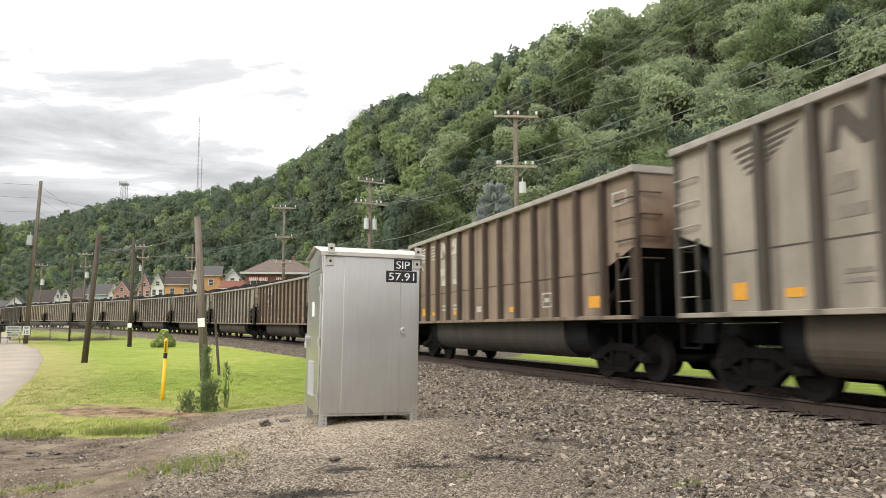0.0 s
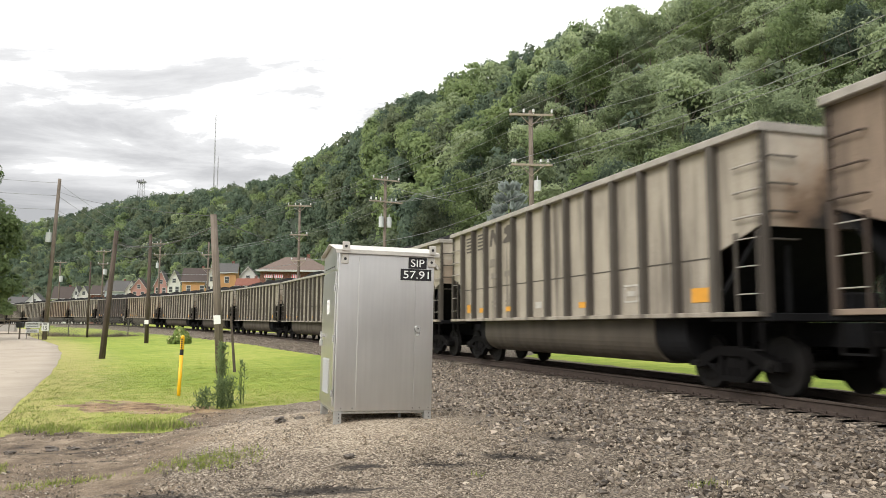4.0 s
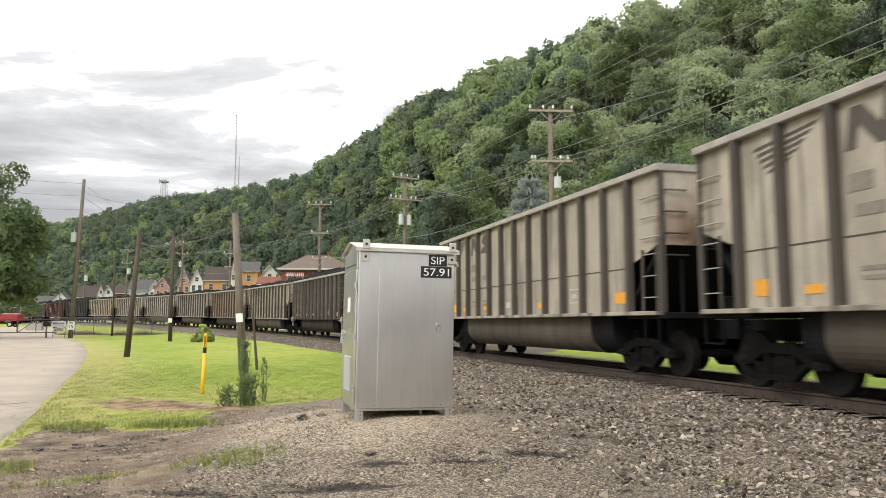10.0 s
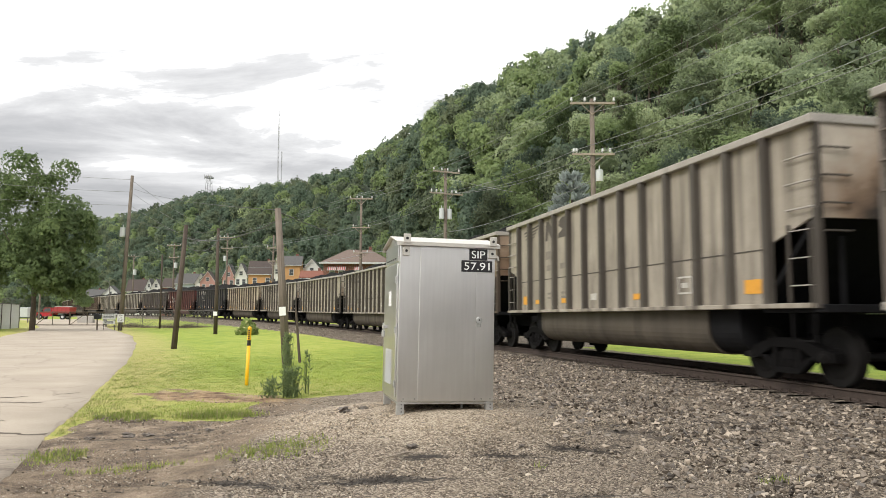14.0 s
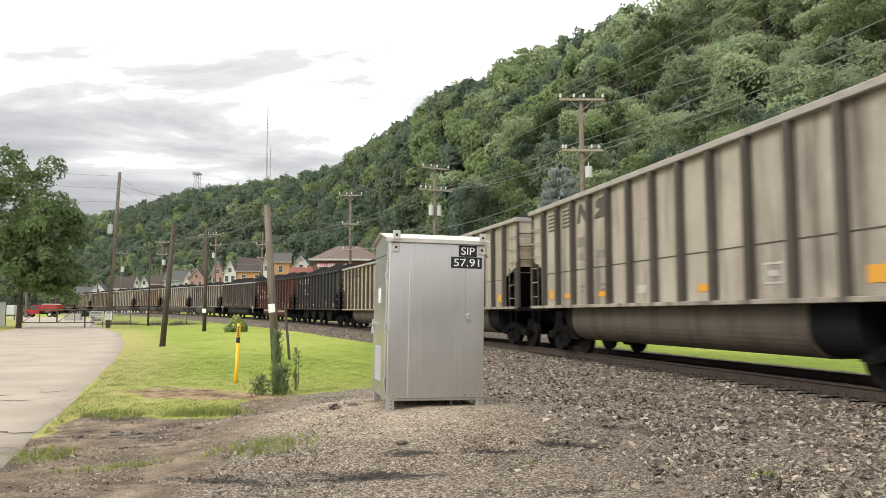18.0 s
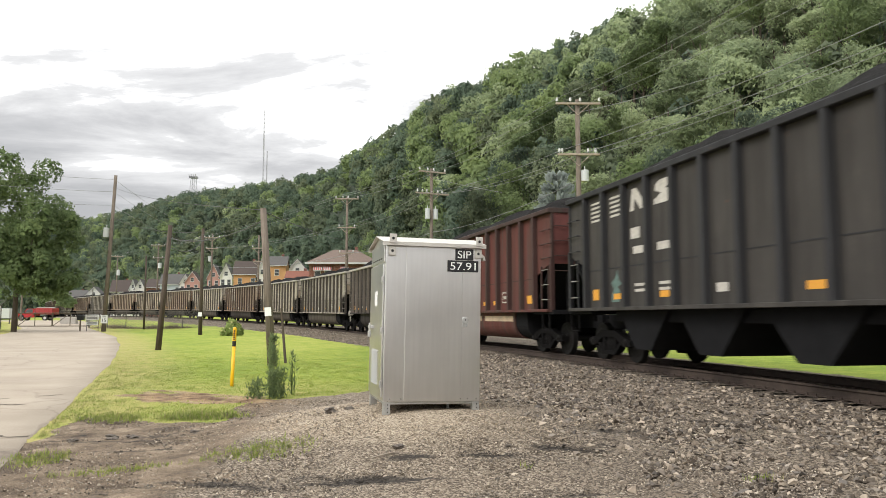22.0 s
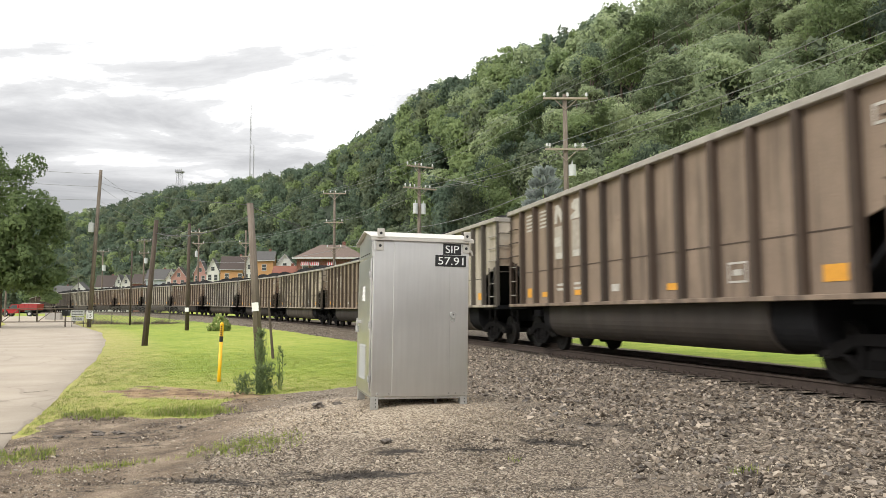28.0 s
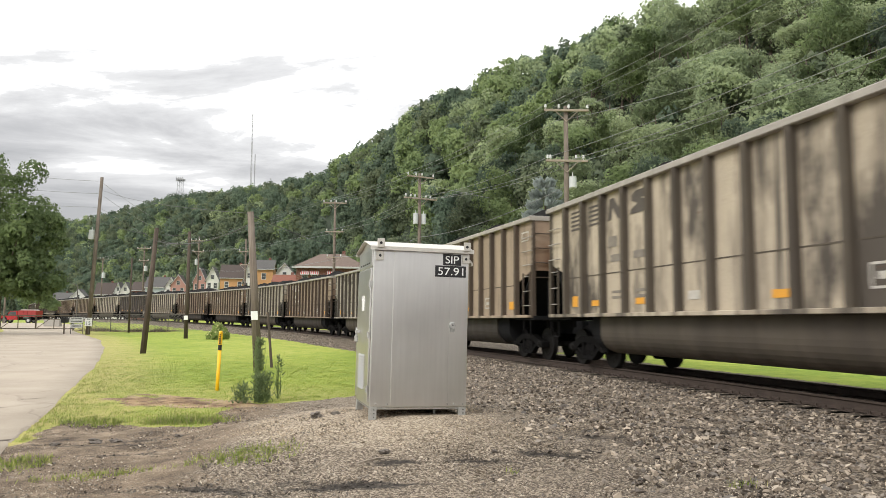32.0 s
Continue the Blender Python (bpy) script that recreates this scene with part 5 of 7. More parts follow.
def build_cabinet():
    x, y = CABINET
    z = ground_at(x, y + 0.3) - 0.01
    cab = thing("equipment_cabinet", pose(x, y, z, 0, 1.0, CABINET_TURN), "brushed aluminium trackside equipment cabinet on short legs in gravel", "cabinet")
    cab.matrix_basis = cab.matrix_basis @ Matrix.Diagonal((1, 1, 1.036, 1))
    W, D, T, B = 0.61, 1.10, 1.985, 0.115
    part("shell", box(-W, W, 0.0, D, B, T, 0.008), ALUMINIUM, cab)
    # panel sheets, one over the other, with a lap joint
    part("front_panel", box(-0.355, 0.36, -0.012, -0.002, B + 0.006, T - 0.02, 0.003), ALUMINIUM, cab)
    part("front_panel", box(0.366, W - 0.004, -0.009, -0.002, B + 0.006, T - 0.02, 0.003), ALUMINIUM, cab)
    part("side_door", box(-W - 0.022, -W - 0.002, 0.06, D - 0.05, B + 0.05, 1.74, 0.004), ALUMINIUM, cab, "door with louvres and a hasp")
    part("header_panel", box(-W - 0.014, -W - 0.002, 0.05, D - 0.04, 1.765, T - 0.01, 0.003), ALUMINIUM, cab)
    for i in range(12):
        zz = 0.30 + i * 0.035
        part("louvre", prism([(-W - 0.022, zz), (-W - 0.040, zz - 0.004), (-W - 0.022, zz + 0.022)], 0.30, 0.78, "y"), ALUMINIUM, cab)
    for zz in (0.32, 0.95, 1.55):
        part("hinge", rod((-W - 0.03, 0.045, zz - 0.04), (-W - 0.03, 0.045, zz + 0.04), 0.014, sides=10), ZINC, cab)
    part("hasp", rod((-W - 0.065, 0.80, 0.93), (-W - 0.065, 0.80, 1.03), 0.012, sides=8, bm=box(-W - 0.07, -W - 0.022, 0.74, 0.90, 0.96, 1.0, 0.004)), ZINC, cab, "steel hasp of the door")
    part("padlock", box(-W - 0.085, -W - 0.045, 0.77, 0.83, 0.85, 0.93, 0.008), ZINC, cab)
    part("notice", box(-W - 0.025, -W - 0.0222, 0.46, 0.66, 1.24, 1.42), WHITE_PLATE, cab, "white paper notice")
    for i in range(5):
        part("vent_slot", box(-W - 0.0165, -W - 0.0142, 0.18 + i * 0.16, 0.28 + i * 0.16, 1.80, 1.815), DARK_GAP, cab)
    # gabled roof sheet with folded drip edges
    out = [(-0.055, 1.955), (-0.055, 2.0), (0.50, 2.11), (D + 0.055, 2.0), (D + 0.055, 1.955), (D + 0.048, 1.955), (D + 0.048, 1.992), (0.50, 2.10), (-0.048, 1.992), (-0.048, 1.955)]
    part("roof", prism(out, -W - 0.05, W + 0.05), ROOF_ALUMINIUM, cab, "gabled sheet metal roof with folded edge")
    for side in (-1, 1):
        part("gable", prism([(0.0, T - 0.004), (0.50, 2.098), (D, T - 0.004)], side * (W - 0.01), side * W, "x"), ALUMINIUM, cab)
    for lx in (-W + 0.075, W - 0.045):
        for zc, yy in ((2.035, -0.062), (1.89, -0.020)):
            lug = box(lx - 0.045, lx + 0.045, yy - 0.010, yy, zc - 0.055, zc + 0.055, 0.004)
            eye = part("lifting_lug", lug, ROOF_ALUMINIUM, cab)
            part("hole", rod((lx, yy - 0.0125, zc), (lx, yy - 0.0105, zc), 0.017, sides=14), DARK_GAP, eye)
    # legs: perforated angle irons
    for lx in (-W + 0.05, W - 0.05):
        for ly in (0.02, D - 0.05):
            leg = part("leg", box(lx - 0.045, lx + 0.045, ly - 0.016, ly - 0.010, -0.06, 0.17, 0.002, box(lx - 0.045, lx - 0.039, ly - 0.010, ly + 0.06, -0.06, 0.17, 0.002)), ZINC, cab)
            if ly < 0.1:
                for i in range(4):
                    part("slot", rod((lx + 0.012, ly - 0.0185, 0.0 + i * 0.042), (lx + 0.012, ly - 0.0163, 0.0 + i * 0.042), 0.008, sides=8), DARK_GAP, leg)
    hood = prism([(0.02, 1.80), (0.02, 1.90), (0.07, 1.90), (0.105, 1.87), (0.12, 1.82), (0.095, 1.82), (0.08, 1.855), (0.055, 1.865), (0.045, 1.865), (0.045, 1.80)], 0.10, 0.20, "y")
    part("conduit_hood", hood, ROOF_ALUMINIUM, cab, "curved conduit hood on the far side", at=pose(W - 0.03, 0, 0))
    part("leg", box(0.24, 0.27, 0.2, 0.23, -0.05, 0.13, 0.002), ZINC, cab)
    part("floor_pan", box(-W + 0.02, W - 0.02, 0.02, D - 0.02, B - 0.03, B, 0.004), ZINC, cab)
    for lx in (-W + 0.08, -0.39, 0.36, W - 0.16, W - 0.05):
        part("bolt", rod((lx, -0.022, B + 0.035), (lx, -0.002, B + 0.035), 0.010, sides=6), ZINC, cab)
    lock = part("lock_cover", rod((0.405, -0.035, 1.08), (0.405, -0.008, 1.08), 0.038, 0.042, 16, box(0.375, 0.435, -0.016, -0.008, 1.0, 1.1, 0.01)), ZINC, cab, "round lock cover")
    part("keyhole", rod((0.405, -0.037, 1.085), (0.405, -0.0352, 1.085), 0.010, sides=10), DARK_GAP, lock)
    for text, cx, cz, w, h, tw in (("SIP", 0.385, 1.875, 0.235, 0.135, 0.175), ("57.91", 0.368, 1.733, 0.40, 0.137, 0.33)):
        plate = part("sign_plate", box(cx - w / 2, cx + w / 2, -0.020, -0.013, cz - h / 2, cz + h / 2, 0.002), BLACK_PLATE, cab, "black plate with white characters")
        lettering(text, 0.092, WHITE_PLATE, plate, pose(cx, -0.0215, cz, 90, 0, 0), tw)


build_cabinet()

# ---- utility poles and wires ----
INSULATOR = plain("glazed_porcelain", (0.55, 0.56, 0.55), 0.25, 0.0, 0.15, 20.0)
GREY_TANK = plain("transformer_grey_paint", (0.52, 0.54, 0.54), 0.45, 0.0, 0.1, 8.0)
BLACK_CABLE = plain("black_cable_jacket", (0.045, 0.045, 0.045), 0.6, 0.0, 0.2, 20.0)
WIRE = plain("weathered_wire", (0.29, 0.295, 0.29), 0.5, 0.5, 0.2, 20.0)
ARM_WOOD = plain("bleached_crossarm_wood", (0.32, 0.27, 0.215), 0.85, 0.0, 0.3, 6.0)


def wood_look(n):
    grain = n.noise(2.0, 5, 0.65, n.scaled(n.where, (14, 14, 0.5)))
    blot = n.noise(0.8, 4, 0.6, n.where)
    col = n.ramp(n.math("ADD", n.math("MULTIPLY", grain, 0.6), n.math("MULTIPLY", blot, 0.4)), [(0.3, (0.075, 0.058, 0.045)), (0.52, (0.16, 0.13, 0.102)), (0.7, (0.27, 0.23, 0.187))])
    return {"Base Color": col, "Roughness": 0.9, "relief": (grain, 0.02, 0.6)}


def creosote_look(n):
    grain = n.noise(2.0, 5, 0.65, n.scaled(n.where, (14, 14, 0.5)))
    blot = n.noise(0.8, 4, 0.6, n.where)
    col = n.ramp(n.math("ADD", n.math("MULTIPLY", grain, 0.6), n.math("MULTIPLY", blot, 0.4)), [(0.3, (0.030, 0.022, 0.017)), (0.52, (0.075, 0.056, 0.042)), (0.72, (0.15, 0.12, 0.092))])
    return {"Base Color": col, "Roughness": 0.9, "relief": (grain, 0.02, 0.6)}


OLD_POLE = material("weathered_pole_grain", wood_look)
DARK_POLE = material("creosoted_pole_grain", creosote_look)


def utility_pole(d, side, top, base=None, shift=0.0, radius=0.15, arms=(), tanks=(), label="weathered wooden utility pole", braces=True, turn=5.3, wood=None):
    """A pole; arms: (height, width, pins); tanks: (height, offset, size)."""
    x, y = ahead(d, side)
    z = ground_at(x, y) if base is None else base
    h = top - z
    pole = thing("utility_pole", pose(x, y, z, 0, math.degrees(math.atan2(shift, h)), turn), label, "utility pole", "wooden poles along the line")
    part("shaft", rod((0, 0, -0.5), (0, 0, h), radius, radius * 0.7, 14), wood or OLD_POLE, pole, smooth=True)
    for up, width, pins in arms:
        zz = up - z
        arm = part("crossarm", box(-width / 2, width / 2, -0.05, 0.05, zz - 0.06, zz + 0.06, 0.01), ARM_WOOD, pole, at=pose(0, -radius - 0.02, 0))
        if braces:
            for sgn in (-1, 1):
                part("brace", rod((sgn * 0.62, -radius - 0.05, zz - 0.05), (0, -radius * 0.9, zz - 0.62), 0.022, sides=6), ARM_WOOD, pole)
        for px in pins:
            part("insulator", rod((px, 0, zz + 0.06), (px, 0, zz + 0.16), 0.02, sides=6, bm=rod((px, 0, zz + 0.14), (px, 0, zz + 0.32), 0.075, 0.055, 10)), INSULATOR, arm)
    for up, off, r, hh in tanks:
        zz = up - z
        tank = part("transformer", rod((off, -0.05, zz - hh / 2), (off, -0.05, zz + hh / 2), r, sides=16), GREY_TANK, pole, "grey transformer tank")
        part("bushing", rod((off, -0.05, zz + hh / 2), (off, -0.05, zz + hh / 2 + 0.25), 0.04, 0.025, 8), INSULATOR, tank)
        part("bracket", box(min(0, off), max(0, off), -0.03, 0.03, zz - 0.04, zz + 0.04), ZINC, pole)
    return pole


P4 = (-1.15, -0.42, 0.12, 1.15)
utility_pole(40, 8.17, 13.33, arms=[(13.05, 2.44, P4), (10.25, 2.3, (-1.05, -0.9, 0.5, 0.9))], tanks=[(9.1, 0.33, 0.21, 0.62)], radius=0.17)
utility_pole(61, 0.32, 13.67, arms=[(13.35, 2.44, P4), (11.55, 3.0, (-1.35, -0.9, -0.5, 0.5, 0.9))], tanks=[(9.9, -0.36, 0.2, 0.85), (9.9, 0.36, 0.2, 0.85)], radius=0.17, turn=32.0)
utility_pole(79, -8.49, 14.23, arms=[(13.95, 2.44, P4), (10.9, 1.9, (-0.8, 0.8)), (8.2, 1.6, (-0.7, 0.7))], radius=0.17)
utility_pole(118, -33.69, 14.6, base=1.5, arms=[(13.9, 2.3, P4), (12.2, 1.8, (-0.8, 0.8))], tanks=[(10.6, -0.3, 0.24, 0.8)], radius=0.16)
utility_pole(138, -49.15, 15.0, base=1.5, arms=[(14.5, 2.5, P4), (12.3, 1.8, (-0.8, 0.8))], tanks=[(10.9, 0.35, 0.3, 0.9)], radius=0.16)
utility_pole(160, -65.51, 14.6, base=1.5, arms=[(14.3, 2.5, P4)], tanks=[(10.9, 0.3, 0.35, 1.1)], radius=0.16)
utility_pole(92, -20.6, 11.5, base=0.8, arms=[(9.9, 1.6, (-0.7, 0.7)), (8.3, 1.2, (0.5,))], radius=0.14)
lean_pole = utility_pole(22.8, -4.64, 4.81, shift=-0.36, radius=0.135, label="leaning short wooden pole with a white notice plate")
part("notice_plate", box(-0.10, 0.10, -0.150, -0.142, 1.50, 1.76, 0.003), WHITE_PLATE, lean_pole)
utility_pole(32.9, -11.59, 5.52, shift=0.36, radius=0.13, label="leaning wooden pole carrying service cables", wood=DARK_POLE)
post = utility_pole(55.5, -16.55, 8.03, radius=0.15, label="dark wooden utility pole with a small white plate", wood=DARK_POLE)
part("notice_plate", box(-0.14, 0.14, -0.165, -0.157, 1.35, 1.65, 0.003), WHITE_PLATE, post)
utility_pole(66, -28.0, 13.97, shift=0.55, radius=0.19, tanks=[(8.9, -0.42, 0.24, 0.8)], label="tall wooden pole with a grey transformer and road signs")
utility_pole(75, -27.89, 7.6, radius=0.10, label="thin wooden service pole", wood=DARK_POLE)
x0, y0 = ahead(24.2, -4.50)
stick = thing("brace_pole", pose(x0, y0, ground_at(x0, y0), 0, -5.5, 0), "thin reddish brace stick leaning beside the short pole", "pole")
part("shaft", rod((0, 0, -0.3), (0, 0, 1.75), 0.05, 0.035, 8), BARK, stick)


def cable(a, c, sag=0.5, r=0.011, name="overhead_wire"):
    """A sagging wire between two points given as (ahead, side, height)."""
    a, c = Vector((*ahead(a[0], a[1]), a[2])), Vector((*ahead(c[0], c[1]), c[2]))
    k = 14
    pts = [a.lerp(c, i / k) - Vector((0, 0, sag * 4 * (i / k) * (1 - i / k))) for i in range(k + 1)]
    bm = bmesh.new()
    up = Vector((0, 0, 1))
    rows = []
    for i, p in enumerate(pts):
        d = (pts[min(i + 1, k)] - pts[max(i - 1, 0)]).normalized()
        s = d.cross(up).normalized()
        t = s.cross(d)
        rows.append([bm.verts.new(p + s * r * math.cos(q) + t * r * math.sin(q)) for q in (0, 1.5708, 3.1416, 4.7124)])
    for p, q in zip(rows, rows[1:]):
        for i in range(4):
            bm.faces.new((p[i], p[(i + 1) % 4], q[(i + 1) % 4], q[i]))
    solid(name, bm, WIRE if name == "overhead_wire" else BLACK_CABLE, "thin dark overhead wire strung between poles", "wire", "overhead wires")


LINE = [(19.0, 15.4, 13.2), (40, 8.17, 13.33), (61, 0.32, 13.67), (79, -8.49, 14.23), (118, -33.69, 14.1), (138, -49.15, 14.7), (160, -65.51, 14.5)]
for a, c in zip(LINE, LINE[1:]):
    for off in (-1.15, -0.42, 1.15):
        cable((a[0], a[1] + off, a[2] + 0.05), (c[0], c[1] + off, c[2] + 0.05), 0.25)
for off, z0 in ((-0.95, 10.5), (0.4, 10.4), (0.95, 10.3)):
    cable((40, 8.17 + off, z0), (17.0, 17.0 + off, z0 + 0.4), 0.35, 0.016)
    cable((40, 8.17 + off, z0), (61, 0.32 + off, 11.6), 0.4, 0.012)
for off in (-0.7, 0.7):
    cable((61, 0.32 + off, 11.6), (79, -8.49 + off, 11.1), 0.4, 0.012)
    cable((79, -8.49 + off, 11.0), (118, -33.69 + off, 12.3), 0.5, 0.012)
    cable((118, -33.69 + off, 12.3), (138, -49.15 + off, 12.4), 0.4, 0.012)
cable((40, 8.17, 8.9), (61, 0.32, 8.4), 0.5, 0.02)
cable((61, 0.32, 8.4), (79, -8.49, 8.3), 0.5, 0.02)
cable((79, -8.49, 8.0), (118, -33.69, 9.5), 0.7, 0.02)
cable((61, 0.32, 12.9), (52, 5.2, 10.2), 0.05, 0.012)
cable((40, 8.17, 12.6), (30, 12.5, 11.6), 0.1, 0.014)
cable((32.9, -11.25, 4.95), (22.8, -4.95, 4.45), 0.35, 0.018, "service_cable")
cable((32.9, -11.30, 4.6), (55.5, -16.5, 7.2), 0.5, 0.018, "service_cable")
cable((32.9, -11.25, 5.1), (55.5, -16.5, 7.6), 0.35, 0.014, "service_cable")
cable((22.8, -4.98, 4.7), (79, -8.49, 9.6), 0.2, 0.016, "service_cable")
cable((22.8, -4.98, 4.75), (66, -27.6, 12.9), 0.3, 0.010, "service_cable")
for z in (13.6, 12.5, 11.3):
    cable((66, -27.55, z), (118, -33.7, z + 1.0), 0.8, 0.014)
    cable((66, -27.55, z), (48, -46.0, z - 0.3), 0.5, 0.014)
cable((66, -27.6, 10.2), (55.5, -16.5, 7.8), 0.5, 0.016, "service_cable")

# ---- the town across the track ----
def siding(name, colour, board=0.14):
    def build(n):
        z = n.add("ShaderNodeSeparateXYZ", {"Vector": n.where}).outputs["Z"]
        lap = n.math("FRACT", n.math("DIVIDE", z, board))
        v = n.noise(0.8, 4, 0.6, n.where)
        col = n.ramp(v, [(0.3, tuple(c * 0.85 for c in colour)), (0.7, colour)])
        return {"Base Color": n.mix(n.grey(lap, 0.9, 1.0, 0.0, 0.35), col, tuple(c * 0.4 for c in colour)), "Roughness": 0.7, "relief": (lap, 0.02, 0.5)}
    return material(name, build)


def brickwork(n):
    b = n.add("ShaderNodeTexBrick", {"Vector": n.scaled(n.where, (1, 1, 1), rot=(radians(90), 0, 0)), "Scale": 4.0, "Color1": (0.20, 0.075, 0.05, 1), "Color2": (0.15, 0.06, 0.045, 1), "Mortar": (0.28, 0.24, 0.21, 1), "Mortar Size": 0.012})
    return {"Base Color": b.outputs["Color"], "Roughness": 0.9, "relief": (b.outputs["Fac"], 0.01, -0.3)}


BRICK = material("red_brick_wall", brickwork)
WHITE_SIDING = siding("white_siding", (0.72, 0.715, 0.69))
ORANGE_SIDING = siding("orange_siding", (0.52, 0.285, 0.125))
PINK_SIDING = siding("pink_siding", (0.46, 0.25, 0.22))
BLUE_SIDING = siding("pale_blue_siding", (0.40, 0.45, 0.49))
ROOF_GREY = plain("grey_shingles", (0.092, 0.088, 0.084), 0.9, 0.0, 0.25, 3.0)
ROOF_BROWN = plain("brown_shingles", (0.07, 0.054, 0.047), 0.9, 0.0, 0.25, 3.0)
ROOF_TERRA = plain("terracotta_roof", (0.20, 0.075, 0.048), 0.9, 0.0, 0.25, 3.0)
ROOF_RUST = plain("reddish_brown_shingles", (0.165, 0.122, 0.10), 0.9, 0.0, 0.25, 3.0)
TRIM = plain("white_trim_paint", (0.5, 0.5, 0.485), 0.6, 0.0, 0.08, 3.0)
AWNING = plain("red_awning_sheet", (0.42, 0.06, 0.06), 0.6, 0.0, 0.15, 5.0)
PANE = plain("dark_window_glass", (0.07, 0.075, 0.08), 0.15, 0.0, 0.2, 2.0)


def window(parent, x, y, z, w, h, at=None):
    frame_ob = part("window", box(x - w / 2 - 0.09, x + w / 2 + 0.09, y - 0.06, y + 0.02, z - h / 2 - 0.09, z + h / 2 + 0.09, 0.01), TRIM, parent, at=at)
    part("pane", box(x - w / 2, x + w / 2, y - 0.066, y - 0.062, z - h / 2, z + h / 2), PANE, frame_ob)
    part("sash", box(x - w / 2, x + w / 2, y - 0.075, y - 0.067, z - 0.03, z + 0.03), TRIM, frame_ob)
    return frame_ob


def house(d, side, width, eave, ridge, form, wall, roof, words):
    """A house whose front faces the track; its lower storey is hidden by the train."""
    x, y = ahead(d, side)
    eave -= 0.36 * (ridge - eave)
    base = max(eave - 6.2, 0.4)
    w, e, r = width / 2, eave - base, ridge - base
    depth = max(7.5, min(width * 1.3, 11))
    ob = thing("house", pose(x, y, base, 0, 0, 5.3 + math.degrees(math.atan2(-side, d)) * 0.5), words, "house", "houses of the town")
    lap = 0.35
    if form == "front":
        part("wall", prism([(-w, -3), (-w, e), (0, r - 0.12), (w, e), (w, -3)], 0, depth, "y"), wall, ob)
        for sgn in (-1, 1):
            n = Vector((sgn * (r - e), 0, w)).normalized() * 0.14
            part("roof", prism([(0, r), (sgn * (w + lap), e - lap * (r - e) / w), (sgn * (w + lap) + n.x, e - lap * (r - e) / w + n.z), (n.x * 0, r + 0.2)], -lap, depth + lap, "y"), roof, ob)
            part("barge_board", prism([(0, r + 0.02), (sgn * (w + lap), e - lap * (r - e) / w), (sgn * (w + lap), e - lap * (r - e) / w - 0.2), (0, r - 0.2)], -lap - 0.05, -lap + 0.02, "y"), TRIM, ob)
        window(ob, 0, 0, e + (r - e) * 0.18, min(0.8, w * 0.5), 1.0)
        for sx in (-0.5, 0.5):
            window(ob, sx * w, 0, e - 1.7, min(0.8, w * 0.5), 1.4)
            window(ob, sx * w, 0, e - 4.4, min(0.8, w * 0.5), 1.4)
    elif form == "side":
        half = depth / 2
        part("wall", prism([(0, -3), (0, e), (half, r - 0.12), (depth, e), (depth, -3)], -w, w, "x"), wall, ob)
        for y0, y1 in ((0, half), (depth, half)):
            edge = y0 + (-lap if y0 == 0 else lap)
            drop = lap * (r - e) / half
            part("roof", prism([(edge, e - drop), (half, r), (half, r + 0.16), (edge, e - drop + 0.16)], -w - 0.3, w + 0.3, "x"), roof, ob)
        part("gutter", box(-w - 0.3, w + 0.3, -lap - 0.1, -lap, e - 0.25, e - 0.10, 0.02), TRIM, ob)
        k = max(1, int(width / 3.0))
        for i in range(k):
            for zz in (e - 1.7,):
                window(ob, -w + width * (i + 0.5) / k, 0, zz, 0.85, 1.3)
        for sgn in (-1, 1):
            part("barge_board", prism([(-lap, e - lap * (r - e) / half - 0.05), (half, r - 0.02), (half, r - 0.22), (-lap, e - lap * (r - e) / half - 0.25)], sgn * (w + 0.31), sgn * (w + 0.34), "x"), TRIM, ob)
    else:
        part("wall", box(-w, w, 0, depth, -3, e), wall, ob)
        o = 0.7
        bm = bmesh.new()
        low = [bm.verts.new(p) for p in ((-w - o, -o, e), (w + o, -o, e), (w + o, depth + o, e), (-w - o, depth + o, e))]
        a, c = bm.verts.new((-w * 0.35, depth / 2, r)), bm.verts.new((w * 0.35, depth / 2, r))
        for f in ((low[0], low[1], c, a), (low[2], low[3], a, c), (low[1], low[2], c), (low[3], low[0], a), low[::-1]):
            bm.faces.new(f)
        part("roof", bm, ROOF_RUST, ob)
        part("gutter", box(-w - o - 0.08, w + o + 0.08, -o - 0.10, -o + 0.05, e - 0.28, e + 0.06, 0.02), TRIM, ob)
        for px in (-4.8, -3.0, 0.2, 3.2):
            window(ob, px, 0, e - 1.75, 1.0, 1.45)
            if px < 1:
                shade = part("awning", prism([(-0.06, e - 0.75), (-0.95, e - 1.45), (-0.95, e - 1.55), (-0.06, e - 0.85)], px - 0.8, px + 0.8, "x"), TRIM, ob, "striped red and white awning")
                for i in range(4):
                    q = px - 0.7 + i * 0.4
                    part("stripe", prism([(-0.06, e - 0.735), (-0.96, e - 1.435), (-0.96, e - 1.45), (-0.06, e - 0.75)], q, q + 0.18, "x"), AWNING, shade)
        for px in (-5.0, -3.0, 0.5):
            window(ob, px, 0, e - 4.7, 1.0, 1.5)
    if form != "front":
        part("chimney", box(w * 0.3, w * 0.3 + 0.6, depth * 0.55, depth * 0.55 + 0.6, r - 1.2, r + 0.7, 0.02), BRICK, ob)


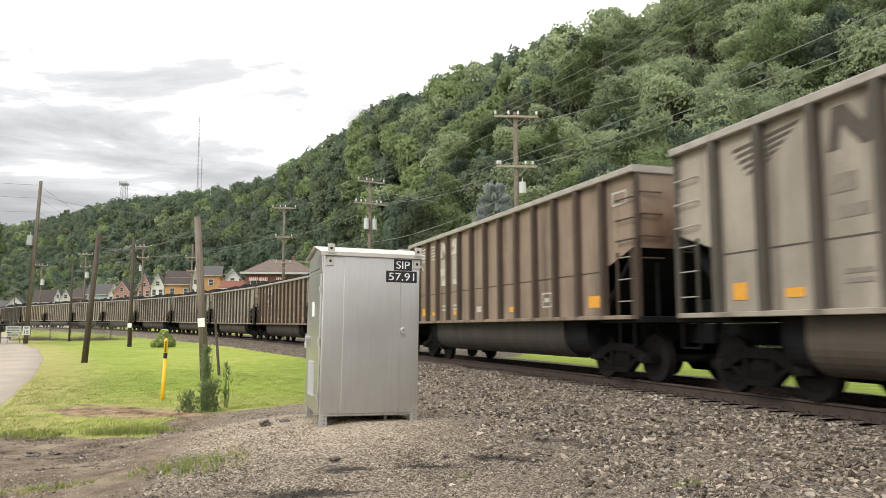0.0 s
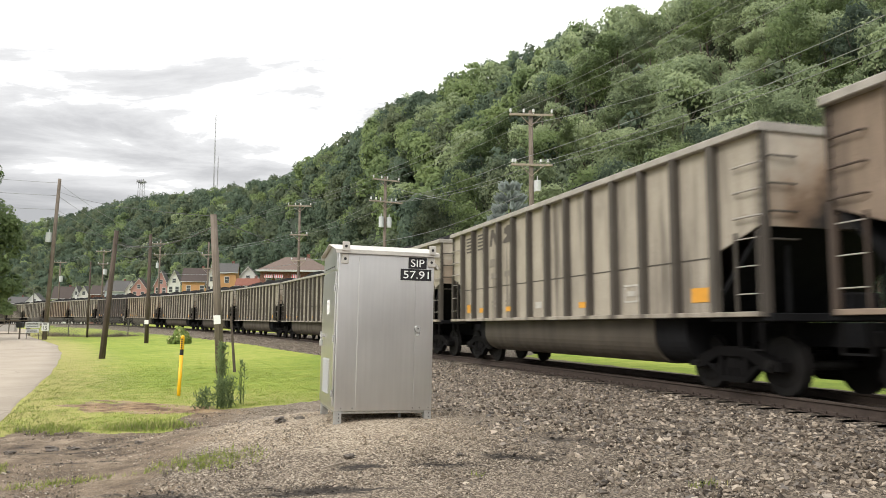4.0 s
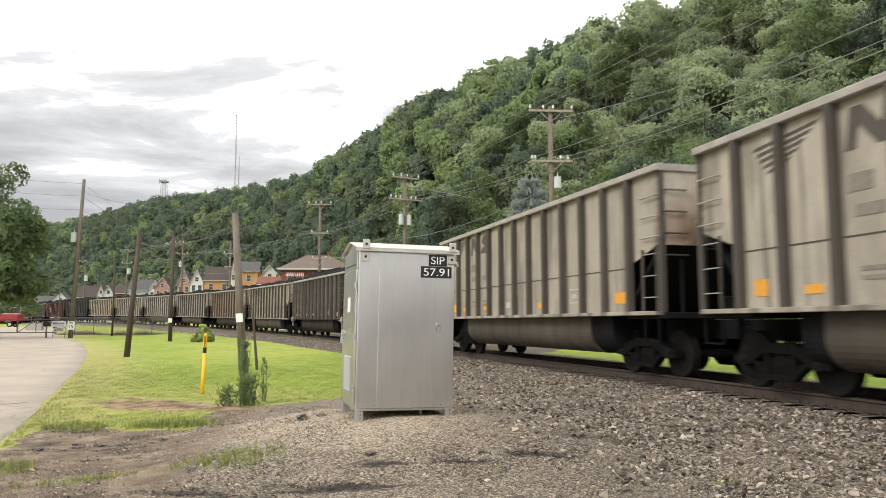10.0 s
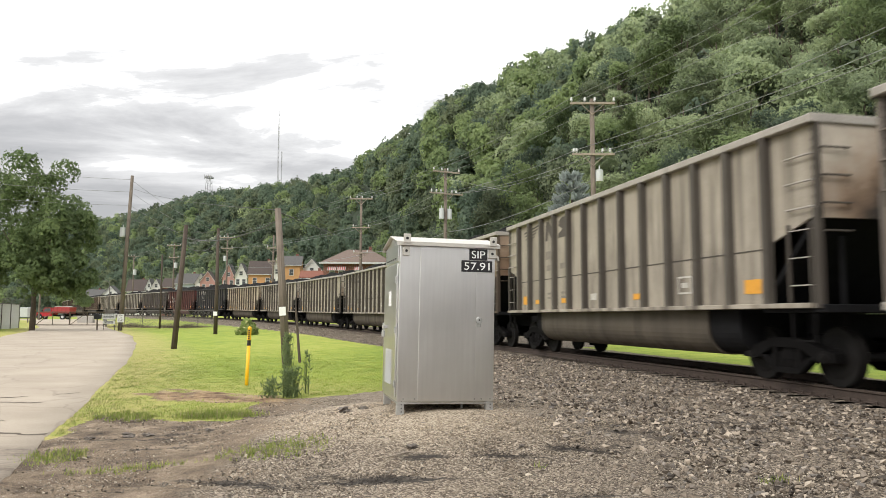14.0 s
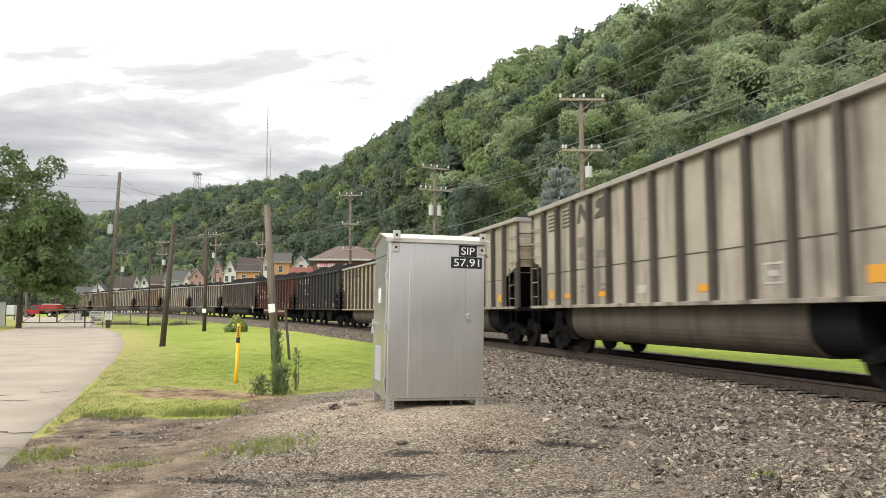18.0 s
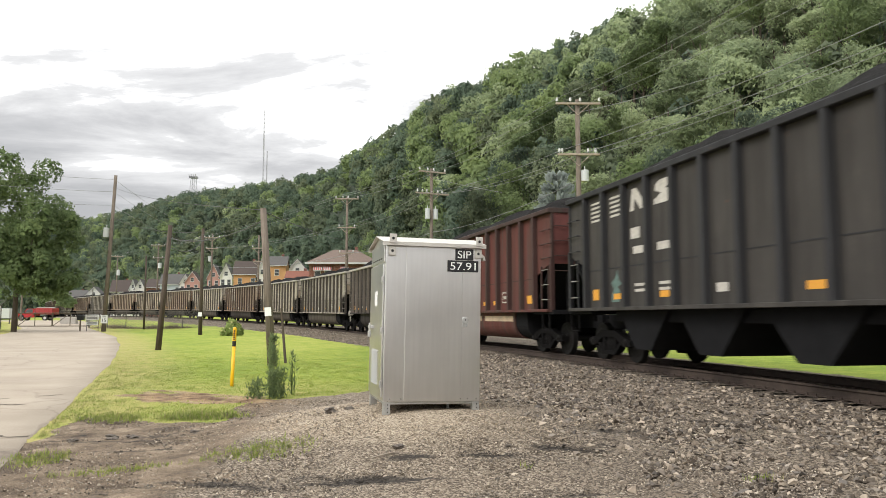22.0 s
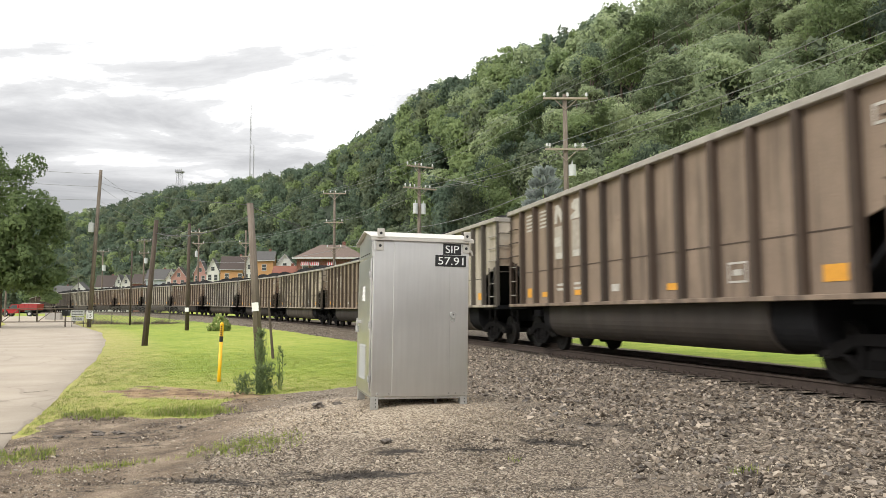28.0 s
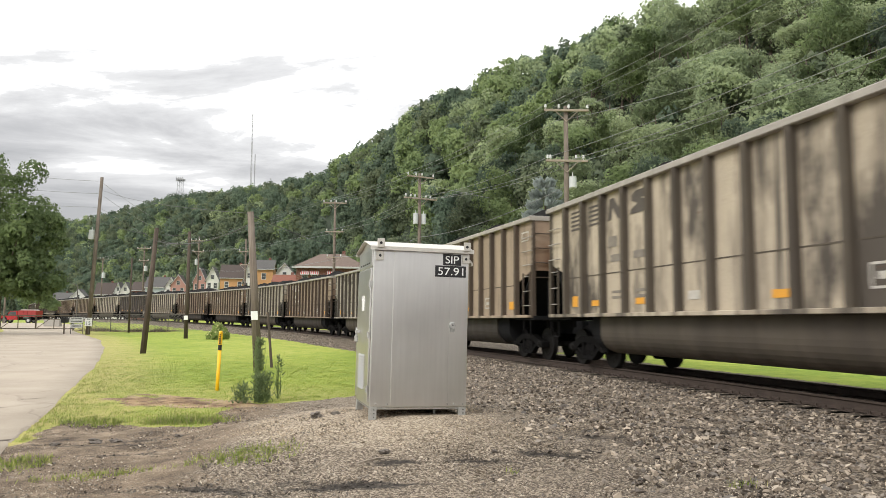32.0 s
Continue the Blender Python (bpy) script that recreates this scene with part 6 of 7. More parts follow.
HOUSES = [  # ahead, side, width, eave, ridge, roof form, wall, roof, words
    (144, -16.1, 12.87, 12.66, 14.86, "hip", BRICK, ROOF_BROWN, "red brick house with a brown hip roof and striped awnings"),
    (152, -26.0, 4.9, 9.8, 10.9, "side", BRICK, ROOF_TERRA, "low brick building with a terracotta roof beside the brick house"),
    (177, -30.52, 5.72, 12.74, 15.13, "front", WHITE_SIDING, ROOF_GREY, "white sided house with a grey gable roof"),
    (168, -33.51, 3.91, 13.68, 15.19, "side", ORANGE_SIDING, ROOF_GREY, "orange painted house with a grey roof"),
    (180, -39.42, 2.3, 12.66, 15.77, "front", WHITE_SIDING, ROOF_GREY, "narrow white house with a gable front"),
    (183, -43.8, 6.1, 12.79, 15.18, "side", ORANGE_SIDING, ROOF_BROWN, "orange sided house with a dark brown roof"),
    (201, -53.53, 3.17, 13.35, 15.77, "front", WHITE_SIDING, ROOF_GREY, "white house with a steep grey gable"),
    (207, -58.55, 3.27, 13.4, 16.04, "front", PINK_SIDING, ROOF_GREY, "pink sided house with a steep gable"),
    (219, -68.0, 4.2, 12.6, 14.75, "front", PINK_SIDING, ROOF_BROWN, "pink sided house with a dark gable roof"),
    (224, -71.6, 3.2, 12.3, 14.3, "front", WHITE_SIDING, ROOF_GREY, "narrow white gable beside a pale blue house"),
    (225, -76.0, 6.5, 12.2, 14.43, "side", BLUE_SIDING, ROOF_GREY, "pale blue sided house with a grey roof"),
    (234, -83.86, 5.27, 11.43, 13.37, "side", BRICK, ROOF_BROWN, "brick house with a brown roof"),
    (240, -90.88, 2.89, 11.51, 13.49, "front", WHITE_SIDING, ROOF_GREY, "small white house with a gable front"),
    (246, -95.46, 2.03, 11.76, 13.79, "front", WHITE_SIDING, ROOF_GREY, "small white house with a steep gable"),
    (249, -100.74, 6.17, 10.95, 13.75, "side", WHITE_SIDING, ROOF_BROWN, "white house with a dark brown roof"),
    (278, -121.98, 5.85, 10.38, 12.67, "front", WHITE_SIDING, ROOF_GREY, "small white house beyond the train"),
    (285, -131.58, 6.21, 9.96, 11.67, "side", WHITE_SIDING, ROOF_GREY, "low white house beyond the train"),
]
for row in HOUSES:
    house(*row)


def build_masts():
    """Slender guyed radio masts and a lattice tower on the far ridge."""
    steel = plain("dull_mast_steel", (0.30, 0.30, 0.32), 0.7, 0.0, 0.2, 1.0)
    for d, side, z0, z1, w in ((430, -94.7, 60, 121.2, 0.45), (430, -92.7, 60, 97.3, 0.35)):
        x, y = ahead(d, side)
        mast = thing("radio_mast", pose(x, y, z0), "slender grey radio mast rising from the wooded ridge", "mast", "radio masts on the ridge")
        for q in range(3):
            a = q * 2.094
            part("leg", rod((math.cos(a) * w, math.sin(a) * w, 0), (math.cos(a) * w * 0.6, math.sin(a) * w * 0.6, z1 - z0), 0.10, 0.07, 6), steel, mast)
        k = int((z1 - z0) / 2.5)
        for i in range(k):
            part("strut", rod((w * 0.8, 0, i * 2.5), (-w * 0.5, w * 0.7, i * 2.5 + 2.5), 0.05, sides=5), steel, mast)
    x, y = ahead(420, -131.3)
    tower = thing("lattice_tower", pose(x, y, 56), "grey lattice tower with antennas on the ridge", "tower")
    for sx in (-1, 1):
        for sy in (-1, 1):
            part("leg", rod((sx * 2.2, sy * 2.2, 0), (sx * 1.1, sy * 1.1, 24.5), 0.16, 0.10, 6), steel, tower)
    for i in range(8):
        h0, h1 = i * 3.0, i * 3.0 + 3.0
        w0, w1 = 2.2 - h0 / 24.5 * 1.1, 2.2 - h1 / 24.5 * 1.1
        for sy in (-1, 1):
            part("strut", rod((-w0, sy * w0, h0), (w1, sy * w1, h1), 0.07, sides=5), steel, tower)
            part("strut", rod((w0, sy * w0, h0), (-w1, sy * w1, h1), 0.07, sides=5), steel, tower)
    part("platform", box(-1.9, 1.9, -1.9, 1.9, 23.4, 24.4, 0.05), steel, tower)
    for px in (-1.8, -0.6, 0.6, 1.8):
        part("antenna", box(px - 0.15, px + 0.15, -2.2, -2.0, 22.6, 25.2, 0.03), steel, tower)


build_masts()

# ---- gate, fences, signs and truck at the end of the road ----
GATE_STEEL = plain("rusty_olive_gate_paint", (0.075, 0.06, 0.036), 0.7, 0.0, 0.3, 8.0)
FENCE_STEEL = plain("dull_fence_steel", (0.12, 0.11, 0.10), 0.6, 0.3, 0.2, 10.0)
SLAT = plain("pale_fence_slats", (0.60, 0.61, 0.60), 0.6, 0.0, 0.12, 4.0)
RED_PAINT = plain("red_truck_paint", (0.36, 0.022, 0.03), 0.25, 0.0, 0.12, 2.0)
RED_DUMP = plain("faded_red_bed_paint", (0.30, 0.03, 0.03), 0.5, 0.0, 0.2, 3.0)
YELLOW = plain("yellow_marker_plastic", (0.85, 0.47, 0.01), 0.45, 0.0, 0.08, 6.0)
TYRE = plain("tyre_rubber", (0.02, 0.02, 0.02), 0.85, 0.0, 0.3, 10.0)
CONCRETE = plain("grey_concrete", (0.36, 0.34, 0.31), 0.9, 0.0, 0.2, 4.0)


def on_ground(d, side, turn=0.0, lift=0.0):
    x, y = ahead(d, side)
    return pose(x, y, ground_at(x, y) + lift, 0, 0, turn)


def build_gate():
    gate = thing("swing_gate", on_ground(80, -43.0, 5.3), "closed pair of tubular steel swing gates across the road", "gate")
    for x in (0, 7.5):
        part("post", rod((x, 0, -0.5), (x, 0, 1.9), 0.07, 0.07, 10), YELLOW if x == 0 else FENCE_STEEL, gate)
    for x0, x1 in ((0.12, 3.68), (3.75, 7.38)):
        for z in (0.10, 1.45):
            part("rail", rod((x0, 0, z), (x1, 0, z), 0.05, sides=8), GATE_STEEL, gate)
        for x in (x0, (x0 + x1) / 2, x1):
            part("upright", rod((x, 0, 0.08), (x, 0, 1.47), 0.045, sides=8), GATE_STEEL, gate)
        part("diagonal", rod((x0, 0, 0.10), ((x0 + x1) / 2, 0, 1.45), 0.035, sides=6), GATE_STEEL, gate)


build_gate()


def wire_mesh(x0, x1, z0, z1, step=0.16, r=0.010):
    """Woven diamonds of a chain-link fence."""
    bm = bmesh.new()
    k = int((x1 - x0 + z1 - z0) / step)
    for i in range(k):
        u = x0 + i * step
        for sgn in (1, -1):
            xa, za, xb, zb = (u, z0, u - (z1 - z0), z1) if sgn > 0 else (x1 + x0 - u, z0, x1 + x0 - u + (z1 - z0), z1)
            def clip(xa, za, xb, zb):
                pts = []
                for x, z, ox, oz in ((xa, za, xb, zb), (xb, zb, xa, za)):
                    if x < x0:
                        t = (x0 - x) / (ox - x)
                        x, z = x0, z + (oz - z) * t
                    if x > x1:
                        t = (x1 - x) / (ox - x)
                        x, z = x1, z + (oz - z) * t
                    pts.append((x, 0, z))
                return pts
            if max(xa, xb) <= x0 or min(xa, xb) >= x1:
                continue
            p, q = clip(xa, za, xb, zb)
            if math.dist(p, q) > 0.05:
                rod(p, q, r, sides=3, bm=bm, caps=False)
    return bm


def build_fences():
    # chain link from the gate to the track
    a, c = Vector(ahead(80, -35.4)), Vector(ahead(76, -22.5))
    run = c - a
    turn = math.degrees(math.atan2(run.y, run.x))
    link = thing("chain_link_fence", pose(a.x, a.y, ground_at(a.x, a.y), 0, 0, turn), "low galvanised chain-link fence between posts", "fence")
    n = 6
    for i in range(n + 1):
        x = run.length * i / n
        part("post", rod((x, 0, -0.4), (x, 0, 1.75), 0.04, sides=8), FENCE_STEEL, link)
    part("top_rail", rod((0, 0, 1.72), (run.length, 0, 1.72), 0.028, sides=8), FENCE_STEEL, link)
    tagged(part("mesh", wire_mesh(0, run.length, 0.05, 1.7), FENCE_STEEL, link, "woven wire mesh"), kind="stuff")
    # tall slatted fence with leaning barbed-wire arms
    a, c = Vector(ahead(58.5, -37.5)), Vector(ahead(74, -41.3))
    run = c - a
    turn = math.degrees(math.atan2(run.y, run.x))
    tall = thing("slatted_fence", pose(a.x, a.y, ground_at(a.x, a.y), 0, 0, turn), "tall pale slatted fence topped with barbed wire", "fence")
    n = 6
    for i in range(n + 1):
        x = run.length * i / n
        part("post", rod((x, 0, -0.4), (x, 0, 2.45), 0.05, sides=8), FENCE_STEEL, tall)
        part("arm", rod((x, 0, 2.42), (x, -0.38, 2.85), 0.025, sides=6), FENCE_STEEL, tall)
    part("top_rail", rod((0, 0, 2.4), (run.length, 0, 2.4), 0.03, sides=8), FENCE_STEEL, tall)
    for i in range(3):
        f = 0.35 + 0.3 * i
        part("barbed_wire", rod((0, -0.38 * f, 2.42 + 0.43 * f), (run.length, -0.38 * f, 2.42 + 0.43 * f), 0.012, sides=4), FENCE_STEEL, tall)
    slat = mesh_of(box(-0.0485, 0.0485, -0.012, 0.012, 0.06, 2.36), "slat", SLAT)
    k = int(run.length / 0.1)
    for i in range(k):
        part("slat", slat, SLAT, tall, at=pose(0.05 + i * 0.1, 0.03, 0))


build_fences()


def build_signs():
    pole = thing("speed_sign", on_ground(65.2, -27.65, 5.3), "white sign reading 15 on the tall pole beside the road", "sign")
    part("post", rod((0.0, 0.1, -0.4), (0.0, 0.1, 1.3), 0.03, sides=8), FENCE_STEEL, pole)
    plate = part("plate", box(-0.29, 0.29, 0.02, 0.04, 0.72, 1.42, 0.01), WHITE_PLATE, pole)
    lettering("15", 0.30, BLACK_PLATE, plate, pose(0, 0.016, 0.98, 90, 0, 0))
    for i, (w, z) in enumerate(((0.34, 1.34), (0.30, 1.27))):
        part("line_of_text", box(-w / 2, w / 2, 0.014, 0.018, z - 0.018, z + 0.018), BLACK_PLATE, plate)
    box_sign = thing("road_sign", on_ground(66.5, -29.2, 5.3), "pair of white notice boards with dark bars", "sign")
    for x in (-0.5, 0.5):
        part("post", rod((x, 0.05, -0.4), (x, 0.05, 1.45), 0.03, sides=8), FENCE_STEEL, box_sign)
    for x0, x1, z0, z1 in ((-0.62, 0.55, 0.95, 1.45), (-0.55, 0.5, 0.55, 0.85)):
        board = part("board", box(x0, x1, 0, 0.03, z0, z1, 0.008), WHITE_PLATE, box_sign)
        for q in (0.3, 0.55, 0.8):
            part("line_of_text", box(x0 + 0.12, x1 - 0.12, -0.006, -0.002, z0 + (z1 - z0) * q - 0.02, z0 + (z1 - z0) * q + 0.02), BLACK_PLATE, board)
    mail = thing("mailbox", on_ground(66.2, -30.1, 5.3), "black box on a post beside the road signs", "box")
    part("post", box(-0.05, 0.05, -0.05, 0.05, -0.4, 1.0), OLD_POLE, mail)
    part("case", box(-0.25, 0.25, -0.2, 0.3, 0.98, 1.42, 0.05), BLACK_PLATE, mail)
    block = thing("concrete_block", on_ground(88, -41.3, 5.3), "pale concrete barrier block behind the gate", "block")
    part("block", box(-0.9, 0.9, -0.35, 0.35, -0.05, 0.75, 0.04), CONCRETE, block)
    cabinet = thing("utility_box", on_ground(86, -47.5, 5.3), "grey utility box on a stand behind the gate", "box")
    part("case", box(-0.6, 0.6, -0.3, 0.3, 0.6, 1.7, 0.03), GREY_TANK, cabinet)
    for x in (-0.5, 0.5):
        part("leg", box(x - 0.05, x + 0.05, -0.05, 0.05, -0.2, 0.6), FENCE_STEEL, cabinet)
    pole = thing("wooden_post", on_ground(99, -52.7, 5.3), "pale bare wooden post beyond the gate", "post")
    part("post", rod((0, 0, -0.5), (0.05, 0, 4.2), 0.13, 0.11, 9), OLD_POLE, pole)
    lamp = thing("street_lamp", on_ground(120, -52.8, 5.3), "grey street lamp with a curved arm", "street lamp")
    part("post", rod((0, 0, -0.3), (0, 0, 6.0), 0.09, 0.06, 8), FENCE_STEEL, lamp)
    part("arm", rod((0, 0, 5.9), (-1.6, 0, 6.5), 0.04, sides=6), FENCE_STEEL, lamp)
    part("head", box(-2.1, -1.5, -0.12, 0.12, 6.42, 6.56, 0.04), FENCE_STEEL, lamp)


build_signs()


def build_truck():
    """Red work truck with a dump bed, nose to the left; x runs towards its tail."""
    t = thing("work_truck", on_ground(120, -64.2, 5.3), "red work truck with a tipping bed parked behind the gate", "truck")
    part("body", prism([(0, 0.55), (0, 1.05), (0.12, 1.12), (1.25, 1.22), (1.75, 1.85), (2.75, 1.88), (2.85, 1.2), (2.85, 0.5), (1.35, 0.5), (1.3, 0.75), (1.1, 0.95), (0.75, 0.95), (0.5, 0.75), (0.45, 0.5)], -0.95, 0.95, "y"), RED_PAINT, t)
    part("side_window", prism([(1.45, 1.27), (1.80, 1.76), (2.62, 1.78), (2.68, 1.27)], -0.958, -0.952, "y"), PANE, t)
    part("windscreen", prism([(1.22, 1.26), (1.70, 1.80), (1.72, 1.78), (1.26, 1.25)], -0.82, 0.82, "y"), PANE, t)
    part("chassis", box(0.4, 5.6, -0.45, 0.45, 0.5, 0.72, 0.02), RUNNING_GEAR, t)
    part("dump_bed", prism([(2.95, 1.0), (2.95, 1.75), (3.2, 1.95), (5.75, 1.95), (5.7, 1.0)], -1.05, 1.05, "y"), RED_DUMP, t)
    part("bed_load", prism([(3.2, 1.9), (3.4, 2.12), (5.0, 2.1), (5.6, 1.9)], -0.95, 0.95, "y"), CONCRETE, t)
    for x in (3.1, 3.75, 4.4, 5.05, 5.65):
        part("bed_rib", box(x - 0.05, x + 0.05, -1.10, -1.05, 1.0, 1.92, 0.01), RED_DUMP, t)
    part("bumper", box(-0.12, 0.02, -0.95, 0.95, 0.5, 0.72, 0.03), ZINC, t)
    for y in (-0.7, 0.7):
        part("headlight", box(-0.02, 0.02, y - 0.15, y + 0.15, 0.82, 1.0, 0.02), WHITE_PLATE, t)
    part("mirror", box(1.3, 1.45, -1.15, -0.98, 1.25, 1.5, 0.02), BLACK_PLATE, t)
    for x in (0.92, 4.55):
        for y in (-0.85, 0.85):
            w = part("wheel", rod((x, y - 0.13, 0.42), (x, y + 0.13, 0.42), 0.42, sides=20), TYRE, t)
            part("rim", rod((x, y - 0.135, 0.42), (x, y + 0.135, 0.42), 0.22, sides=14), ZINC, w)


build_truck()

# ---- marker post, bush, weeds, grass and stones ----
def build_marker():
    m = thing("marker_post", on_ground(16.6, -4.24, 0), "yellow pipeline marker post with a black band in the grass", "marker post")
    m.matrix_basis = m.matrix_basis @ pose(0, 0, 0, 0, 2.0, 0)
    part("post", rod((0, 0, -0.3), (0, 0, 0.86), 0.038, 0.038, 14), YELLOW, m, smooth=True)
    part("band", rod((0, 0, 0.86), (0, 0, 0.98), 0.040, sides=14), BLACK_PLATE, m)
    top = rod((0, 0, 0.98), (0, 0, 1.24), 0.041, 0.041, 14)
    bmesh.ops.create_uvsphere(top, u_segments=14, v_segments=7, radius=0.041, matrix=Matrix.Translation((0, 0, 1.24)))
    cap = part("cap", top, YELLOW, m)
    for i in range(5):
        part("line_of_text", box(-0.012, 0.022, -0.0445, -0.0405, 1.00 + i * 0.045, 1.03 + i * 0.045), BLACK_PLATE, cap)


build_marker()


PALE_BLOSSOM = plain("pale_yellow_blossom", (0.60, 0.55, 0.25), 0.7)


def leafy(name, at, tris, outs, mat, label, category):
    ob = thing(name, at, label, category)
    part("foliage", triangles_mesh("foliage", tris, outs, mat), mat, ob)
    return ob


def build_shrubs():
    tri, out = crown_arrays(90, 2600, 0.12, 0.85, 0.85, 18, (0.24, 0.42))
    leaf = material("bush_leaves", leaf_look((0.14, 0.21, 0.055), (0.25, 0.34, 0.09), (0.40, 0.46, 0.17)))
    bush = leafy("bush", on_ground(53.5, -13.75, 0, -0.45), tri * (1.12, 1.12, 1.12), out, leaf, "rounded green bush at the edge of the ballast", "bush")
    part("stem", rod((0, 0, -0.2), (0, 0, 0.9), 0.05, 0.02, 6), BARK, bush)
    pick = np.random.default_rng(91).choice(len(tri), 170, replace=False)
    part("blossoms", triangles_mesh("blossoms", tri[pick] * 1.15, out[pick], PALE_BLOSSOM), PALE_BLOSSOM, bush, "pale yellow blossoms")
    tri, out = crown_arrays(92, 3000, 0.17, 1.35, 0.8, 20, (0.2, 0.38))
    young = leafy("young_tree", on_ground(100, -47.4), tri + np.array([0, 0, 1.4]), out, LEAVES[1], "small light green tree beyond the gate", "tree")
    part("trunk", rod((0, 0, -0.3), (0.05, 0, 2.6), 0.07, 0.03, 7), BARK, young)
    # climbing weeds on the leaning pole, and shoots round it
    rng = np.random.default_rng(21)
    for q, (d, side, h, w, k) in enumerate(((14.6, -2.95, 1.15, 0.17, 420), (14.3, -2.72, 0.55, 0.16, 110), (14.0, -3.12, 0.36, 0.28, 160), (14.9, -2.62, 0.8, 0.12, 70), (14.2, -2.86, 0.5, 0.26, 240), (22.5, -4.62, 0.9, 0.18, 120))):
        z = rng.uniform(0, 1, k) ** 0.9 * h
        r = rng.normal(0, w * 0.34, (k, 2)) * (1.05 - z / h * 0.6)[:, None]
        p = np.stack([r[:, 0], r[:, 1], z], 1)
        dd = np.stack([rng.normal(0, 0.6, k), rng.normal(0, 0.6, k), rng.uniform(0.3, 1, k)], 1)
        dd /= np.linalg.norm(dd, axis=1)[:, None]
        s = np.cross(dd, rng.normal(0, 1, (k, 3)))
        s /= np.linalg.norm(s, axis=1)[:, None]
        tri = np.stack([p - s * 0.015, p + s * 0.015, p + dd * 0.11], 1)
        weed = leafy("weed", on_ground(d, side), tri, np.repeat(dd[:, None], 3, 1), LEAVES[1], "tangle of dark green weeds round the pole's foot", "weed")
        for i in range(5):
            a, c = rng.normal(0, w * 0.3, 2), rng.normal(0, w * 0.5, 2)
            part("stalk", rod((a[0], a[1], -0.05), (c[0], c[1], h * rng.uniform(0.7, 1.05)), 0.007, 0.003, 5), LEAVES[1], weed)


build_shrubs()


def grass_look(n):
    v = n.math("ADD", n.math("MULTIPLY", n.island, 0.5), n.math("MULTIPLY", n.noise(0.5, 3, 0.6, n.place), 0.6))
    return {"Base Color": n.ramp(v, [(0.3, (0.17, 0.25, 0.026)), (0.55, (0.27, 0.36, 0.04)), (0.75, (0.42, 0.42, 0.11))]), "Roughness": 0.7, "glow_through": ((0.30, 0.40, 0.05, 1), 0.35),
            "Normal": n.add("ShaderNodeAttribute", attribute_name="outward").outputs["Vector"]}


def dry_look(n):
    return {"Base Color": n.ramp(n.island, [(0.2, (0.22, 0.25, 0.05)), (0.8, (0.42, 0.38, 0.14))]), "Roughness": 0.8,
            "Normal": n.add("ShaderNodeAttribute", attribute_name="outward").outputs["Vector"]}


def blades(x, y, tall, wide, rng, name, mat, label):
    z = ground_height(x, y)
    k = len(x)
    p = np.stack([x, y, z - 0.01], 1)
    a = rng.uniform(0, 6.28, k)
    s = np.stack([np.cos(a), np.sin(a), np.zeros(k)], 1) * wide[:, None]
    tip = np.stack([rng.normal(0, 0.35, k) * tall, rng.normal(0, 0.35, k) * tall, tall], 1)
    out = np.stack([rng.normal(0, 0.25, k), rng.normal(0, 0.25, k) - 0.2, np.ones(k)], 1)
    out /= np.linalg.norm(out, axis=1)[:, None]
    me = triangles_mesh(name, np.stack([p - s, p + s, p + tip], 1), np.repeat(out[:, None], 3, 1), mat)
    tagged(new(name, me), label, "grass", kind="stuff")


def build_grass():
    rng = np.random.default_rng(17)
    mat, dry = material("grass_blades", grass_look), material("dry_grass_blades", dry_look)
    k = 420000
    a, r = np.radians(rng.uniform(-42, 6, k)), 7.0 + 33 * rng.uniform(0, 1, k) ** 1.25
    x, y = r * np.sin(a), r * np.cos(a)
    bare, road = bare_share(x, y), toward_polygon(x, y, ROAD)
    keep = (rng.uniform(0, 1, k) > bare * 1.15 + 0.05) & (road < -0.02) & (rng.uniform(0, 1, k) < 1.05 - smooth(15, 37, r))
    x, y, r, road = x[keep], y[keep], r[keep], road[keep]
    fringe = np.exp(-np.abs(toward_polygon(x, y, BARE)) / 0.5) + 0.45 * np.exp(-np.abs(road) / 0.5)
    tall = rng.uniform(0.015, 0.04, len(x)) * (1 + 0.7 * np.clip(fringe, 0, 1) * rng.uniform(0, 1, len(x)))
    yellow = rng.uniform(0, 1, len(x)) < 0.12 + 0.45 * smooth(-2.6, -0.2, road)
    k = 380000
    gx, gy = rng.uniform(-6.6, 2.6, k), rng.uniform(6.6, 12.0, k)
    dense = tufts_here(gx, gy) * (0.55 + 0.6 * np.sin(gx * 23 + 3 * np.sin(gy * 17)) * np.sin(gy * 29))
    on = (rng.uniform(0, 1, k) < dense * 0.8) & (dense > 0.12)
    gx, gy = gx[on], gy[on]
    x, y, r = np.concatenate([x, gx]), np.concatenate([y, gy]), np.concatenate([r, np.hypot(gx, gy)])
    tall = np.concatenate([tall, rng.uniform(0.02, 0.085, len(gx)) * (1 + 0.9 * np.exp(-((gx + 4.6) ** 2 + (gy - 11.2) ** 2)))])
    yellow = np.concatenate([yellow, rng.uniform(0, 1, len(gx)) < 0.35])
    wide = 0.0035 + 0.00022 * r
    blades(x[~yellow], y[~yellow], tall[~yellow], wide[~yellow], rng, "grass", mat, "short mown green grass blades")
    blades(x[yellow], y[yellow], tall[yellow], wide[yellow], rng, "dry_grass", dry, "yellowed grass blades along the edges")


build_grass()


def straw_look(n):
    return {"Base Color": n.ramp(n.island, [(0.15, (0.16, 0.115, 0.065)), (0.6, (0.30, 0.225, 0.13)), (0.95, (0.36, 0.33, 0.14))]), "Roughness": 0.85,
            "Normal": n.add("ShaderNodeAttribute", attribute_name="outward").outputs["Vector"]}


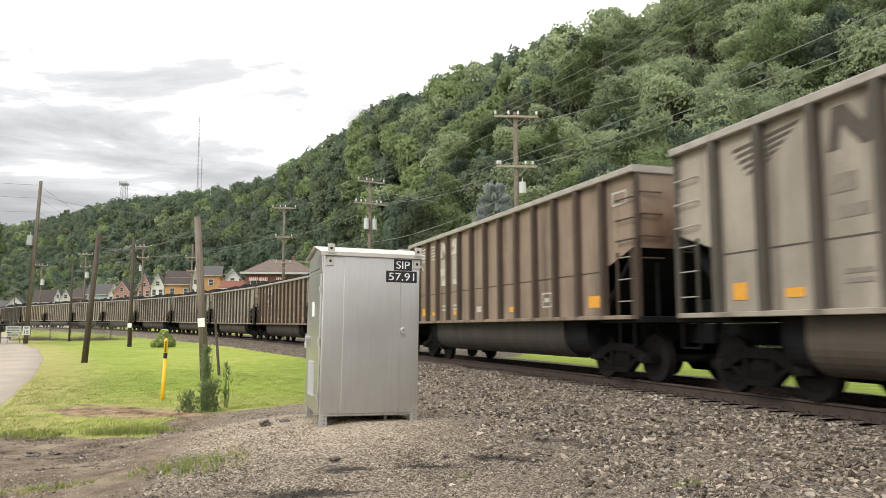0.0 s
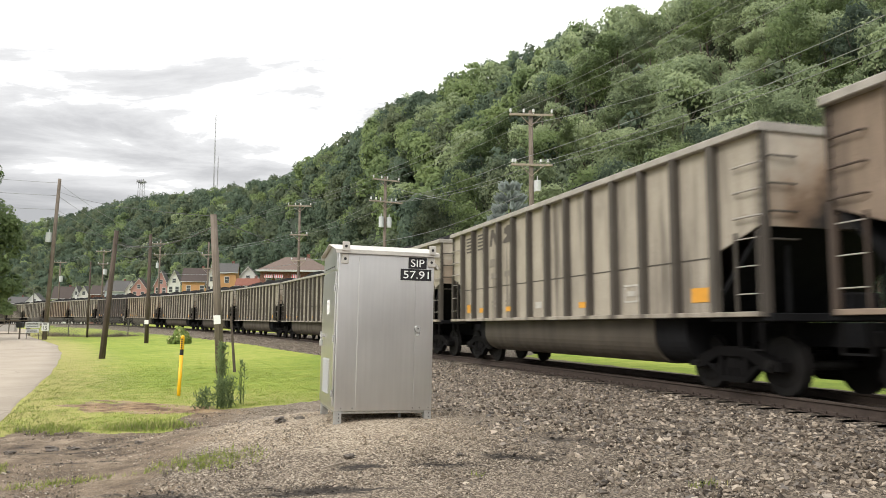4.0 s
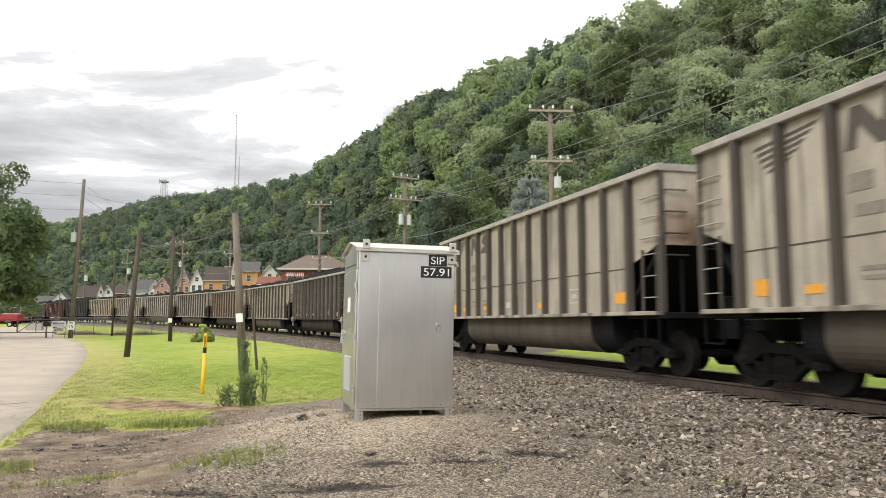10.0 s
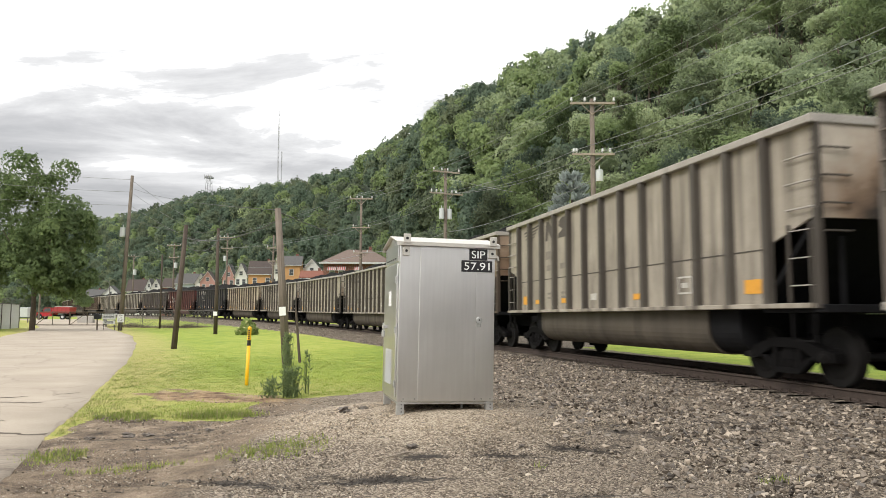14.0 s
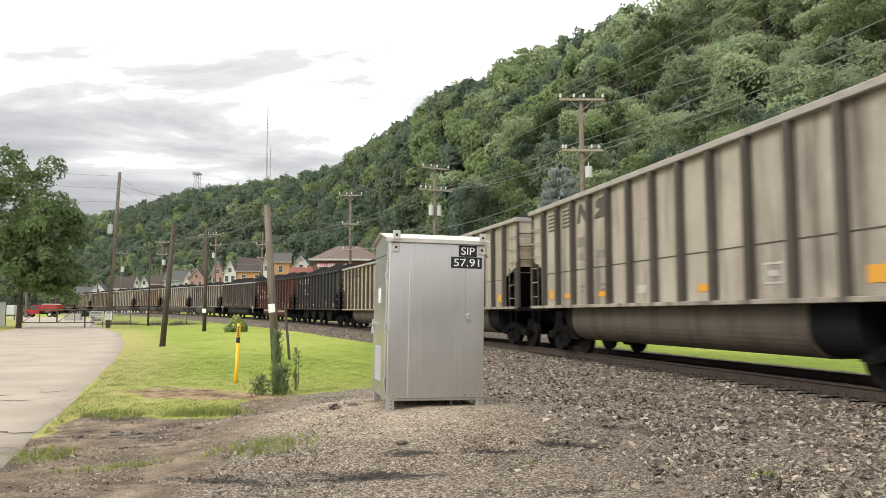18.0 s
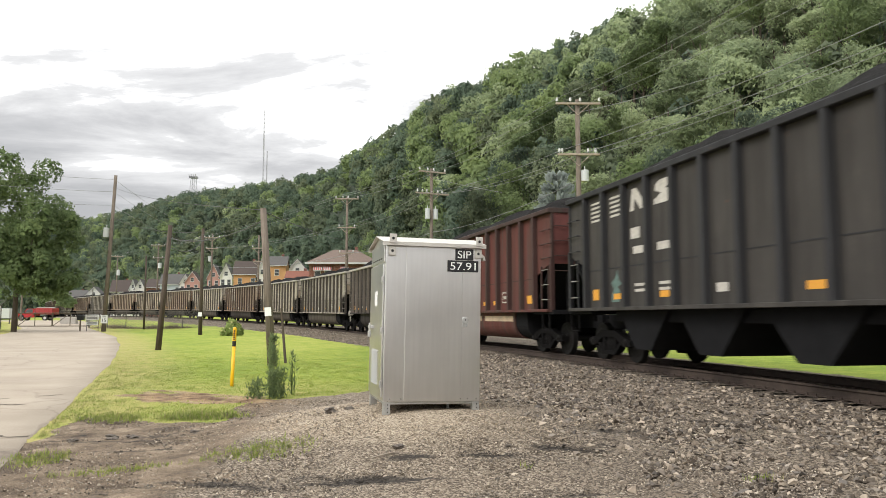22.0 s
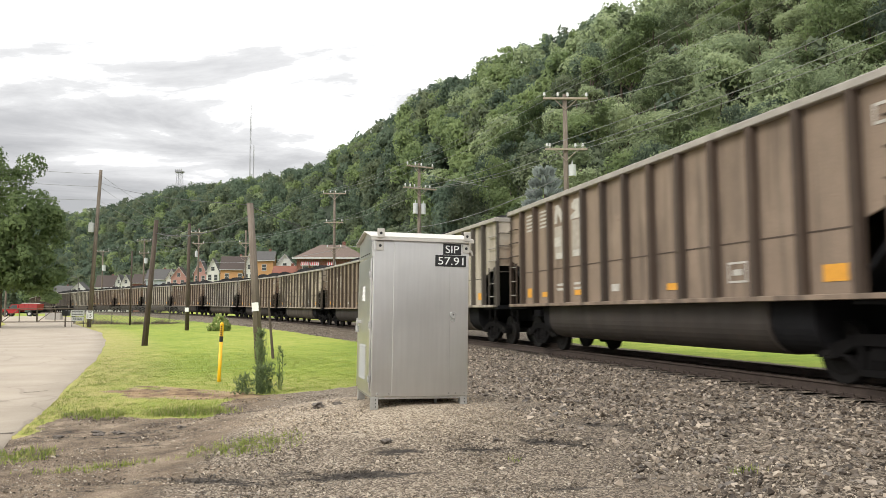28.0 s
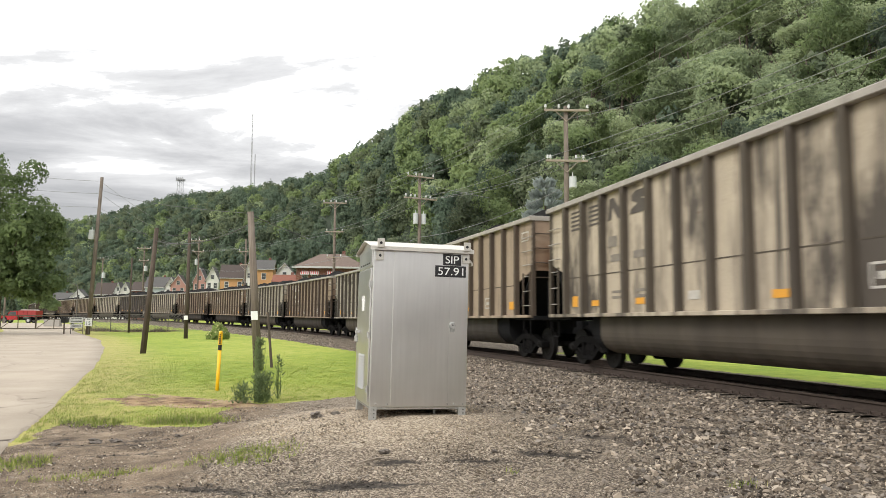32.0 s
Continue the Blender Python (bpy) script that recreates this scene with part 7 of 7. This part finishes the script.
def build_fence_weeds():
    """Withered weeds along the chain-link fence and down to the ballast."""
    rng = np.random.default_rng(53)
    k = 2600
    f = 0.62 * rng.uniform(0, 1, k)
    d, side = 80.5 - 4.5 * f + rng.normal(0, 1.0, k), -35.0 + 17.5 * f
    h = radians(5.3)
    x, y = -math.sin(h) * d + math.cos(h) * side, math.cos(h) * d + math.sin(h) * side
    clump = 0.5 + 0.5 * np.sin(side * 1.9 + 1.3 * np.sin(side * 0.7))
    blades(x, y, rng.uniform(0.08, 0.45, k) * (0.35 + clump), np.full(k, 0.028), rng, "withered_weeds", material("withered_weeds", straw_look), "withered brown weeds along the chain-link fence")


build_fence_weeds()


def stones(name, x, y, size, rng, mat, label, lift=0.2, base=None):
    """Broken stones: jittered octahedra and boxes, each its own island."""
    k = len(x)
    z = (ground_height(x, y) if base is None else base) + size * lift
    shape = np.array([(1, 0, 0), (-1, 0, 0), (0, 1, 0), (0, -1, 0), (0, 0, 1), (0, 0, -1)], float)
    faces = np.array([(0, 2, 4), (2, 1, 4), (1, 3, 4), (3, 0, 4), (2, 0, 5), (1, 2, 5), (3, 1, 5), (0, 3, 5)])
    v = shape[None] + rng.normal(0, 0.30, (k, 6, 3))
    v *= (size[:, None] * rng.uniform(0.45, 1.3, (k, 3)))[:, None, :]
    q = rng.normal(0, 1, (k, 4))
    q /= np.linalg.norm(q, axis=1)[:, None]
    w, a, b_, c = q.T
    R = np.stack([np.stack([1 - 2 * (b_ * b_ + c * c), 2 * (a * b_ - c * w), 2 * (a * c + b_ * w)], -1), np.stack([2 * (a * b_ + c * w), 1 - 2 * (a * a + c * c), 2 * (b_ * c - a * w)], -1),
                  np.stack([2 * (a * c - b_ * w), 2 * (b_ * c + a * w), 1 - 2 * (a * a + b_ * b_)], -1)], -2)
    v = np.einsum("kij,kvj->kvi", R, v)
    v[:, :, 2] *= 0.75
    v += np.stack([x, y, z], 1)[:, None, :]
    me = bpy.data.meshes.new(name)
    me.vertices.add(k * 6)
    me.vertices.foreach_set("co", v.astype(np.float32).ravel())
    idx = (np.arange(k)[:, None, None] * 6 + faces[None]).astype(np.int32).ravel()
    me.loops.add(len(idx))
    me.loops.foreach_set("vertex_index", idx)
    me.polygons.add(k * 8)
    me.polygons.foreach_set("loop_start", np.arange(0, len(idx), 3, dtype=np.int32))
    me.update(calc_edges=True)
    me.shade_flat()
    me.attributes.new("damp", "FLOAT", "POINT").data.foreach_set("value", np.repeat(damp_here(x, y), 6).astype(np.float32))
    me.attributes.new("pad", "FLOAT", "POINT").data.foreach_set("value", np.repeat(pad_here(x, y), 6).astype(np.float32))
    me.materials.append(mat)
    tagged(new(name, me), label, "stones", kind="stuff")


def stone_look(dark, mid, light, sandy=None):
    def build(n):
        v = n.math("ADD", n.math("MULTIPLY", n.island, 0.75), n.math("MULTIPLY", n.noise(30, 3, 0.6, n.place), 0.25))
        col = n.ramp(v, [(0.08, tuple(0.6 * c for c in dark)), (0.42, mid), (0.70, tuple(0.5 * (a + c) for a, c in zip(mid, light))), (0.84, light)])
        if sandy:
            fresh = n.ramp(v, [(0.10, tuple(0.42 * c for c in sandy)), (0.5, sandy), (0.87, tuple(1.7 * c for c in sandy))])
            col = n.mix(n.grey(n.add("ShaderNodeAttribute", attribute_name="pad").outputs["Fac"], 0.25, 0.7), col, fresh)
        hue = n.math("FRACT", n.math("MULTIPLY", n.island, 37.0))
        col = n.mix(n.grey(hue, 0.55, 0.9, 0.0, 0.45), col, (0.20, 0.185, 0.17))
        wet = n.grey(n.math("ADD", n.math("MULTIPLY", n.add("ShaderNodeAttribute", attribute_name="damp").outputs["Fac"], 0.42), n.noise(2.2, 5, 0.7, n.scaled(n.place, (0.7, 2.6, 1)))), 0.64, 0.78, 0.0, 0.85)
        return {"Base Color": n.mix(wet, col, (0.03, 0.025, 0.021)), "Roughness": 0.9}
    return build


def build_stones():
    rng = np.random.default_rng(29)
    ballast = material("ballast_stone", stone_look((0.036, 0.027, 0.020), (0.126, 0.098, 0.072), (0.43, 0.36, 0.28)))
    gravel = material("gravel_stone", stone_look((0.050, 0.038, 0.028), (0.180, 0.145, 0.107), (0.52, 0.45, 0.355), (0.31, 0.252, 0.185)))
    k = 56000
    s = -14 + 74 * rng.uniform(0, 1, k) ** 1.7
    off = -1.25 - 4.9 * rng.uniform(0, 1, k) ** 0.9
    lx, ly, lh = np.interp(s, _ss, _xs), np.interp(s, _ss, _ys), np.interp(s, _ss, _head)
    x, y = lx + np.cos(lh) * off, ly + np.sin(lh) * off
    near = np.hypot(x, y) > 2.5
    thin = rng.uniform(0, 1, k) < 1 - 0.75 * smooth(-4.4, -6.1, off)
    inside = bare_share(x, y) > 0.5
    keep = near & thin & inside
    x, y, off = x[keep], y[keep], off[keep]
    bed = np.interp(off, [-4.6, -3.6, -2.0, -1.2], [-0.12, 0.10, BED_TOP, BED_TOP + 0.02])
    base = np.maximum(ground_height(x, y), bed)
    stones("ballast_stones", x, y, rng.uniform(0.013, 0.044, len(x)), rng, ballast, "angular crushed grey and brown ballast stones", 0.25, base)
    k = 80000
    a, r = np.radians(rng.uniform(-38, 36, k)), 4.6 + 9.5 * rng.uniform(0, 1, k) ** 1.1
    x, y = r * np.sin(a), r * np.cos(a)
    off, _ = line_distance(x, y)
    heap = np.exp(-(((x - CABINET[0] - 0.2) / 2.6) ** 2 + ((y - CABINET[1] - 0.2) / 2.0) ** 2))
    keep = (bare_share(x, y) > 0.55) & (toward_polygon(x, y, ROAD) < 0.1) & (off < -4.0) & (rng.uniform(0, 1, k) < 0.42 + 0.45 * smooth(-4.0, -2.1, x + 0.15 * (y - 9)) + 0.3 * heap)
    x, y = x[keep], y[keep]
    stones("gravel", x, y, rng.uniform(0.005, 0.0135, len(x)) * rng.choice([1, 1, 1, 1.5], len(x)), rng, gravel, "fine pale crushed gravel on the yard", 0.15)
    clod = material("dark_clod", stone_look((0.045, 0.032, 0.022), (0.075, 0.054, 0.037), (0.115, 0.085, 0.06)))
    for q, (x, y, size) in enumerate(((-4.9, 9.4, 0.11), (-4.65, 9.45, 0.08), (-1.02, 7.85, 0.075), (-2.15, 9.6, 0.10), (-1.9, 9.65, 0.07), (-3.9, 9.6, 0.06), (1.3, 12.6, 0.09), (-1.0, 7.9, 0.05), (0.1, 8.0, 0.035), (-5.3, 9.2, 0.07))):
        bm = bmesh.new()
        bmesh.ops.create_icosphere(bm, subdivisions=3, radius=size)
        for v in bm.verts:
            v.co *= 0.62 + 0.75 * noise.noise(v.co * (0.9 / size) + Vector((q * 3, 0, 0))) + 0.4 * noise.noise(v.co * (3.1 / size))
            v.co.z *= 0.5
        solid("clod", bm, clod, "dark clod of earth on the gravel", "clod", "clods on the yard", at=pose(x, y, ground_at(x, y) + size * 0.25, 0, 0, q * 50))
    x, y = -1.12, 7.57
    twig = thing("twig", pose(x, y, ground_at(x, y) + 0.03, 0, 0, 52), "bare pale broken stick lying on the gravel", "stick")
    part("stem", rod((-0.19, 0, 0), (0.10, 0.012, 0.015), 0.010, 0.008, 6, rod((0.10, 0.012, 0.015), (0.19, -0.015, 0.008), 0.008, 0.005, 6)), ARM_WOOD, twig)
    part("side_shoot", rod((0.05, 0.0, 0.012), (0.12, 0.06, 0.02), 0.006, 0.003, 5), ARM_WOOD, twig)


build_stones()


def motions():
    """The train rolls by at an even speed; its wheels turn with it."""
    for number, car in TRAIN:
        walk(car, [(t, car_pose(number, t)) for t in range(0, 33)])
    turn = math.degrees(SPEED / 0.457)
    steps = 960
    done = {}
    for number, car in TRAIN:
        for bogie in (c for c in car.children if c.name.startswith("truck")):
            for w in (c for c in bogie.children if c.name.startswith("wheelset")):
                key = w.location.x > 0
                if key not in done:
                    walk(w, [(32 * i / steps, pose(w.location.x, 0, 0.457, 0, turn * 32 * i / steps, 0)) for i in range(steps + 1)])
                    done[key] = w.animation_data
                else:
                    keys = w.animation_data_create()
                    w.rotation_mode = "QUATERNION"
                    keys.action, keys.action_slot = done[key].action, done[key].action_slot


motions()
